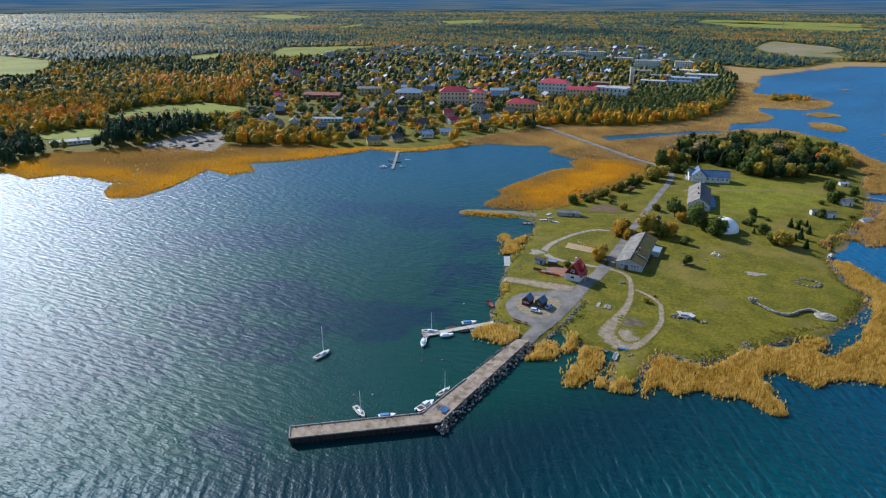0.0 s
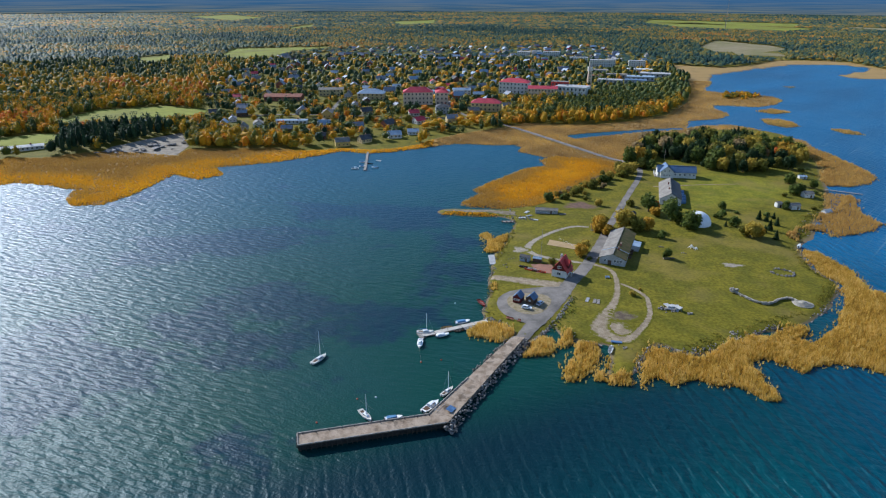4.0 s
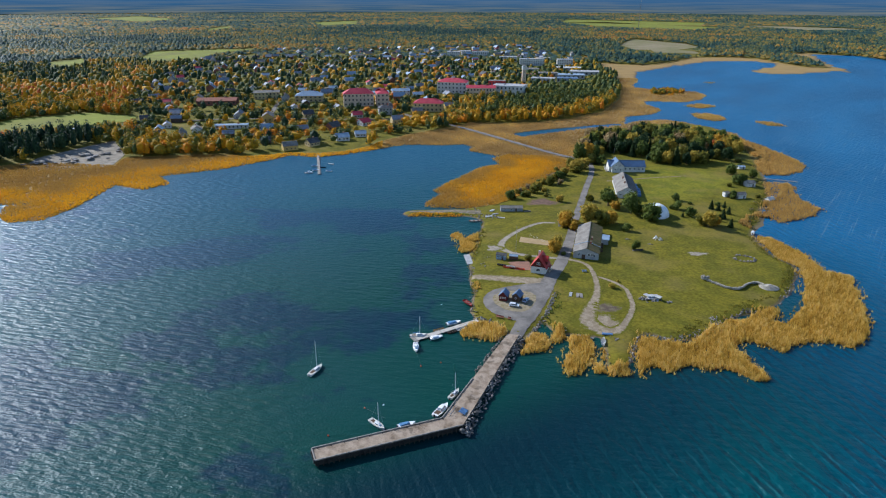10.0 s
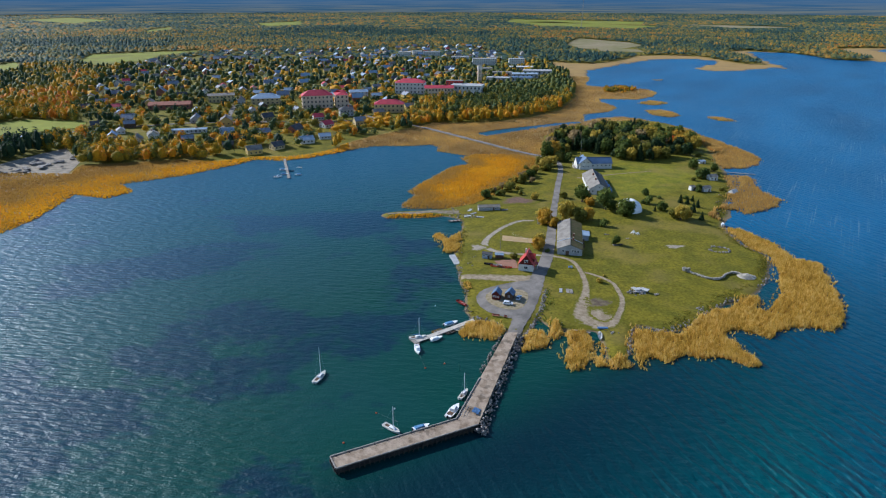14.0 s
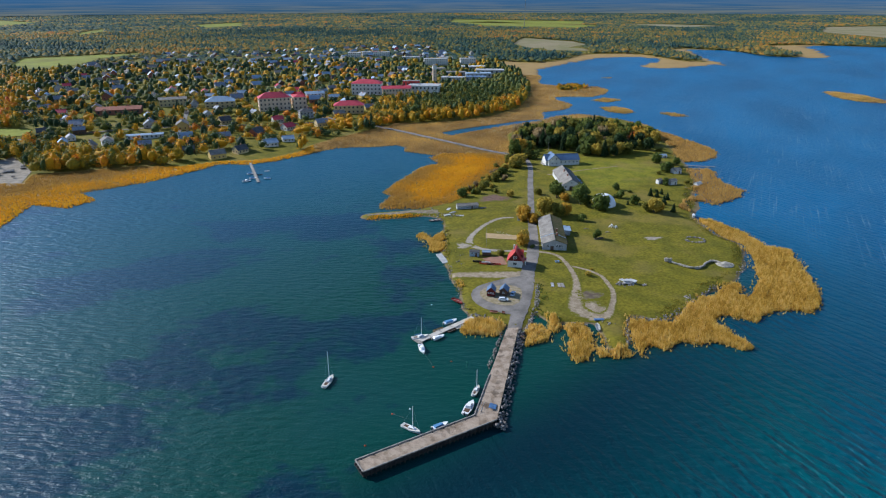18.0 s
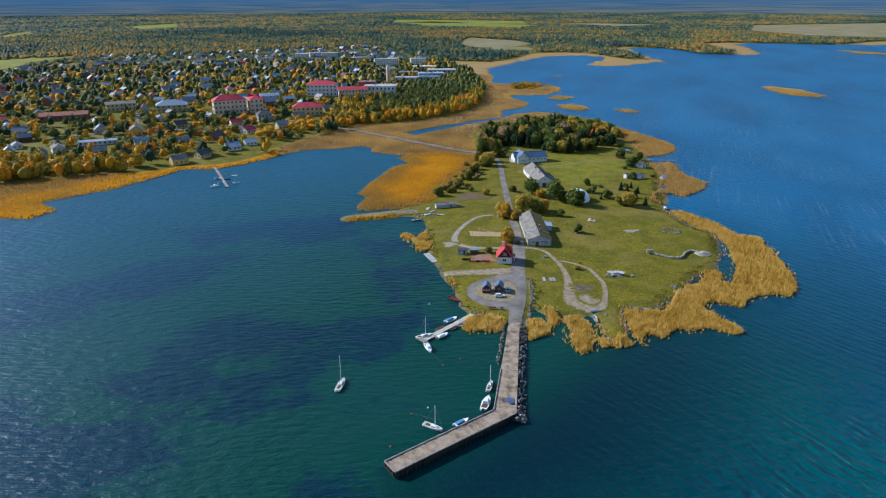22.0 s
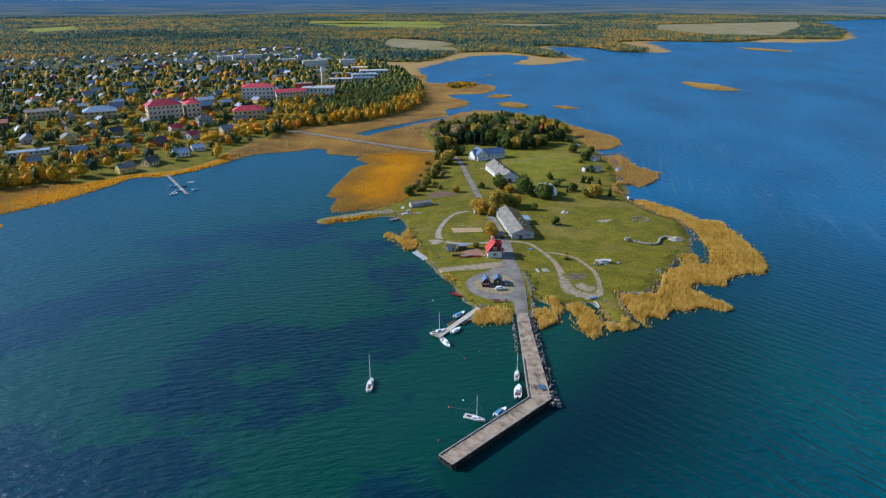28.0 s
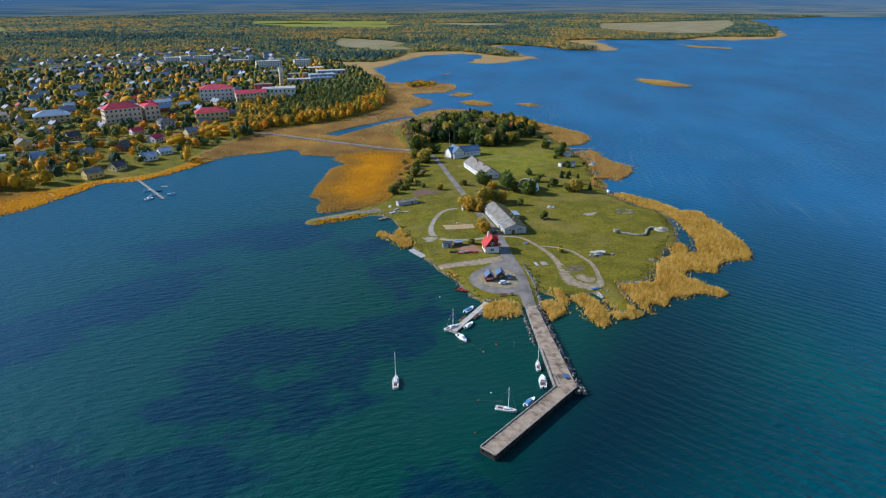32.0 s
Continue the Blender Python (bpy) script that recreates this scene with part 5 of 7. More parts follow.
# long net barn by the road, with a lower roof section and pale flashing
bt = math.degrees(math.atan2(38.5, 12.2))
BARN = at(75.9, 142.2, bt)
barn = gable_house("net_barn", BARN, "long pale grey barn, one slope mossy, stepped roof", 40, 12, 3.2, 2.3, PLASTER_G, (ROOF_GREY, ROOF_MOSS), 0.5,
    windows=[("n", u, 1.9, 1.3, 1.0) for u in range(-17, 19, 3)] + [("s", u, 1.9, 1.3, 1.0) for u in range(-15, 18, 5)] + [("w", u, 2.2, 1.1, 1.4) for u in (-3.9, -2.6, -1.3, 3.2)],
    doors=[("w", 1.2, 1.6, 2.2)], chimneys=[(-12, -1.6), (-6, -1.8)], category="barn")
for sgn in (1, -1):
    part("flashing", prism([(0, 5.76), (sgn * 6.5, 3.27), (sgn * 6.5, 3.41), (0, 5.9)], -11.2, -10.8), ROOF_PALE, barn, "pale metal roof step flashing")
annex = part("annex", box(2.0, -9.9, -0.3, 9.0, -5.9, 2.6), PLASTER_G, barn, "low side annex")
part("annex_roof", prism([(-5.8, 3.0), (-10.4, 2.6), (-10.4, 2.75), (-5.8, 3.2)], 1.6, 9.4), ROOF_PALE, annex)
for u in (-9, -4, 0):
    part("crate", box(u, -7.6, -0.1, u + 1.4, -6.2, 1.1, bevel=0.03), WOOD_BRN, barn, "brown crate against the wall")

# second long barn with a white gable
barn2 = gable_house("storage_barn", at(125.0, 239.5, 77.5), "long grey-roofed storage barn with white gable", 38, 12.5, 3.6, 3.6, PLASTER_W, (ROOF_GREY, ROOF_DARK), 0.5,
    windows=[("n", u, 2.0, 1.5, 1.1) for u in range(-17, 18, 3)] + [("w", 0.0, 5.0, 0.9, 0.9), ("w", -4, 2.2, 1.2, 1.2), ("w", 4, 2.2, 1.2, 1.2)], doors=[("w", 0.2, 2.4, 2.6)], chimneys=[(4, 1.2), (-8, 1.0)], category="barn")
for u in (-14, -9, -3, 2, 8):
    part("lean_to_stack", box(u, -9.6 + 0.3 * (u % 3), -0.1, u + 3.6, -6.6, 1.6 + 0.2 * (u % 2), bevel=0.1), BLUE_STEEL, barn2, "stacked blue covered goods")

# blue-roofed two-wing building
blue = gable_house("community_house", at(141.5, 290, -5) @ Matrix.Scale(1.08, 4), "white building with blue sheet metal roof", 24, 9, 3.8, 3.0, PLASTER_W, (ROOF_BLUE, ROOF_BLUE), 0.5,
    windows=[("s", u, 2.2, 1.2, 1.3) for u in (-1, 2, 5, 8, 10.5)], category="building")
wing = part("wing_wall", prism([(-4.0, -0.3), (4.0, -0.3), (4.0, 4.4), (0, 7.9), (-4.0, 4.4)], -2.2, 6.5), PLASTER_W, blue, "projecting white gable wing")
wing.matrix_basis = pose(-6.5, 0, 0, 0, 0, -90)
for sgn in (1, -1):
    w = part("wing_roof", prism([(0, 8.0), (sgn * 4.6, 3.95), (sgn * 4.6, 4.12), (0, 8.18)], -4.6, 7.0), ROOF_BLUE, blue)
    w.matrix_basis = pose(-6.5, 0, 0, 0, 0, -90)
for u, z in ((-8.0, 4.9), (-5.2, 4.9), (-8.2, 2.0), (-6.5, 2.0), (-4.9, 2.0)):
    window_part(blue, u, -6.5, z, 0.9, 1.2, "y", -1)
ver = part("veranda", box(-13.5, -4.0, -0.2, -12.0, 3.5, 0.4), GREY_WOOD, blue, "wooden veranda")
for u in (-3.8, -1.9, 0, 1.9, 3.3):
    part("post", rod(bmesh.new(), (-13.4, u, 0.4), (-13.4, u, 2.9), 0.07), WHITE, ver)

# white dome hall
def dome_hall():
    top = thing("dome_hall", at(127.4, 188.0, -20), "white membrane dome hall standing on grass", "hall")
    n, k = 18, 9
    for i in range(n - 4):
        a0, a1 = -math.pi * 7 / 9 + i * math.tau / n, -math.pi * 7 / 9 + (i + 1) * math.tau / n
        bm = bmesh.new()
        grid = []
        for a in (a0, (a0 + a1) / 2, a1):
            col = []
            for j in range(k + 1):
                e = j / k * math.pi / 2
                puff = 1.0 + (0.018 if a == (a0 + a1) / 2 else 0)
                rr_ = math.cos(e) * puff
                col.append(bm.verts.new((7.7 * rr_ * math.cos(a), 7.7 * rr_ * math.sin(a), 6.9 * math.sin(e) * puff)))
            grid.append(col)
        for c0, c1 in zip(grid, grid[1:]):
            for j in range(k):
                bm.faces.new((c0[j], c1[j], c1[j + 1], c0[j + 1]))
        bmesh.ops.remove_doubles(bm, verts=bm.verts, dist=0.002)
        part("membrane_panel", bm, MEMBRANE, top, "white membrane panel", smooth=True)
    for a in (-math.pi * 7 / 9, math.pi * 7 / 9):
        bm = bmesh.new()
        c = [(7.75 * math.cos(e) * math.cos(a), 7.75 * math.cos(e) * math.sin(a), 6.95 * math.sin(e)) for e in np.linspace(0, math.pi / 2, 10)]
        for p, q in zip(c, c[1:]):
            rod(bm, p, q, 0.14, 0.14, 6)
        part("arch_rib", bm, WHITE, top, "white rib beside the open side")
    for x, y, h in ((-3, 1.5, 1.1), (-1, -2.5, 1.4), (1.5, 2.2, 0.9)):
        part("stored_crate", box(x, y, 0, x + 1.8, y + 1.4, h, bevel=0.04), WOOD_BRN, top, "brown crate stored inside")


dome_hall()

# small huts
def hut(name, x, y, turn, L, W, H, R, wall, roof, label, win=(), group="", door=True):
    return gable_house(name, at(x, y, turn), label, L, W, H, R, wall, (roof, roof), 0.3, windows=win, doors=[("s", L * 0.2, 0.9, 1.9)] if door else (), group=group, category="shed")


hut("harbour_shed", 24.4, 81.4, 68, 4.2, 3.4, 2.5, 1.7, WOOD_RED, ROOF_BLUE, "dark red boarded shed with blue roof", [("w", u, 1.6, 0.6, 0.8) for u in (-1, 0, 1)], "harbour sheds")
hut("harbour_shed", 29.9, 80.4, 62, 4.2, 3.4, 2.3, 1.5, WOOD_BRN, ROOF_BLUE, "dark brown boarded shed with blue roof", [("w", 0, 1.5, 0.8, 0.8)], "harbour sheds")
hut("kiosk", 29.0, 125.6, -23, 4.6, 2.8, 2.3, 0.5, ROOF_PALE, ROOF_DARK, "blue and white kiosk with flat roof", [("s", -1.2, 1.5, 1.1, 0.9), ("s", 0.6, 1.5, 1.1, 0.9)], "kiosks")
hut("kiosk", 34.8, 124.6, -15, 4.0, 2.4, 1.9, 0.4, WOOD_BRN, ROOF_PALE, "low brown kiosk with pale awning roof", (), "kiosks")
hut("white_hut", 213.0, 247.0, 6, 6.0, 4.6, 2.6, 1.2, PLASTER_W, ROOF_GREY, "small white hut by the shore", [("s", -1.5, 1.5, 0.9, 0.9)], "shore huts")
hut("white_hut", 185.5, 223.0, 10, 3.0, 3.0, 2.6, 0.6, PLASTER_W, ROOF_GREY, "small white box hut on grass", (), "shore huts")
hut("white_hut", 194.0, 220.5, 10, 5.5, 3.6, 2.5, 1.0, PLASTER_W, ROOF_GREY, "low white hut beside bushes", [("s", 1, 1.4, 0.8, 0.8)], "shore huts")
hut("white_hut", 229.5, 293.0, 0, 5.0, 4.0, 1.6, 0.6, PLASTER_W, ROOF_PALE, "low pale shelter near the reeds", (), "shore huts")
hut("boat_shelter", 211.5, 217.0, 20, 5.0, 3.4, 1.2, 1.3, PLASTER_W, PLASTER_W, "white arched boat shelter at the shore", (), "", False)
hut("long_shed", 44.5, 199.8, -3, 13, 4.2, 2.0, 0.8, PLASTER_G, ROOF_GREY, "long low grey shed above the spit", [("s", u, 1.2, 1.0, 0.7) for u in (-4, 0, 4)])
hut("garden_hut", 68.0, 171.5, 70, 2.6, 2.4, 2.1, 0.9, PLASTER_W, ROOF_GREY, "little white hut beneath orange trees", ())
hut("yard_hut", 93.5, 196, 60, 3.4, 2.8, 2.2, 1.0, PLASTER_G, ROOF_DARK, "small grey hut in the shaded yard", ())


# ---- vehicles ----
def car(x, y, turn, paint, label, van=False):
    top = thing("car", at(x, y, turn, 0.12), label, "car", "parked cars")
    prof = [(-2.1, 0.32), (2.1, 0.32), (2.12, 0.75), (1.25, 0.92), (0.55, 1.42), (-1.6 if van else -1.1, 1.46), (-2.05, 0.98)]
    bm = bmesh.new()
    a, b = [bm.verts.new((px, -0.84, pz)) for px, pz in prof], [bm.verts.new((px, 0.84, pz)) for px, pz in prof]
    for v in a + b:
        if v.co.z > 1.2:
            v.co.y *= 0.84
    bm.faces.new(a), bm.faces.new(b[::-1])
    for i in range(len(prof)):
        j = (i + 1) % len(prof)
        bm.faces.new((a[i], b[i], b[j], a[j]))
    bmesh.ops.bevel(bm, geom=list(bm.edges), offset=0.07, segments=2, affect="EDGES")
    part("body", bm, paint, top, smooth=False)
    bm = bmesh.new()
    poly(bm, [(1.2, -0.66, 0.97), (1.2, 0.66, 0.97), (0.62, 0.6, 1.39), (0.62, -0.6, 1.39)])
    part("windscreen", bm, GLASS, top)
    for s in (1, -1):
        bm = bmesh.new()
        poly(bm, [(0.95, s * 0.845, 0.96), (0.5, s * 0.735, 1.37), (-1.1, s * 0.735, 1.38), (-1.5, s * 0.845, 0.98)])
        part("side_window", bm, GLASS, top)
    bm = bmesh.new()
    xr = -1.62 if van else -1.2
    poly(bm, [(-2.08, -0.62, 1.02), (-2.08, 0.62, 1.02), (xr - 0.1, 0.58, 1.40), (xr - 0.1, -0.58, 1.40)])
    part("rear_window", bm, GLASS, top)
    for wx in (-1.3, 1.3):
        for s in (1, -1):
            w = part("wheel", rod(bmesh.new(), (wx, s * 0.66, 0.31), (wx, s * 0.88, 0.31), 0.31, 0.31, 14), RUBBER, top)
            part("rim", rod(bmesh.new(), (wx, s * 0.88, 0.31), (wx, s * 0.895, 0.31), 0.19, 0.17, 10), STEEL, w)
    for s in (1, -1):
        part("headlight", box(2.06, s * 0.62 - 0.16, 0.62, 2.15, s * 0.62 + 0.16, 0.76), MEMBRANE, top)
        part("tail_light", box(-2.12, s * 0.68 - 0.1, 0.7, -2.02, s * 0.68 + 0.1, 0.9), ROOF_RED, top)


CAR_WHITE = mat("white car paint", (0.75, 0.76, 0.77), (0.70, 0.71, 0.72), 3, 0.25, spec=0.5)
CAR_BLUE = mat("pale blue car paint", (0.36, 0.46, 0.58), (0.33, 0.42, 0.54), 3, 0.25, spec=0.5)
CAR_DARK = mat("dark car paint", (0.03, 0.04, 0.06), (0.02, 0.025, 0.03), 3, 0.25, spec=0.5)
car(27.6, 74.4, -18, CAR_WHITE, "white estate car parked by the sheds", True)
car(33.3, 78.6, 60, CAR_BLUE, "pale blue car parked beside a shed")
car(92.5, 188.5, 20, CAR_DARK, "dark car in the shaded yard")

# ---- boats ----
HULL_W = mat("white gelcoat", (0.80, 0.80, 0.79), (0.72, 0.72, 0.71), 2, 0.25, spec=0.5)
DECK_M = mat("cream deck", (0.58, 0.55, 0.48), (0.50, 0.47, 0.41), 1, 0.6)
TARP = mat("blue boat cover", (0.10, 0.24, 0.42), (0.07, 0.17, 0.32), 0.7, 0.7)
ORANGE = mat("orange plastic", (0.62, 0.09, 0.02), (0.55, 0.08, 0.02), 1, 0.4, spec=0.4)
TEAL = mat("green painted metal", (0.03, 0.16, 0.11), (0.025, 0.13, 0.09), 1, 0.6)
YELLOWISH = mat("yellow-brown varnish", (0.44, 0.30, 0.10), (0.34, 0.23, 0.08), 0.8, 0.5)


def hull_mesh(L, B, depth, free, open_top=False):
    """A lofted hull: bow at +x; deck edge with sheer."""
    secs, n = [], 9
    bm = bmesh.new()
    for i in range(n):
        t = i / (n - 1)
        x = -L / 2 + L * t
        w = B / 2 * (0.78 + 0.22 * math.sin(t * math.pi * 0.9) if t < 0.5 else math.cos((t - 0.5) / 0.5 * math.pi / 2) ** 0.75)
        w = max(w, 0.03)
        zt = free * (1 + 0.25 * (2 * t - 0.8) ** 2)
        keel = -depth * (1 - max(0, t - 0.6) / 0.4 * 0.95)
        secs.append([bm.verts.new(p) for p in ((x, -w, zt), (x, -w * 0.93, zt * 0.35), (x - 0.0, -w * 0.5, keel * 0.75), (x, 0, keel), (x, w * 0.5, keel * 0.75), (x, w * 0.93, zt * 0.35), (x, w, zt))])
    for a, b in zip(secs, secs[1:]):
        for j in range(6):
            bm.faces.new((a[j], a[j + 1], b[j + 1], b[j]))
    bm.faces.new(secs[0])
    top = None
    if not open_top:
        top = bmesh.new()
        prev = None
        for s in secs:
            cur = [top.verts.new((s[0].co.x, s[0].co.y * 0.96, s[0].co.z - 0.03)), top.verts.new((s[6].co.x, s[6].co.y * 0.96, s[6].co.z - 0.03))]
            if prev:
                top.faces.new((prev[0], cur[0], cur[1], prev[1]))
            prev = cur
    else:
        bmesh.ops.solidify(bm, geom=list(bm.faces), thickness=0.06)
    return bm, top


def cabin(x0, x1, w0, w1, z0, z1):
    bm = bmesh.new()
    lo = [bm.verts.new(p) for p in ((x0, -w0, z0), (x1, -w1, z0), (x1, w1, z0), (x0, w0, z0))]
    k = 0.82
    hi = [bm.verts.new(p) for p in ((x0 + 0.08, -w0 * k, z1), (x1 - 0.45, -w1 * k, z1), (x1 - 0.45, w1 * k, z1), (x0 + 0.08, w0 * k, z1))]
    bm.faces.new(hi), bm.faces.new(lo[::-1])
    for i in range(4):
        j = (i + 1) % 4
        bm.faces.new((lo[i], lo[j], hi[j], hi[i]))
    bmesh.ops.bevel(bm, geom=[e for e in bm.edges], offset=0.05, segments=1, affect="EDGES")
    return bm


def sailboat(x, y, turn, L, mast, label, cover=None):
    top = thing("sailboat", pose(x, y, 0.02, 0, 0, turn), label, "sailboat", "sailing boats")
    B = L * 0.32
    h, d = hull_mesh(L, B, 0.35, 0.75)
    part("hull", h, HULL_W, top, smooth=True)
    part("deck", d, DECK_M, top, "cream deck")
    c = part("cabin", cabin(-L * 0.12, L * 0.26, B * 0.3, B * 0.2, 0.74, 1.25), HULL_W, top)
    for s in (1, -1):
        bm = bmesh.new()
        box(-L * 0.06, s * B * 0.28 - 0.02, 0.92, L * 0.14, s * B * 0.28 + 0.02, 1.08, bm)
        part("cabin_window", bm, GLASS, c)
    part("cockpit", box(-L * 0.4, -B * 0.22, 0.70, -L * 0.14, B * 0.22, 0.78), WOOD_BRN, top, "wooden cockpit")
    part("mast", rod(bmesh.new(), (L * 0.1, 0, 0.7), (L * 0.1, 0, mast), 0.11, 0.08, 8), HULL_W, top, "pale aluminium mast")
    part("boom", rod(bmesh.new(), (L * 0.1, 0, 1.7), (-L * 0.32, 0, 1.62), 0.06, 0.05), STEEL, top)
    if cover:
        part("sail_cover", rod(bmesh.new(), (L * 0.08, 0, 1.82), (-L * 0.3, 0, 1.74), 0.16, 0.1, 8), cover, top, "blue sail cover")
    for e in ((L * 0.48, 0, 0.95), (-L * 0.48, 0, 0.8)):
        part("stay", rod(bmesh.new(), e, (L * 0.1, 0, mast * 0.97), 0.014, 0.014, 4), STEEL, top)
    part("rudder", box(-L * 0.53, -0.04, -0.3, -L * 0.485, 0.04, 0.6), WOOD_BRN, top)
    part("pulpit", rod(bmesh.new(), (L * 0.36, -0.3, 1.35), (L * 0.47, 0, 1.4), 0.025, 0.025, 5), STEEL, top)


def motorboat(x, y, turn, L, label, cover=None, z=0.02, hull=None):
    top = thing("motorboat", pose(x, y, z, 0, 0, turn), label, "motorboat", "motor boats")
    B = L * 0.37
    h, d = hull_mesh(L, B, 0.3, 0.7)
    part("hull", h, hull or HULL_W, top, smooth=True)
    part("deck", d, HULL_W, top)
    if cover:
        part("cover", cabin(-L * 0.38, L * 0.2, B * 0.4, B * 0.3, 0.72, 1.2), cover, top, "blue canvas cover")
    else:
        c = part("cabin", cabin(-L * 0.12, L * 0.24, B * 0.34, B * 0.24, 0.7, 1.65), HULL_W, top)
        part("windscreen", cabin(L * 0.04, L * 0.2, B * 0.3, B * 0.24, 1.2, 1.55), GLASS, c)
        part("cockpit_floor", box(-L * 0.42, -B * 0.32, 0.66, -L * 0.14, B * 0.32, 0.73), WOOD_BRN, top)
    part("outboard_motor", box(-L * 0.55, -0.18, 0.2, -L * 0.49, 0.18, 1.1, bevel=0.05), RUBBER, top)


def rowboat(x, y, turn, L, paint, label, z=0.05, tilt=0):
    top = thing("rowboat", pose(x, y, z, tilt, 0, turn), label, "rowboat", "rowing boats")
    B = L * 0.34
    h, _ = hull_mesh(L, B, 0.12, 0.45, True)
    part("hull", h, paint, top)
    for u in (-0.28, 0.0, 0.25):
        part("thwart", box(u * L - 0.12, -B * 0.4, 0.28, u * L + 0.12, B * 0.4, 0.33), GREY_WOOD, top, "grey plank seat")
    part("gunwale", rod(bmesh.new(), (-L / 2, -B * 0.38, 0.5), (-L / 2, B * 0.38, 0.5), 0.05), GREY_WOOD, top)


sailboat(-47.4, 30.7, 62, 7.4, 11.4, "white sailing boat moored alone in the bay")
sailboat(-24.7, -0.2, -48, 6.8, 8.6, "white sailing boat moored bow to the pier")
sailboat(-0.6, 14.6, 56, 6.0, 8.0, "small white sailing boat alongside the pier")
sailboat(-12.0, 53.4, 8, 6.4, 8.4, "white sailing boat at the pontoon", TARP)
motorboat(-15.9, -0.7, 20, 5.6, "white motorboat with blue cover at the pier", TARP)
motorboat(-5.2, 6.3, 55, 7.6, "white cabin cruiser alongside the pier")
motorboat(-12.9, 44.6, -88, 6.2, "white cabin motorboat at the pontoon head")
motorboat(2.0, 62.8, 22, 6.2, "white motorboat with blue cover at the pontoon", TARP)
motorboat(-5.2, 51.6, 24, 5.4, "white open motorboat by the pontoon", HULL_W)
rowboat(-4.0, 57.8, 26, 4.6, YELLOWISH, "varnished yellow-brown rowing boat at the pontoon")
rowboat(1.2, 56.0, 25, 4.2, WOOD_BRN, "brown wooden rowing boat at the pontoon")
rowboat(4.8, 58.2, 25, 4.4, HULL_W, "white rowing boat at the pontoon")
rowboat(9.0, 79.6, -64, 6.4, ROOF_RED, "red rowing boat pulled onto stones", 0.45)
rowboat(56.9, 45.7, 72, 5.4, HULL_W, "white rowing boat pulled onto the grass", 0.6)
rowboat(44.3, 55.0, 60, 4.4, HULL_W, "white rowing boat beside the reeds", 0.4)
rowboat(8.0, 196.8, 20, 3.6, CAR_DARK, "small dark rowing boat off the spit", 0.02)
rowboat(10.0, 201.5, 60, 3.2, WOOD_RED, "reddish rowing boat on the gravel spit", 0.5)
rowboat(98.9, 133.2, 8, 5.6, GREY_WOOD, "old wooden boat used as a planter", 1.55)
for i, (x, y, tn, pm, lb) in enumerate(((30.4, 114.3, -22, ORANGE, "orange canoe on the grass"), (33.5, 112.6, -24, WOOD_RED, "dark red canoe on the grass"), (36.0, 111.7, -20, ORANGE, "bright orange canoe by the terrace"), (28.0, 117.4, -20, CAR_DARK, "dark canoe lying on the grass"), (31.8, 114.8, -22, HULL_W, "white canoe among coloured canoes"))):
    rowboat(x, y, tn, 4.2, pm, lb, gz(x, y) + 0.1)

# floating pontoon with its bridge
PALE_WOOD = mat("sun-bleached planks", (0.50, 0.46, 0.40), (0.38, 0.35, 0.30), 1.2, 0.85, 0.01, 0.2)
pont = thing("pontoon", pose(0, 0, 0), "pale plank pontoon jetty with floats", "jetty")
p0, p1 = (11.8, 64.4), (-13.4, 50.2)
for i in range(5):
    a, b = lerp2(p0, p1, i / 5 + 0.004), lerp2(p0, p1, (i + 1) / 5 - 0.004)
    s = beam("deck_section", a, b, 2.3, 0.14, 0.42, PALE_WOOD, pont, "pale plank deck section")
    for k in range(9):
        c = lerp2(a, b, (k + 0.5) / 9)
        d = lerp2(a, b, (k + 0.95) / 9)
        beam("plank", c, d, 2.2, 0.03, 0.565, PALE_WOOD, s)
    for u in (0.2, 0.8):
        c, d = lerp2(a, b, u - 0.12), lerp2(a, b, u + 0.12)
        beam("float", c, d, 2.0, 0.5, -0.1, CONCRETE, pont, "concrete float")
head = beam("deck_section", (-12.4, 48.2), (-14.4, 52.4), 1.6, 0.14, 0.42, GREY_WOOD, pont)


def buoy(x, y, r, m, label):
    top = thing("buoy", pose(x, y, 0.05), label, "buoy", "mooring buoys")
    bm = bmesh.new()
    bmesh.ops.create_uvsphere(bm, u_segments=12, v_segments=8, radius=r)
    part("float", bm, m, top, smooth=True)
    part("eye", rod(bmesh.new(), (0, 0, r * 0.9), (0, 0, r * 1.3), 0.05), STEEL, top)


for x, y, m, lb in ((-11.2, 32.3, ORANGE, "round orange mooring buoy afloat"), (-4.2, 34.4, ORANGE, "small orange mooring buoy"), (-38.9, -4.4, ORANGE, "orange mooring buoy off the pier end"), (-29.1, 8.7, ORANGE, "orange buoy ahead of a sailing boat"), (-23.3, 10.1, HULL_W, "round white mooring buoy afloat"), (-2.1, 79.6, HULL_W, "white mooring buoy in the bay")):
    buoy(x, y, 0.32, m, lb)
mark = thing("channel_mark", pose(0.2, 29.4, 0), "green channel mark standing in the water", "marker")
part("pole", rod(bmesh.new(), (0, 0, -1), (0, 0, 2.2), 0.16, 0.14, 8), TEAL, mark)
part("topmark", rod(bmesh.new(), (0, 0, 2.2), (0, 0, 2.7), 0.3, 0.04, 8), TEAL, mark)
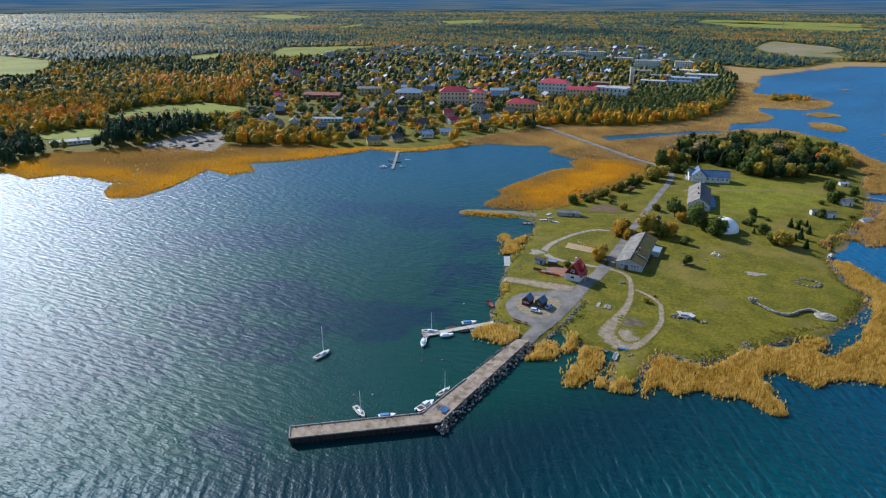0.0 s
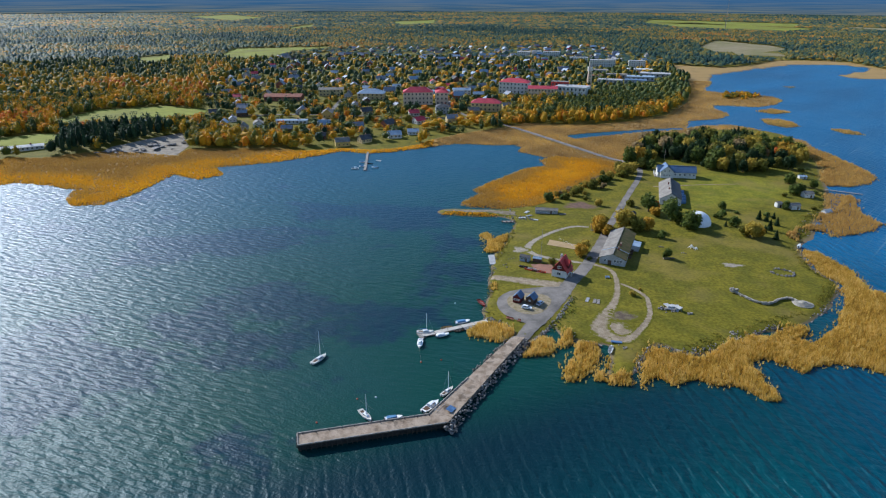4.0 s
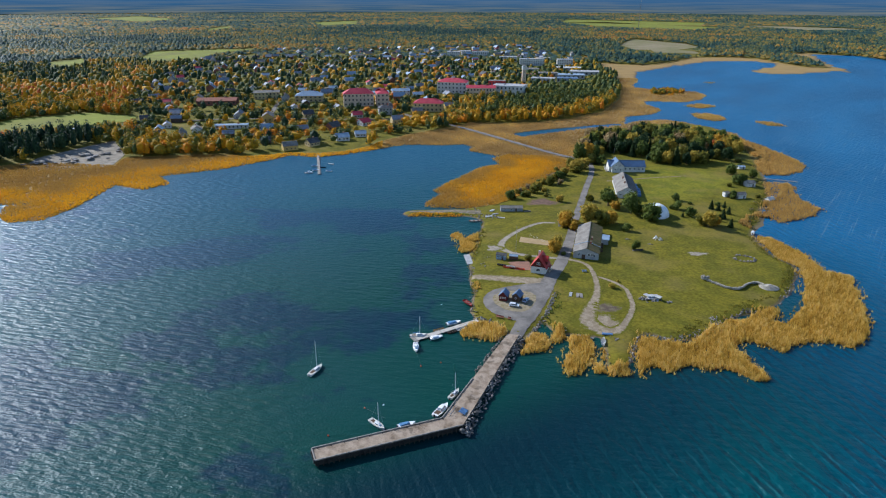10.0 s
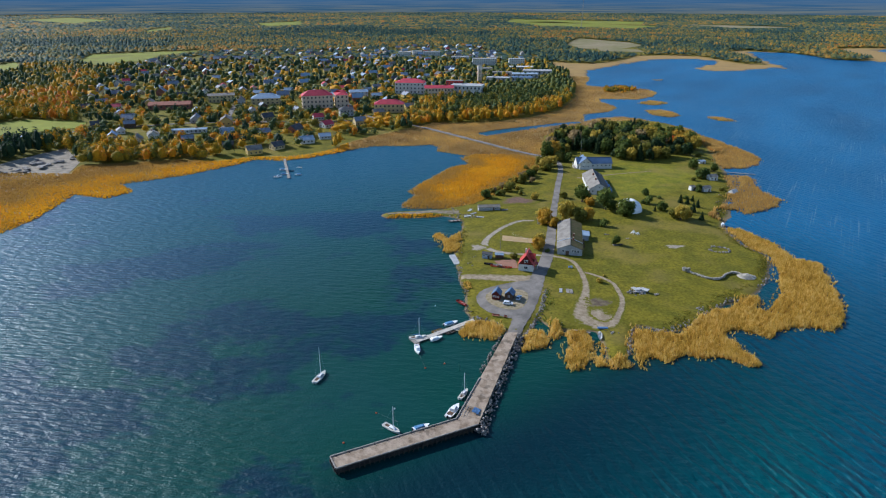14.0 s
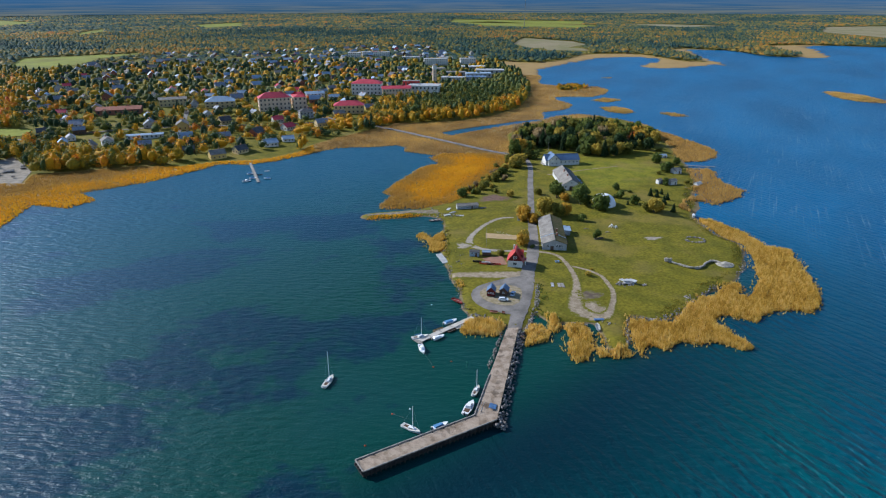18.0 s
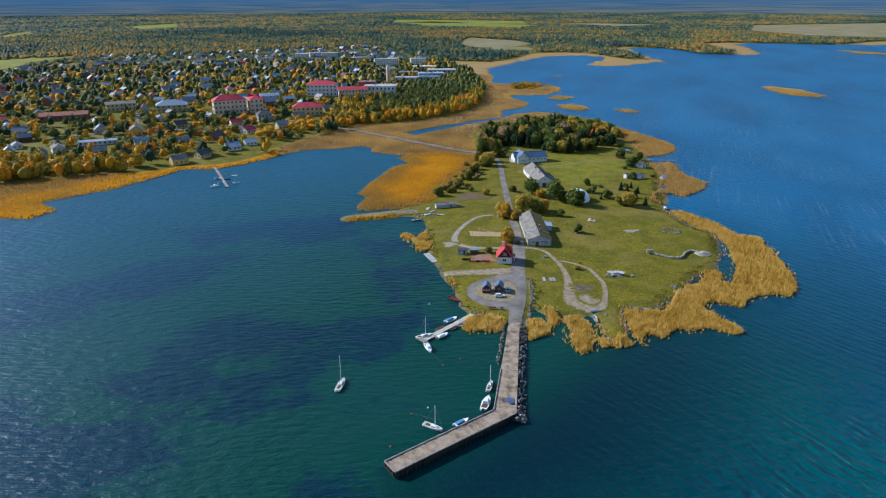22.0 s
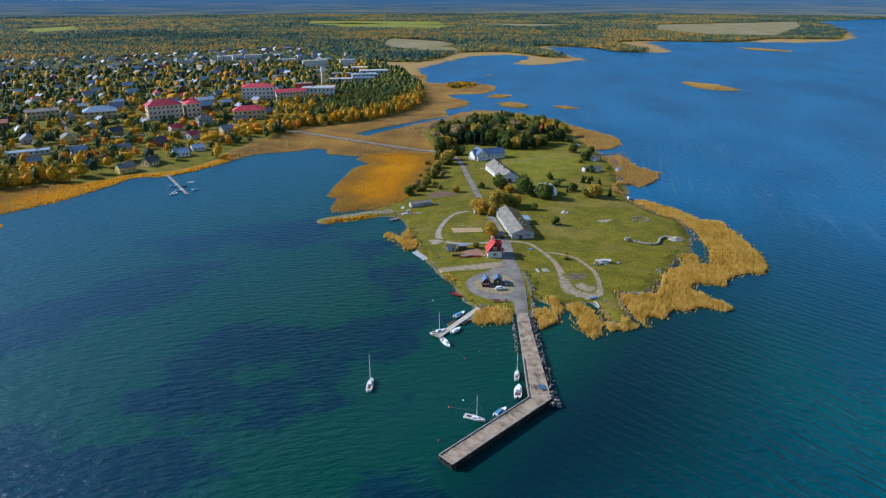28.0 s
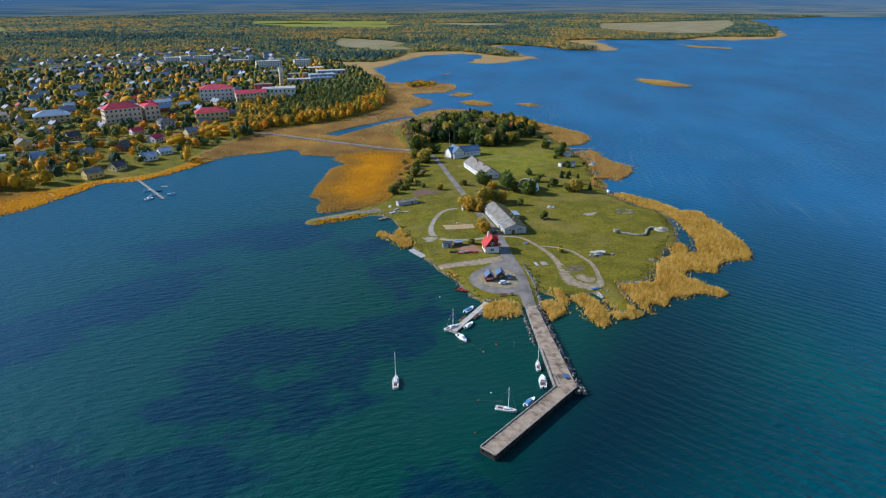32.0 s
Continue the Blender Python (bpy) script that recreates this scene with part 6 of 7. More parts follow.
for a, b in (((-24.9 + 2.4, 2.4), (-29.1, 8.7)), ((-12.8, 41.6), (-11.2, 32.5))):
    ln = thing("mooring_line", pose(0, 0, 0), "thin mooring line to a buoy", "rope")
    part("rope", rod(bmesh.new(), (a[0], a[1], 0.7), (b[0], b[1], 0.2), 0.022, 0.022, 5), GREY_WOOD, ln)

# ramp, docks and shore jetties
ramp = thing("boat_ramp", pose(0, 0, 0), "pale concrete boat ramp at the shore", "ramp")
for i in range(4):
    a, b = lerp2((12.6, 133.8), (13.6, 121.8), i / 4), lerp2((12.6, 133.8), (13.6, 121.8), (i + 1) / 4)
    beam("slab", a, b, 3.0, 0.4, 0.12 + 0.015 * i, PLASTER_G, ramp)
dock = thing("dock", pose(0, 0, 0), "short brown plank dock", "dock")
for i in range(8):
    beam("plank", lerp2((18.0, 184.6), (24.5, 185.2), (i + 0.04) / 8), lerp2((18.0, 184.6), (24.5, 185.2), (i + 0.96) / 8), 2.2, 0.1, 0.55, GREY_WOOD if i % 3 else WOOD_BRN, dock)
for u in (0.1, 0.5, 0.9):
    p = lerp2((18.0, 184.6), (24.5, 185.2), u)
    for k in (-1, 1):
        part("pile", rod(bmesh.new(), (p[0], p[1] + k, -1.5), (p[0], p[1] + k, 0.8), 0.12), WOOD_BRN, dock)


def plank_jetty(a, b, w, n, label, z=0.55):
    top = thing("jetty", pose(0, 0, 0), label, "jetty")
    for i in range(n):
        beam("plank", lerp2(a, b, (i + 0.02) / n), lerp2(a, b, (i + 0.98) / n), w, 0.1, z, GREY_WOOD, top)
    for i in range(0, n + 1, 3):
        p = lerp2(a, b, i / n)
        for k in (-0.4, 0.4):
            part("pile", rod(bmesh.new(), (p[0] + k * w, p[1] + k * w, -1.5), (p[0] + k * w, p[1] + k * w, z + 0.1), 0.11), GREY_WOOD, top)


plank_jetty((234, 268), (253, 258.5), 1.6, 15, "long grey plank jetty by the reeds")
plank_jetty((48.5, 51.5), (54.2, 48.6), 1.0, 5, "short grey plank jetty among reeds", 0.35)
plank_jetty((-90.6, 349), (-81.8, 291), 2.0, 24, "village boat jetty reaching into the bay")
for x, y, tn, lb in ((-86, 303, 10, "white boat at the village jetty"), (-90, 296, 15, "white cabin boat at the village jetty"), (-88.5, 316, 10, "white boat by the village jetty"), (-76, 300, 170, "small boat at the village jetty")):
    motorboat(x, y, tn, 6.0 if "cabin" in lb else 5.0, lb, None if "cabin" in lb else TARP)
for x, y, tn in ((-82, 312, 175), (-77, 322, 175)):
    rowboat(x, y, tn, 4.2, CAR_DARK if tn == 175 and x < -80 else HULL_W, "small rowing boat by the village jetty", 0.02)


# ---- things on the lawns ----
def picnic_table(x, y, turn, m, label):
    top = thing("picnic_table", at(x, y, turn), label, "table", "picnic tables")
    for k in (-0.28, 0, 0.28):
        part("board", box(-1.0, k - 0.13, 0.72, 1.0, k + 0.13, 0.77), m, top)
    for s in (1, -1):
        part("bench", box(-1.0, s * 0.75 - 0.15, 0.42, 1.0, s * 0.75 + 0.15, 0.47), m, top)
        part("trestle", box(s * 0.75 - 0.05, -0.85, 0.0, s * 0.75 + 0.05, 0.85, 0.42), m, top)
        part("upright", box(s * 0.75 - 0.05, -0.3, 0.42, s * 0.75 + 0.05, 0.3, 0.72), m, top)


picnic_table(65.3, 108.0, 0, BLUE_STEEL, "blue painted picnic table on the lawn")
for k, (x, y) in enumerate(((53.4, 84.2), (56.2, 83.2), (57.6, 82.6))):
    g = thing("slab_stack", at(x, y, 72 + 4 * k), "flat pale timber slabs lying on grass", "slabs", "slab stacks")
    for i in range(4):
        part("slab", box(-2.1, -0.62 + 0.32 * i, 0.02 + 0.03 * (i % 2), 2.1, -0.34 + 0.32 * i, 0.26, bevel=0.02), PLASTER_G if k == 0 else GREY_WOOD, g)
for x, y, n, lb in ((20.6, 65.2, 0, "rusty red bench beside the parking"), (24.2, 63.6, 1, "rusty red crate beside the parking")):
    g = thing("red_bench" if n == 0 else "red_crate", at(x, y, -28, 0.08), lb, "bench" if n == 0 else "crate")
    rust = BRICK_R
    for i in range(3):
        part("board", box(-1.6 if n == 0 else -0.6, -0.35 + 0.25 * i, 0.45, 1.6 if n == 0 else 0.6, -0.14 + 0.25 * i, 0.52), rust, g)
    for u in ((-1.4, 0, 1.4) if n == 0 else (-0.55, 0.55)):
        part("support", box(u - 0.06, -0.35, 0, u + 0.06, 0.35, 0.45), rust, g)
    part("backrest", box(-1.6 if n == 0 else -0.6, 0.36, 0.45, 1.6 if n == 0 else 0.6, 0.42, 1.0), rust, g)

# winding stone sculpture: head stone, low walls, mound
snake = thing("stone_sculpture", pose(0, 0, 0), "winding low stone wall with head and mound", "sculpture")
path = curve_pts([(118.2, 96), (119.8, 92.6), (122.5, 88.6), (126.5, 86.6), (130.5, 88), (134.0, 91), (138.6, 92.6), (141.0, 90.5)], False, 9)
PALE_STONE = mat("pale limestone", (0.36, 0.325, 0.265), (0.25, 0.23, 0.195), 1.2, 0.9, 0.03, 0.3, object_tint=0.2, spec=0.2)
PALE_BOULDERS = []
for me in BOULDERS[:4]:
    c = me.copy()
    c.materials.clear()
    c.materials.append(PALE_STONE)
    PALE_BOULDERS.append(c)
for i, p in enumerate(path):
    for k in range(2):
        o = new("stone", rr.choice(PALE_BOULDERS))
        o.parent = snake
        s = 1.25 * rr.uniform(0.8, 1.2)
        o.matrix_basis = pose(p[0] + rr.gauss(0, 0.15), p[1] + rr.gauss(0, 0.15), gz(*p) + 0.3 + 0.45 * k, 0, 0, rr.uniform(0, 360)) @ Matrix.Diagonal((s, s, s * 0.9, 1))
for i in range(14):
    a = rr.uniform(0, math.tau)
    o = new("stone", rr.choice(PALE_BOULDERS))
    o.parent = snake
    s = rr.uniform(1.4, 2.3)
    o.matrix_basis = pose(117.4 + math.cos(a) * 1.3, 97.0 + math.sin(a) * 1.1, gz(117, 97) + rr.uniform(0.3, 1.9), 0, 0, rr.uniform(0, 360)) @ Matrix.Diagonal((s, s, s, 1))
for ring in range(5):
    r = 3.4 - ring * 0.62
    bm = bmesh.new()
    bmesh.ops.create_cone(bm, segments=22, radius1=r, radius2=r - 0.18, depth=0.36, cap_ends=True)
    for v in bm.verts:
        v.co.x *= 1.25 + 0.06 * math.sin(ring + v.co.y)
    part("terrace_ring", bm, PALE_STONE, snake, "stepped stone ring").matrix_basis = pose(142.6, 88.4, gz(142, 88) + 0.15 + ring * 0.3, 0, 0, -18)
# broken slabs on the rubble pile
pile = thing("slab_pile", pose(86.5, 78.6, gz(86.5, 78.6)), "pale broken slabs stacked among boulders", "slabs")
for i in range(9):
    o = part("slab", box(-1.7, -0.9, 0, 1.7, 0.9, 0.3, bevel=0.03), PLASTER_G, pile)
    o.matrix_basis = pose(rr.uniform(-2.4, 3.0), rr.uniform(-1.3, 1.3), 0.1 + 0.28 * (i % 5), rr.uniform(-12, 12), rr.uniform(-14, 14), rr.uniform(0, 180))
# white lattice play frame
for x, y, s in ((113.5, 148.3, 1.0), (115.4, 147.0, 0.7)):
    g = thing("lattice_frame", at(x, y, 25), "white knee-high lattice frame on the lawn", "frame", "white lawn frames")
    for i in range(5):
        a = i * math.tau / 5
        part("strut", rod(bmesh.new(), (1.6 * s * math.cos(a), 1.6 * s * math.sin(a), 0), (0.3 * math.cos(a + 1.6), 0.3 * math.sin(a + 1.6), 1.9 * s), 0.12), WHITE, g)
        part("crossbar", rod(bmesh.new(), (1.1 * s * math.cos(a), 1.1 * s * math.sin(a), 0.9 * s), (1.1 * s * math.cos(a + 1.26), 1.1 * s * math.sin(a + 1.26), 0.9 * s), 0.12), WHITE, g)
rocks("stones", "few pale stones on the lawn", [(97.5, 148.8), (100.2, 149.4)], 1.5, 0.3, 4)
rocks("stones", "dark stones beside the planter boat", [(107, 142), (108, 141.5)], 1.2, 0.5, 4)
rocks("rubble_pile", "pale rubble and planks on the spit root", [(26, 188), (31, 190), (35, 188), (30, 193)], 1.1, 1.6, 34)


def pole(x, y, h, label, r=0.09):
    top = thing("pole", at(x, y), label, "pole", "poles")
    part("shaft", rod(bmesh.new(), (0, 0, 0), (0, 0, h), r, r * 0.55, 8), GREY_WOOD, top)
    part("finial", rod(bmesh.new(), (0, 0, h), (0, 0, h + 0.25), r * 1.2, r * 0.4, 8), STEEL, top)


pole(37.2, 133.5, 13, "tall slim wooden pole on the lawn")
pole(135.3, 300.5, 17, "tall flagpole beside the blue-roofed building", 0.12)
for x, y in ((47.5, 152.0), (53.5, 142.8)):
    pole(x, y, 2.6, "volleyball net post at the sand court", 0.07)
net = thing("volleyball_net", pose(50.5, 147.4, gz(50.5, 147.4), 0, 0, -57), "thin volleyball net over the sand court", "net")
for k in range(5):
    part("cord", rod(bmesh.new(), (-5.3, 0, 1.5 + 0.22 * k), (5.3, 0, 1.5 + 0.22 * k), 0.008, 0.008, 4), WHITE, net)


# ---- island trees ----
BARK = mat("bark", (0.10, 0.075, 0.05), (0.06, 0.045, 0.03), 0.6, 0.95, 0.01, 0.15)


def leaf_mat(name, a, b):
    m = foliage(name, [(0.0, tuple(c * 0.55 for c in a)), (0.5, a), (1.0, b)])
    return m


LEAF = {"green": leaf_mat("green leaves", (0.098, 0.132, 0.025), (0.215, 0.235, 0.042)), "dark": leaf_mat("dark needles", (0.03, 0.058, 0.02), (0.065, 0.095, 0.028)), "olive": leaf_mat("olive leaves", (0.17, 0.165, 0.026), (0.37, 0.29, 0.045)),
    "yellow": leaf_mat("yellow leaves", (0.40, 0.29, 0.04), (0.55, 0.42, 0.07)), "orange": leaf_mat("orange leaves", (0.50, 0.285, 0.028), (0.64, 0.42, 0.055)), "rust": leaf_mat("rust-red leaves", (0.445, 0.121, 0.030), (0.647, 0.224, 0.040)), "brown": leaf_mat("dull brown leaves", (0.315, 0.225, 0.105), (0.474, 0.343, 0.157))}
TREE_BASE = {}


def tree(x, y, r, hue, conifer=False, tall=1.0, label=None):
    """A tree of crown radius r: tapered trunk with limbs, and a crown of leaf tufts round several lobes."""
    key = (hue, conifer, rr.randrange(3))
    if key not in TREE_BASE:
        g = np.random.default_rng(len(TREE_BASE) + 50)
        n = 760
        if conifer:
            h = g.random(n) ** 1.25
            tier = 0.75 + 0.25 * np.abs(np.sin(h * 19))
            rad = (1 - h) * tier * (0.8 + 0.2 * g.random(n))
            q = g.random(n) * math.tau
            c = np.stack([np.cos(q) * rad, np.sin(q) * rad, 0.2 + h * 2.5 - rad * 0.15], 1)
            lobes = np.array([[0, 0, 0.25], [0, 0, 0.8], [0, 0, 1.4]])
            lr = np.array([[0.74, 0.74, 0.9], [0.56, 0.56, 0.9], [0.34, 0.34, 0.95]])
        else:
            k0 = g.random() * 6
            ring = np.arange(8)
            lobes = np.concatenate([[[0, 0, 0.95]], np.stack([(0.42 + 0.16 * g.random(8)) * np.cos(ring * 0.83 + k0), (0.42 + 0.16 * g.random(8)) * np.sin(ring * 0.83 + k0), 0.42 + 0.75 * g.random(8)], 1)])
            lr1 = np.concatenate([[0.6], 0.34 + 0.2 * g.random(8)])
            lr = np.stack([lr1, lr1, lr1 * 0.95], 1)
            k = g.integers(0, 9, n)
            d = g.normal(size=(n, 3))
            d /= np.linalg.norm(d, axis=1)[:, None]
            c = lobes[k] + d * lr[k] * (0.84 + 0.36 * g.random(n))[:, None]
        s = (0.135 if not conifer else 0.13) * (0.6 + 0.7 * g.random((n, 1, 1)))
        T = c[:, None] + g.normal(size=(n, 4, 3)) * s * 0.45 + np.array([[-1, -1, 0], [1, -1, 0.2], [1, 1, 0], [-1, 1, -0.2]])[None] * s * 0.42
        bs = bmesh.new()
        bmesh.ops.create_icosphere(bs, subdivisions=2, radius=1.0)
        bs.verts.ensure_lookup_table()
        S0, SF = np.array([v.co for v in bs.verts]), np.array([[v.index for v in f.verts] for f in bs.faces])
        bs.free()
        LV = lobes[:, None] + S0[None] * lr[:, None] * (0.8 + 0.4 * (g.random((len(lobes), len(S0), 1)) - 0.5))
        LF = (SF[None] + (np.arange(len(lobes)) * len(S0))[:, None, None]).reshape(-1, 3)
        tri = np.concatenate([[[0, 1, 2]], [[0, 2, 3]]])
        TF = (tri[None] + (np.arange(n) * 4)[:, None, None]).reshape(-1, 3) + LV.shape[0] * LV.shape[1]
        tint = np.concatenate([np.repeat(0.35 + 0.3 * g.random(len(lobes)), len(S0)), np.repeat(0.55 + 0.6 * (g.random(n) - 0.5), 4)])
        me = mesh_from("crown", np.concatenate([LV.reshape(-1, 3), T.reshape(-1, 3)]), np.concatenate([LF, TF]), LEAF[hue], np.clip(tint, 0, 1))
        bm = bmesh.new()
        rod(bm, (0, 0, -0.1), (0.03, 0.02, 0.8), 0.1, 0.06, 7)
        if conifer:
            rod(bm, (0.03, 0.02, 0.8), (0, 0, 2.6), 0.06, 0.01, 6)
        else:
            for i in range(5):
                a = i * 1.27
                rod(bm, (0.03, 0.02, 0.25 + 0.08 * i), (0.45 * math.cos(a), 0.45 * math.sin(a), 0.75 + 0.07 * i), 0.045, 0.015, 5)
        tm = bpy.data.meshes.new("trunk")
        bm.to_mesh(tm)
        bm.free()
        tm.materials.append(BARK)
        TREE_BASE[key] = (me, tm)
    me, tm = TREE_BASE[key]
    words = {"green": "green", "dark": "dark green", "olive": "yellow-green", "yellow": "golden yellow", "orange": "orange autumn", "rust": "rust-red autumn", "brown": "brownish autumn"}[hue]
    top = thing("conifer" if conifer else "tree", at(x, y, rr.uniform(0, 360), -0.1) @ Matrix.Diagonal((r, r, r * tall, 1)), label or (f"dark green conifer with tiered branches" if conifer else f"{words} leafy tree standing on grass"), "tree", "island trees")
    for nm, d in (("trunk", tm), ("crown", me)):
        o = new(nm, d)
        o.parent = top
    return top


ISLAND_TREES = [(121.5, 179, 5.6, "green"), (114, 191, 6.2, "green"), (105, 207, 5.6, "green"), (85, 176, 5.2, "yellow"), (91, 172, 4.6, "olive"), (97, 175, 4.0, "orange"), (102, 162, 2.6, "green"), (150, 216, 2.6, "green"), (144, 198, 2.9, "green"),
    (147, 185, 3.4, "green"), (150, 167, 4.2, "yellow"), (154, 169, 3.4, "orange"), (147, 170, 3.2, "olive"), (206, 251, 3.6, "green"), (211, 253, 3.4, "green"), (226, 268, 3.0, "green"), (214, 276, 4.0, "green"), (198, 245, 1.8, "olive"),
    (70, 170, 4.2, "orange"), (72, 178, 4.4, "yellow"), (74, 165, 3.4, "orange"), (57, 133, 3.4, "orange"), (58.5, 139, 3.0, "yellow"), (41.5, 122.5, 2.0, "olive"), (73, 90, 1.5, "yellow"), (77.5, 96, 0.8, "yellow")]
ISLAND_TREES += [(52, 224, 3.2, "green"), (58, 231, 3.0, "olive"), (64, 238, 3.4, "olive"), (68, 246, 3.2, "yellow"), (74, 252, 3.0, "olive"), (80, 258, 3.6, "olive"), (87, 268, 3.6, "green"), (95, 281, 4.4, "yellow"),
    (102, 291, 4.6, "yellow"), (108, 289, 4.6, "olive"), (112, 298, 4.6, "yellow"), (122, 312, 4.4, "olive"), (128, 309, 3.6, "green"), (88, 252, 2.6, "brown"), (72, 229, 2.2, "olive"), (77, 216, 2.4, "yellow"), (98, 134, 2.4, "green"), (110, 213, 2.6, "rust"), (96, 217, 2.6, "olive"), (107, 199, 3.0, "orange"), (100, 302, 4.0, "olive"), (190, 222, 2.6, "green"), (188, 219, 2.0, "green"), (141, 199, 1.6, "green"), (60, 128, 1.4, "green")]
for x, y, r, hue in ISLAND_TREES:
    row = y > 222 and x < 112
    tree(x + (rr.gauss(0, 2.2) if row else 0), y + (rr.gauss(0, 2.2) if row else 0), r * (rr.uniform(0.7, 1.15) if row else 1), hue, tall=rr.uniform(1.1, 1.4) if r > 2 else 1.0)
for i in range(26):
    t = rr.random()
    tree(50 + 52 * t + rr.gauss(2, 4), 226 + 66 * t + rr.gauss(0, 4), rr.uniform(1.2, 2.6), rr.choice(["green", "olive", "green", "brown", "yellow"]), tall=rr.uniform(0.9, 1.3), label="shaggy bush between marsh and lawn")
for x, y, r in ((165, 198, 2.0), (168, 195, 1.8), (164, 180, 2.2), (162, 166, 1.9), (171, 188, 1.8), (142, 184, 1.2), (160, 176, 1.6), (174, 200, 1.5)):
    tree(x, y, r, "dark", True)
# low bushes
for x, y, r, hue in ((206, 222, 2.0, "olive"), (222, 256, 2.0, "green"), (216, 282, 2.6, "orange"), (232, 300, 2.2, "green"), (237, 312, 2.6, "olive"), (172, 205, 2.0, "green"), (156, 208, 1.6, "green")):
    tree(x, y, r, hue, tall=0.7, label="low spreading bush near the shore")

# grove behind the blue-roofed building
lo, hi = np.min(GROVE, 0), np.max(GROVE, 0)
pts, tries = [], 0
gr = np.random.default_rng(8)
while len(pts) < 165 and tries < 9000:
    tries += 1
    p = lo + gr.random(2) * (hi - lo)
    if inside(GROVE, p[None])[0] and all((p[0] - q[0]) ** 2 + (p[1] - q[1]) ** 2 > 27 for q in pts):
        pts.append(tuple(p))
for x, y in pts:
    east = (x - lo[0]) / (hi[0] - lo[0])
    k = gr.random()
    hue = ("orange" if k < 0.3 else "yellow" if k < 0.6 else "rust" if k < 0.66 else "green") if east > 0.8 else ("dark" if k < 0.45 else "green" if k < 0.66 else "olive" if k < 0.82 else "brown" if k < 0.89 else "yellow" if k < 0.96 else "orange")
    con = hue == "dark" and gr.random() < 0.3
    tree(x, y, (3.4 if con else 4.5) * gr.uniform(0.75, 1.3), hue, con, gr.uniform(1.1, 1.4) if con else gr.uniform(1.2, 1.75), None)


# weeds along the boulder bank, the shore and the lawn edges
reed_bed([(48, 88), (44.5, 79), (41, 70), (36, 61.5), (31.5, 53), (33.5, 52), (39, 60.5), (44, 69), (47.5, 78), (50, 87)], 0.5, 0.8, LEAF["green"], "green weeds growing between boulders", blades=6, spread=0.6)
for P in ([(10.8, 68), (12.6, 68), (13.8, 92), (14.4, 120), (12.8, 120), (11.8, 92)], [(14.5, 126), (16.5, 126), (24.5, 160), (27, 186), (24.5, 186), (19, 154)], [(74, 51), (84, 47.5), (97, 53), (118, 67), (140, 79), (138, 82), (116, 70), (95, 56), (84, 50.5), (75, 54)],
          [(140, 78), (155, 92), (165, 106), (167, 116), (164, 125), (166, 140), (168, 154), (164, 154), (161, 128), (163, 112), (152, 95)], [(176, 168), (187, 182), (196, 202), (210, 218), (222, 240), (218, 240), (205, 220), (192, 206), (182, 186), (172, 170)]):
    reed_bed(P, 0.9, 0.6, LEAF["olive"], "rough grass and weeds along the shore", blades=5, spread=0.5)
reed_bed([(13, 92), (15, 92), (16, 97), (15, 101), (12.6, 100)], 2.0, 1.0, REED, "small brown reed patch by the path", blades=5, spread=0.5)
reed_bed([(228, 232), (245, 250), (240, 262), (228, 256), (214, 226), (205, 210), (212, 206)], 1.0, 1.4, REED_PALE, "sparse reeds at the eastern shore", blades=5, spread=0.7)


def timber_stack(x, y, turn, n, m, label):
    top = thing("timber_stack", at(x, y, turn), label, "timber", "timber stacks")
    for i in range(n):
        part("plank", box(-2.0, -0.8 + 0.42 * (i % 4), 0.02 + 0.2 * (i // 4), 2.0, -0.44 + 0.42 * (i % 4), 0.2 + 0.2 * (i // 4), bevel=0.02), m, top)


for x, y, tn, n, m, lb in ((30, 190, 10, 8, PLASTER_W, "pale planks stacked near the spit"), (34, 194, 30, 6, PLASTER_G, "grey planks stacked near the spit"), (37, 187, -20, 6, PLASTER_W, "pale boards lying on the grass"), (53.5, 197, 15, 7, GREY_WOOD, "weathered boards beside the long shed"), (33, 200, 60, 8, PLASTER_W, "white boards by the long shed"), (59.8, 50.6, -10, 5, BLUE_STEEL, "blue boards at the boat landing")):
    timber_stack(x, y, tn, n, m, lb)
rocks("stones", "dark stones by the boat landing", [(61, 47.5), (63, 46)], 0.9, 0.5, 7)
rocks("stones", "small stones along the lawn shore", [(17, 115), (20, 118), (18, 124), (24, 130)], 0.7, 1.2, 12)
motorboat(170.5, 158, 60, 5.0, "white boat drawn up on the eastern shore", HULL_W, 0.6)
# ---- mainland town ----


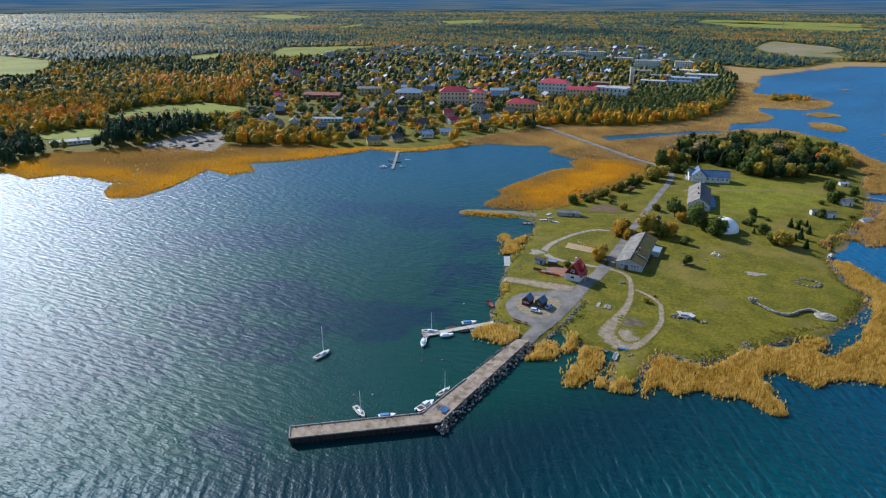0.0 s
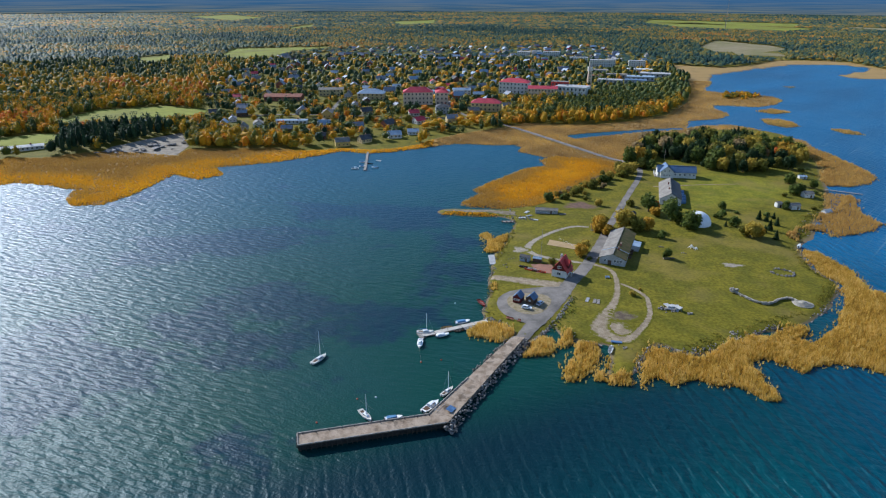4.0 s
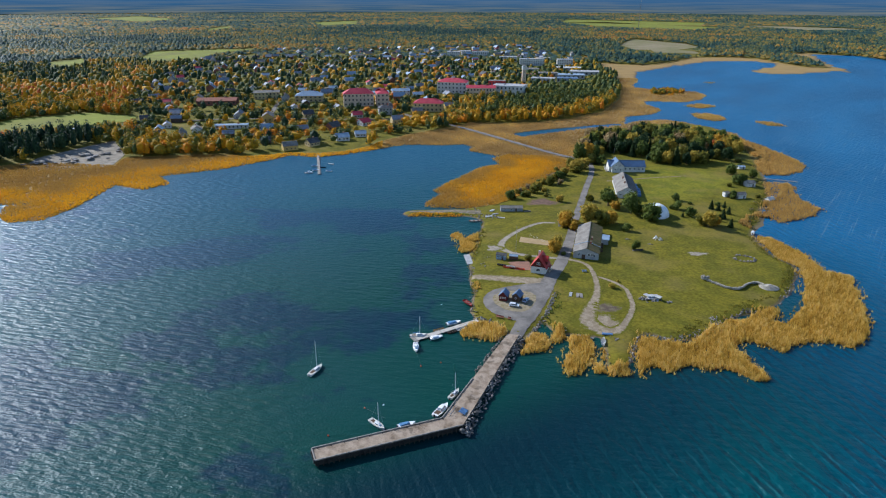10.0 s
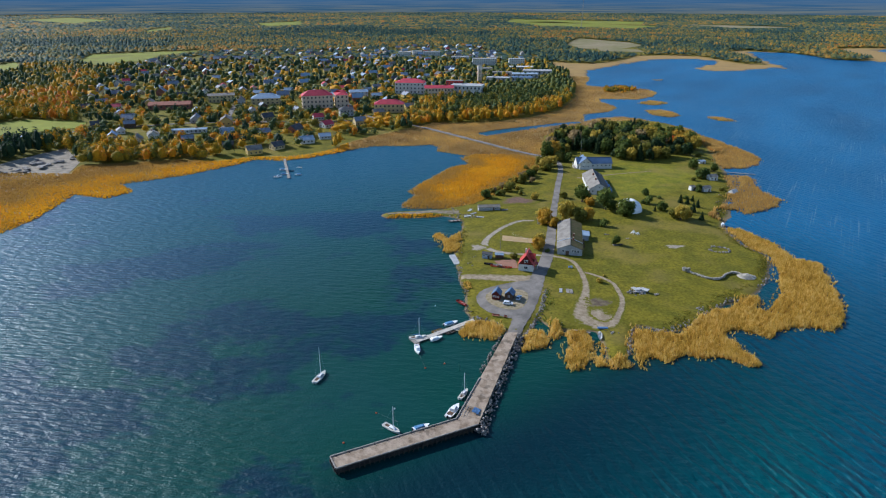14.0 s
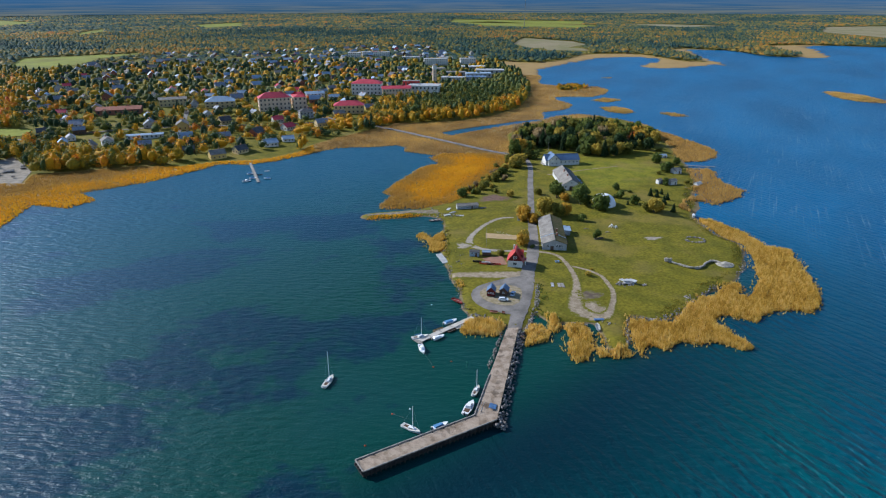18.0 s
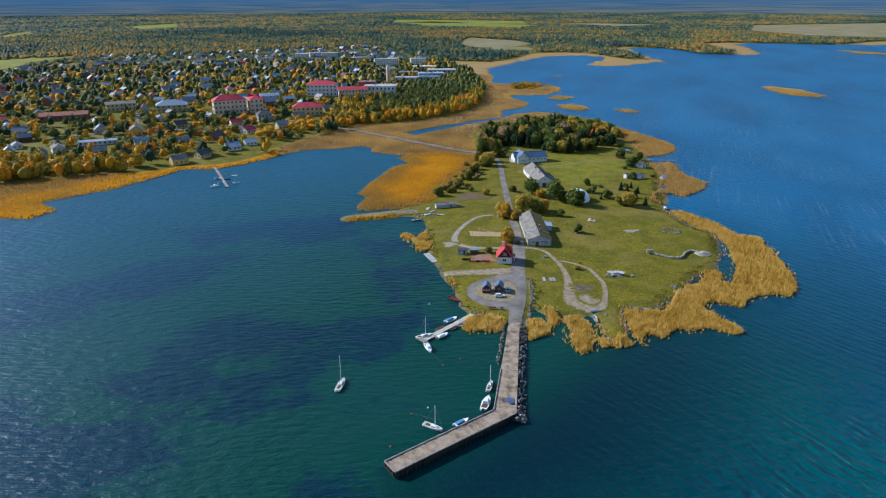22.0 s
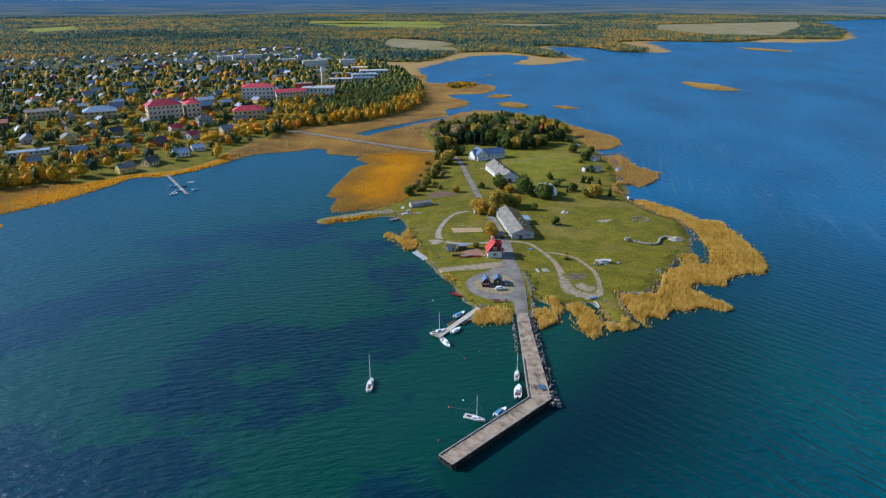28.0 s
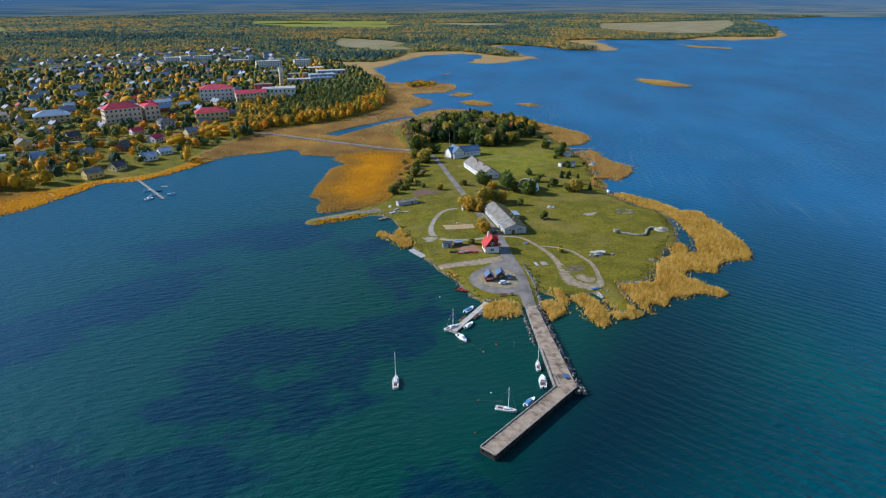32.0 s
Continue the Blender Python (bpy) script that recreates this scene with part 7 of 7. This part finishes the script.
def block(name, x, y, turn, L, W, H, wall, roof, label, R=0.0, storeys=2, cols=6, hip=False, category="building", group=""):
    """A larger town building with rows of windows; R is the roof's rise, hip makes the roof slope on all sides."""
    top = thing(name, at(x, y, turn), label, category, group)
    part("wall", box(-L / 2, -W / 2, -0.5, L / 2, W / 2, H), wall, top)
    if R:
        bm = bmesh.new()
        o, cut = 0.6, (W / 2 if hip else 0.0)
        a = [bm.verts.new(p) for p in ((-L / 2 - o, -W / 2 - o, H), (L / 2 + o, -W / 2 - o, H), (L / 2 + o, W / 2 + o, H), (-L / 2 - o, W / 2 + o, H))]
        r0, r1 = bm.verts.new((-L / 2 - (0 if hip else o) + cut, 0, H + R)), bm.verts.new((L / 2 + (0 if hip else o) - cut, 0, H + R))
        for f in ((a[0], a[1], r1, r0), (a[2], a[3], r0, r1), (a[3], a[0], r0), (a[1], a[2], r1), (a[3], a[2], a[1], a[0])):
            bm.faces.new(f)
        part("roof", bm, roof, top)
        part("chimney", box(L * 0.18, -0.6, H + R * 0.5, L * 0.18 + 1.2, 0.6, H + R + 1.2), BRICK_R, top, "brick chimney")
    else:
        r = part("roof", box(-L / 2 - 0.3, -W / 2 - 0.3, H, L / 2 + 0.3, W / 2 + 0.3, H + 0.35), roof, top)
        part("roof_vent", box(-L * 0.2, -1, H + 0.35, -L * 0.2 + 2.5, 1, H + 1.3), PLASTER_G, r)
    sh = H / storeys
    for s in range(storeys):
        z = sh * (s + 0.55)
        for c in range(cols):
            u = -L / 2 + L * (c + 0.5) / cols
            part("window", box(u - L / cols * 0.19, -W / 2 - 0.06, z - sh * 0.22, u + L / cols * 0.19, -W / 2, z + sh * 0.22), GLASS, top)
        n2 = max(2, int(cols * W / L))
        for c in range(n2):
            u = -W / 2 + W * (c + 0.5) / n2
            part("window", box(-L / 2 - 0.06, u - W / n2 * 0.22, z - sh * 0.22, -L / 2, u + W / n2 * 0.22, z + sh * 0.22), GLASS, top)
    return top


block("town_hall", -77, 590, 8, 34, 17, 14, PLASTER_P, ROOF_CRIMSON, "pinkish town hall with crimson hipped roof", 5.5, 3, 8, True)
block("town_hall_wing", -50, 594, 8, 14, 22, 14, PLASTER_P, ROOF_CRIMSON, "pinkish gabled wing with crimson roof", 4.5, 3, 3, True)
block("manor", 3, 552, -6, 32, 15, 9, PLASTER_Y, ROOF_CRIMSON, "yellowish building with crimson hipped roof", 4.5, 2, 7, True)
block("hip_house", -138, 622, 2, 32, 18, 7, PLASTER_Y, ROOF_PALE, "yellow building with pale blue hipped roof", 5, 2, 6, True)
block("school", 38, 690, -14, 38, 20, 14, PLASTER_W, ROOF_CRIMSON, "white school with red hipped roof", 4.5, 3, 8, True)
block("school_wing", 72, 664, -4, 36, 15, 10, PLASTER_P, ROOF_CRIMSON, "long school wing with red roof", 3, 2, 9, False)
block("sports_hall", 110, 672, -22, 40, 24, 12, PLASTER_W, PLASTER_G, "flat-roofed white sports hall", 0, 2, 8)
block("red_hall", 96, 692, -10, 22, 10, 15, ROOF_RED, ROOF_GREY, "flat red-clad upper hall", 0, 2, 5)
block("grey_house", -44, 532, 10, 14, 11, 7, PLASTER_G, ROOF_DARK, "grey two-storey house with dark roof", 3, 2, 4, True)
block("pale_hall", -60, 655, 14, 30, 12, 6, PLASTER_W, ROOF_PALE, "pale low hall among trees", 1.5, 2, 7)
block("pale_hall", -30, 668, 10, 22, 12, 6, PLASTER_W, ROOF_PALE, "pale low hall with light roof", 2.5, 2, 5)
block("brick_block", -192, 640, 12, 30, 14, 8, PLASTER_Y, ROOF_GREY, "ochre block with grey roof", 2, 2, 7)
block("long_low_hall", -187, 458, 6, 30, 8, 3.5, PLASTER_W, ROOF_PALE, "long low shed with pale roof", 0.8, 1, 8)
block("glass_house", -316, 446, 30, 30, 8, 3.5, PLASTER_W, ROOF_PALE, "low greenhouse with pale roof", 0.8, 1, 9)
block("glass_house", -374, 328, 36, 30, 9, 3.0, PLASTER_W, PLASTER_W, "long white greenhouse beside the meadow", 1.2, 1, 9)
block("brick_hall", -240, 600, 5, 44, 20, 5, BRICK_R, BRICK_R, "wide low hall with reddish roof", 2.5, 1, 8)
for x, y, L, tn, st in ((203, 1042, 44, -6, 4), (262, 1035, 28, -6, 4), (70, 1228, 26, -4, 3), (128, 1240, 34, -4, 3), (98, 1250, 20, 0, 3), (170, 1120, 34, -5, 3), (235, 1100, 26, -5, 3)):
    block("apartment_block", x, y, tn, L, 13, st * 2.9, PLASTER_W, PLASTER_G, "white flat-roofed apartment block", 0, st, int(L / 4), group="apartment blocks")
for x, y, L, W, tn, rm in ((178, 800, 34, 16, -20, PLASTER_G), (214, 800, 30, 18, -15, ROOF_BLUE), (230, 845, 40, 20, -10, ROOF_PALE), (262, 890, 46, 22, -15, PLASTER_G), (200, 870, 36, 16, -10, ROOF_GREY), (160, 850, 30, 14, -12, BRICK_R), (250, 950, 40, 18, -10, PLASTER_W), (180, 930, 30, 16, 0, ROOF_GREY)):
    block("industrial_hall", x, y, tn, L, W, 6, PLASTER_G, rm, "low flat industrial hall", 0, 1, 6, group="industrial halls")
# water tower
wt = thing("water_tower", at(145, 777), "slender pale brick water tower", "tower")
part("shaft", rod(bmesh.new(), (0, 0, -0.5), (0, 0, 20), 3.4, 3.0, 8), PLASTER_P, wt)
part("tank", rod(bmesh.new(), (0, 0, 20), (0, 0, 25.5), 3.6, 3.6, 8), PLASTER_W, wt, "white upper tank")
part("roof", rod(bmesh.new(), (0, 0, 25.5), (0, 0, 27), 3.8, 0.6, 8), ROOF_GREY, wt)
for k in range(4):
    part("window", box(-0.5, -3.5 + 0.05 * k, 4 + 4 * k, 0.5, -3.1, 5.6 + 4 * k), GLASS, wt)
mast = thing("radio_mast", at(880, 2480), "thin grey lattice radio mast far off", "mast")
for k in range(7):
    part("section", rod(bmesh.new(), (0, 0, 22 * k), (0, 0, 22 * k + 22), 1.2 - 0.12 * k, 1.08 - 0.12 * k, 4), ROOF_GREY, mast)

# dwelling houses: a few types, copied
ROOF_LIGHT = mat("light grey fibre-cement roof", (0.23, 0.25, 0.29), (0.16, 0.175, 0.20), 1.5, 0.7, spec=0.3)
WALLS = [("white", PLASTER_W), ("ochre", PLASTER_Y), ("grey", PLASTER_G), ("brown boarded", WOOD_BRN), ("yellow boarded", WOOD_YEL), ("brick", BRICK_R)]
ROOFS = [("light grey", ROOF_LIGHT), ("grey", ROOF_GREY), ("pale", ROOF_PALE), ("dark", ROOF_DARK), ("crimson", ROOF_CRIMSON)]
TYPES = []
for wi, (wn, wm) in enumerate(WALLS):
    for ri, (rn, rm) in enumerate(ROOFS):
        if (wi * 2 + ri) % 4 == 3 or (rn == "crimson" and wi > 0):
            continue
        L, W, H, R = 9 + (wi * 1.7 + ri) % 4, 7 + (ri + wi) % 3, 3.0 + 1.2 * ((wi + ri) % 2), 2.4 + 0.5 * (wi % 3)
        h = gable_house("dwelling_house", pose(0, 0, -400), f"{wn} house with {rn} gabled roof among gardens", L, W, H, R, wm, (rm, rm), 0.5, chimneys=[(L * 0.15, 0.6)], group="town houses")
        for u in (-L * 0.28, L * 0.05, L * 0.3):
            part("window", box(u - 0.6, -W / 2 - 0.05, 1.0, u + 0.6, -W / 2, 2.2), GLASS, h)
        for u in (-W * 0.22, W * 0.22):
            part("window", box(-L / 2 - 0.05, u - 0.5, 1.0, -L / 2, u + 0.5, 2.2), GLASS, h)
        TYPES.append(h)
for i, (x, y) in enumerate(spots):
    tn = HOUSE_SPOTS[i][2] if i < len(HOUSE_SPOTS) else 15 + 90 * town_rng.randrange(2) + town_rng.gauss(0, 8)
    k = town_rng.randrange(len(TYPES))
    s = town_rng.uniform(0.9, 1.2)
    copy_thing(TYPES[k], at(x, y, tn) @ Matrix.Scale(s, 4))
for h in TYPES:
    for o in list(h.children_recursive) + [h]:
        bpy.data.objects.remove(o)
# streets
for a in ([(32, 463), (20, 480), (-5, 500), (-30, 545), (-45, 620)], [(-300, 470), (-200, 505), (-90, 500), (-5, 500)], [(-160, 420), (-165, 520), (-175, 640), (-190, 800), (-230, 1000)], [(-45, 620), (-20, 720), (60, 800), (150, 870)], [(-380, 720), (-250, 740), (-100, 730), (-20, 720)]):
    ribbon("street", a, 5, ASPHALT, "narrow grey town street between gardens", "street", 0.35, 10)

# bare spoil ground and heaps by the bay
drape("spoil_ground", SPOIL, GRAVEL, "bare pale gravel ground by the bay", "ground", 0.25, 6)
for i in range(26):
    p = lerp2((-300, 318), (-252, 372), town_rng.random())
    s = town_rng.uniform(3, 8)
    ob = new("rubble_mound", BOULDERS[i % 7])
    ob.matrix_basis = pose(p[0] + town_rng.gauss(0, 9), p[1] + town_rng.gauss(0, 6), 2.2, 0, 0, town_rng.uniform(0, 360)) @ Matrix.Diagonal((s * 1.5, s, s * 0.5, 1))
    tagged(ob, "low grey rubble mound on bare ground", "mound", "rubble mounds")

# ---- distance beyond the woods ----
def backdrop():
    n, r = 160, 4850
    q = radians(-58) + np.arange(n + 1) / n * radians(140)
    V = np.concatenate([np.stack([-45 + np.sin(q) * r, -150 + np.cos(q) * r, np.full(n + 1, z)], 1) for z in (-5, 112)])
    V[n + 1:, 2] += 1.5 * np.sin(q * 17) + 1.5 * np.sin(q * 41)
    k = np.arange(n)
    m = bpy.data.materials.new("hazy far forest")
    m.use_nodes = True
    nt = m.node_tree
    geo, sc, n1, rp = (nt.nodes.new("ShaderNode" + s) for s in ("NewGeometry", "VectorMath", "TexNoise", "ValToRGB"))
    sc.operation = "MULTIPLY"
    sc.inputs[1].default_value = (1 / 420, 1 / 420, 1 / 7)
    nt.links.new(geo.outputs["Position"], sc.inputs[0])
    nt.links.new(sc.outputs[0], n1.inputs["Vector"])
    n1.inputs["Scale"].default_value, n1.inputs["Detail"].default_value = 1.0, 6
    for e, (pos, c) in zip(rp.color_ramp.elements, ((0.38, (0.018, 0.055, 0.085, 1)), (0.64, (0.15, 0.145, 0.09, 1)))):
        e.position, e.color = pos, c
    nt.links.new(n1.outputs[0], rp.inputs[0])
    # self-lit colour turns blue with height: haze painted over the farther woods
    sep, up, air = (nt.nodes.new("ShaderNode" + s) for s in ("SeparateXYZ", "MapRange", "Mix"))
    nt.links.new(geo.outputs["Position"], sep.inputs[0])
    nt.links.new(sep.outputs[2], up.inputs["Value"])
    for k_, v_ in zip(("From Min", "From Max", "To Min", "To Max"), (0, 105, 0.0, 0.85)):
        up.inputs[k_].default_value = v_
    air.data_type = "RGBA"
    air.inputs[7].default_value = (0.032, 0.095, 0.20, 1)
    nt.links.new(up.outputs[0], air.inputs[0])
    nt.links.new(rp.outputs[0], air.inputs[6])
    b = nt.nodes["Principled BSDF"]
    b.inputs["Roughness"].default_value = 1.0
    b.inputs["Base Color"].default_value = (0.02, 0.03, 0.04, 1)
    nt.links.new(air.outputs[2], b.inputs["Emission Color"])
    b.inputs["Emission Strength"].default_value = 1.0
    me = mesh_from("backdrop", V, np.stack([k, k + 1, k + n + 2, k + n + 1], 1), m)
    return tagged(new("backdrop", me), "glowing hazy backdrop of far forest along the horizon", "distance", kind="structure")


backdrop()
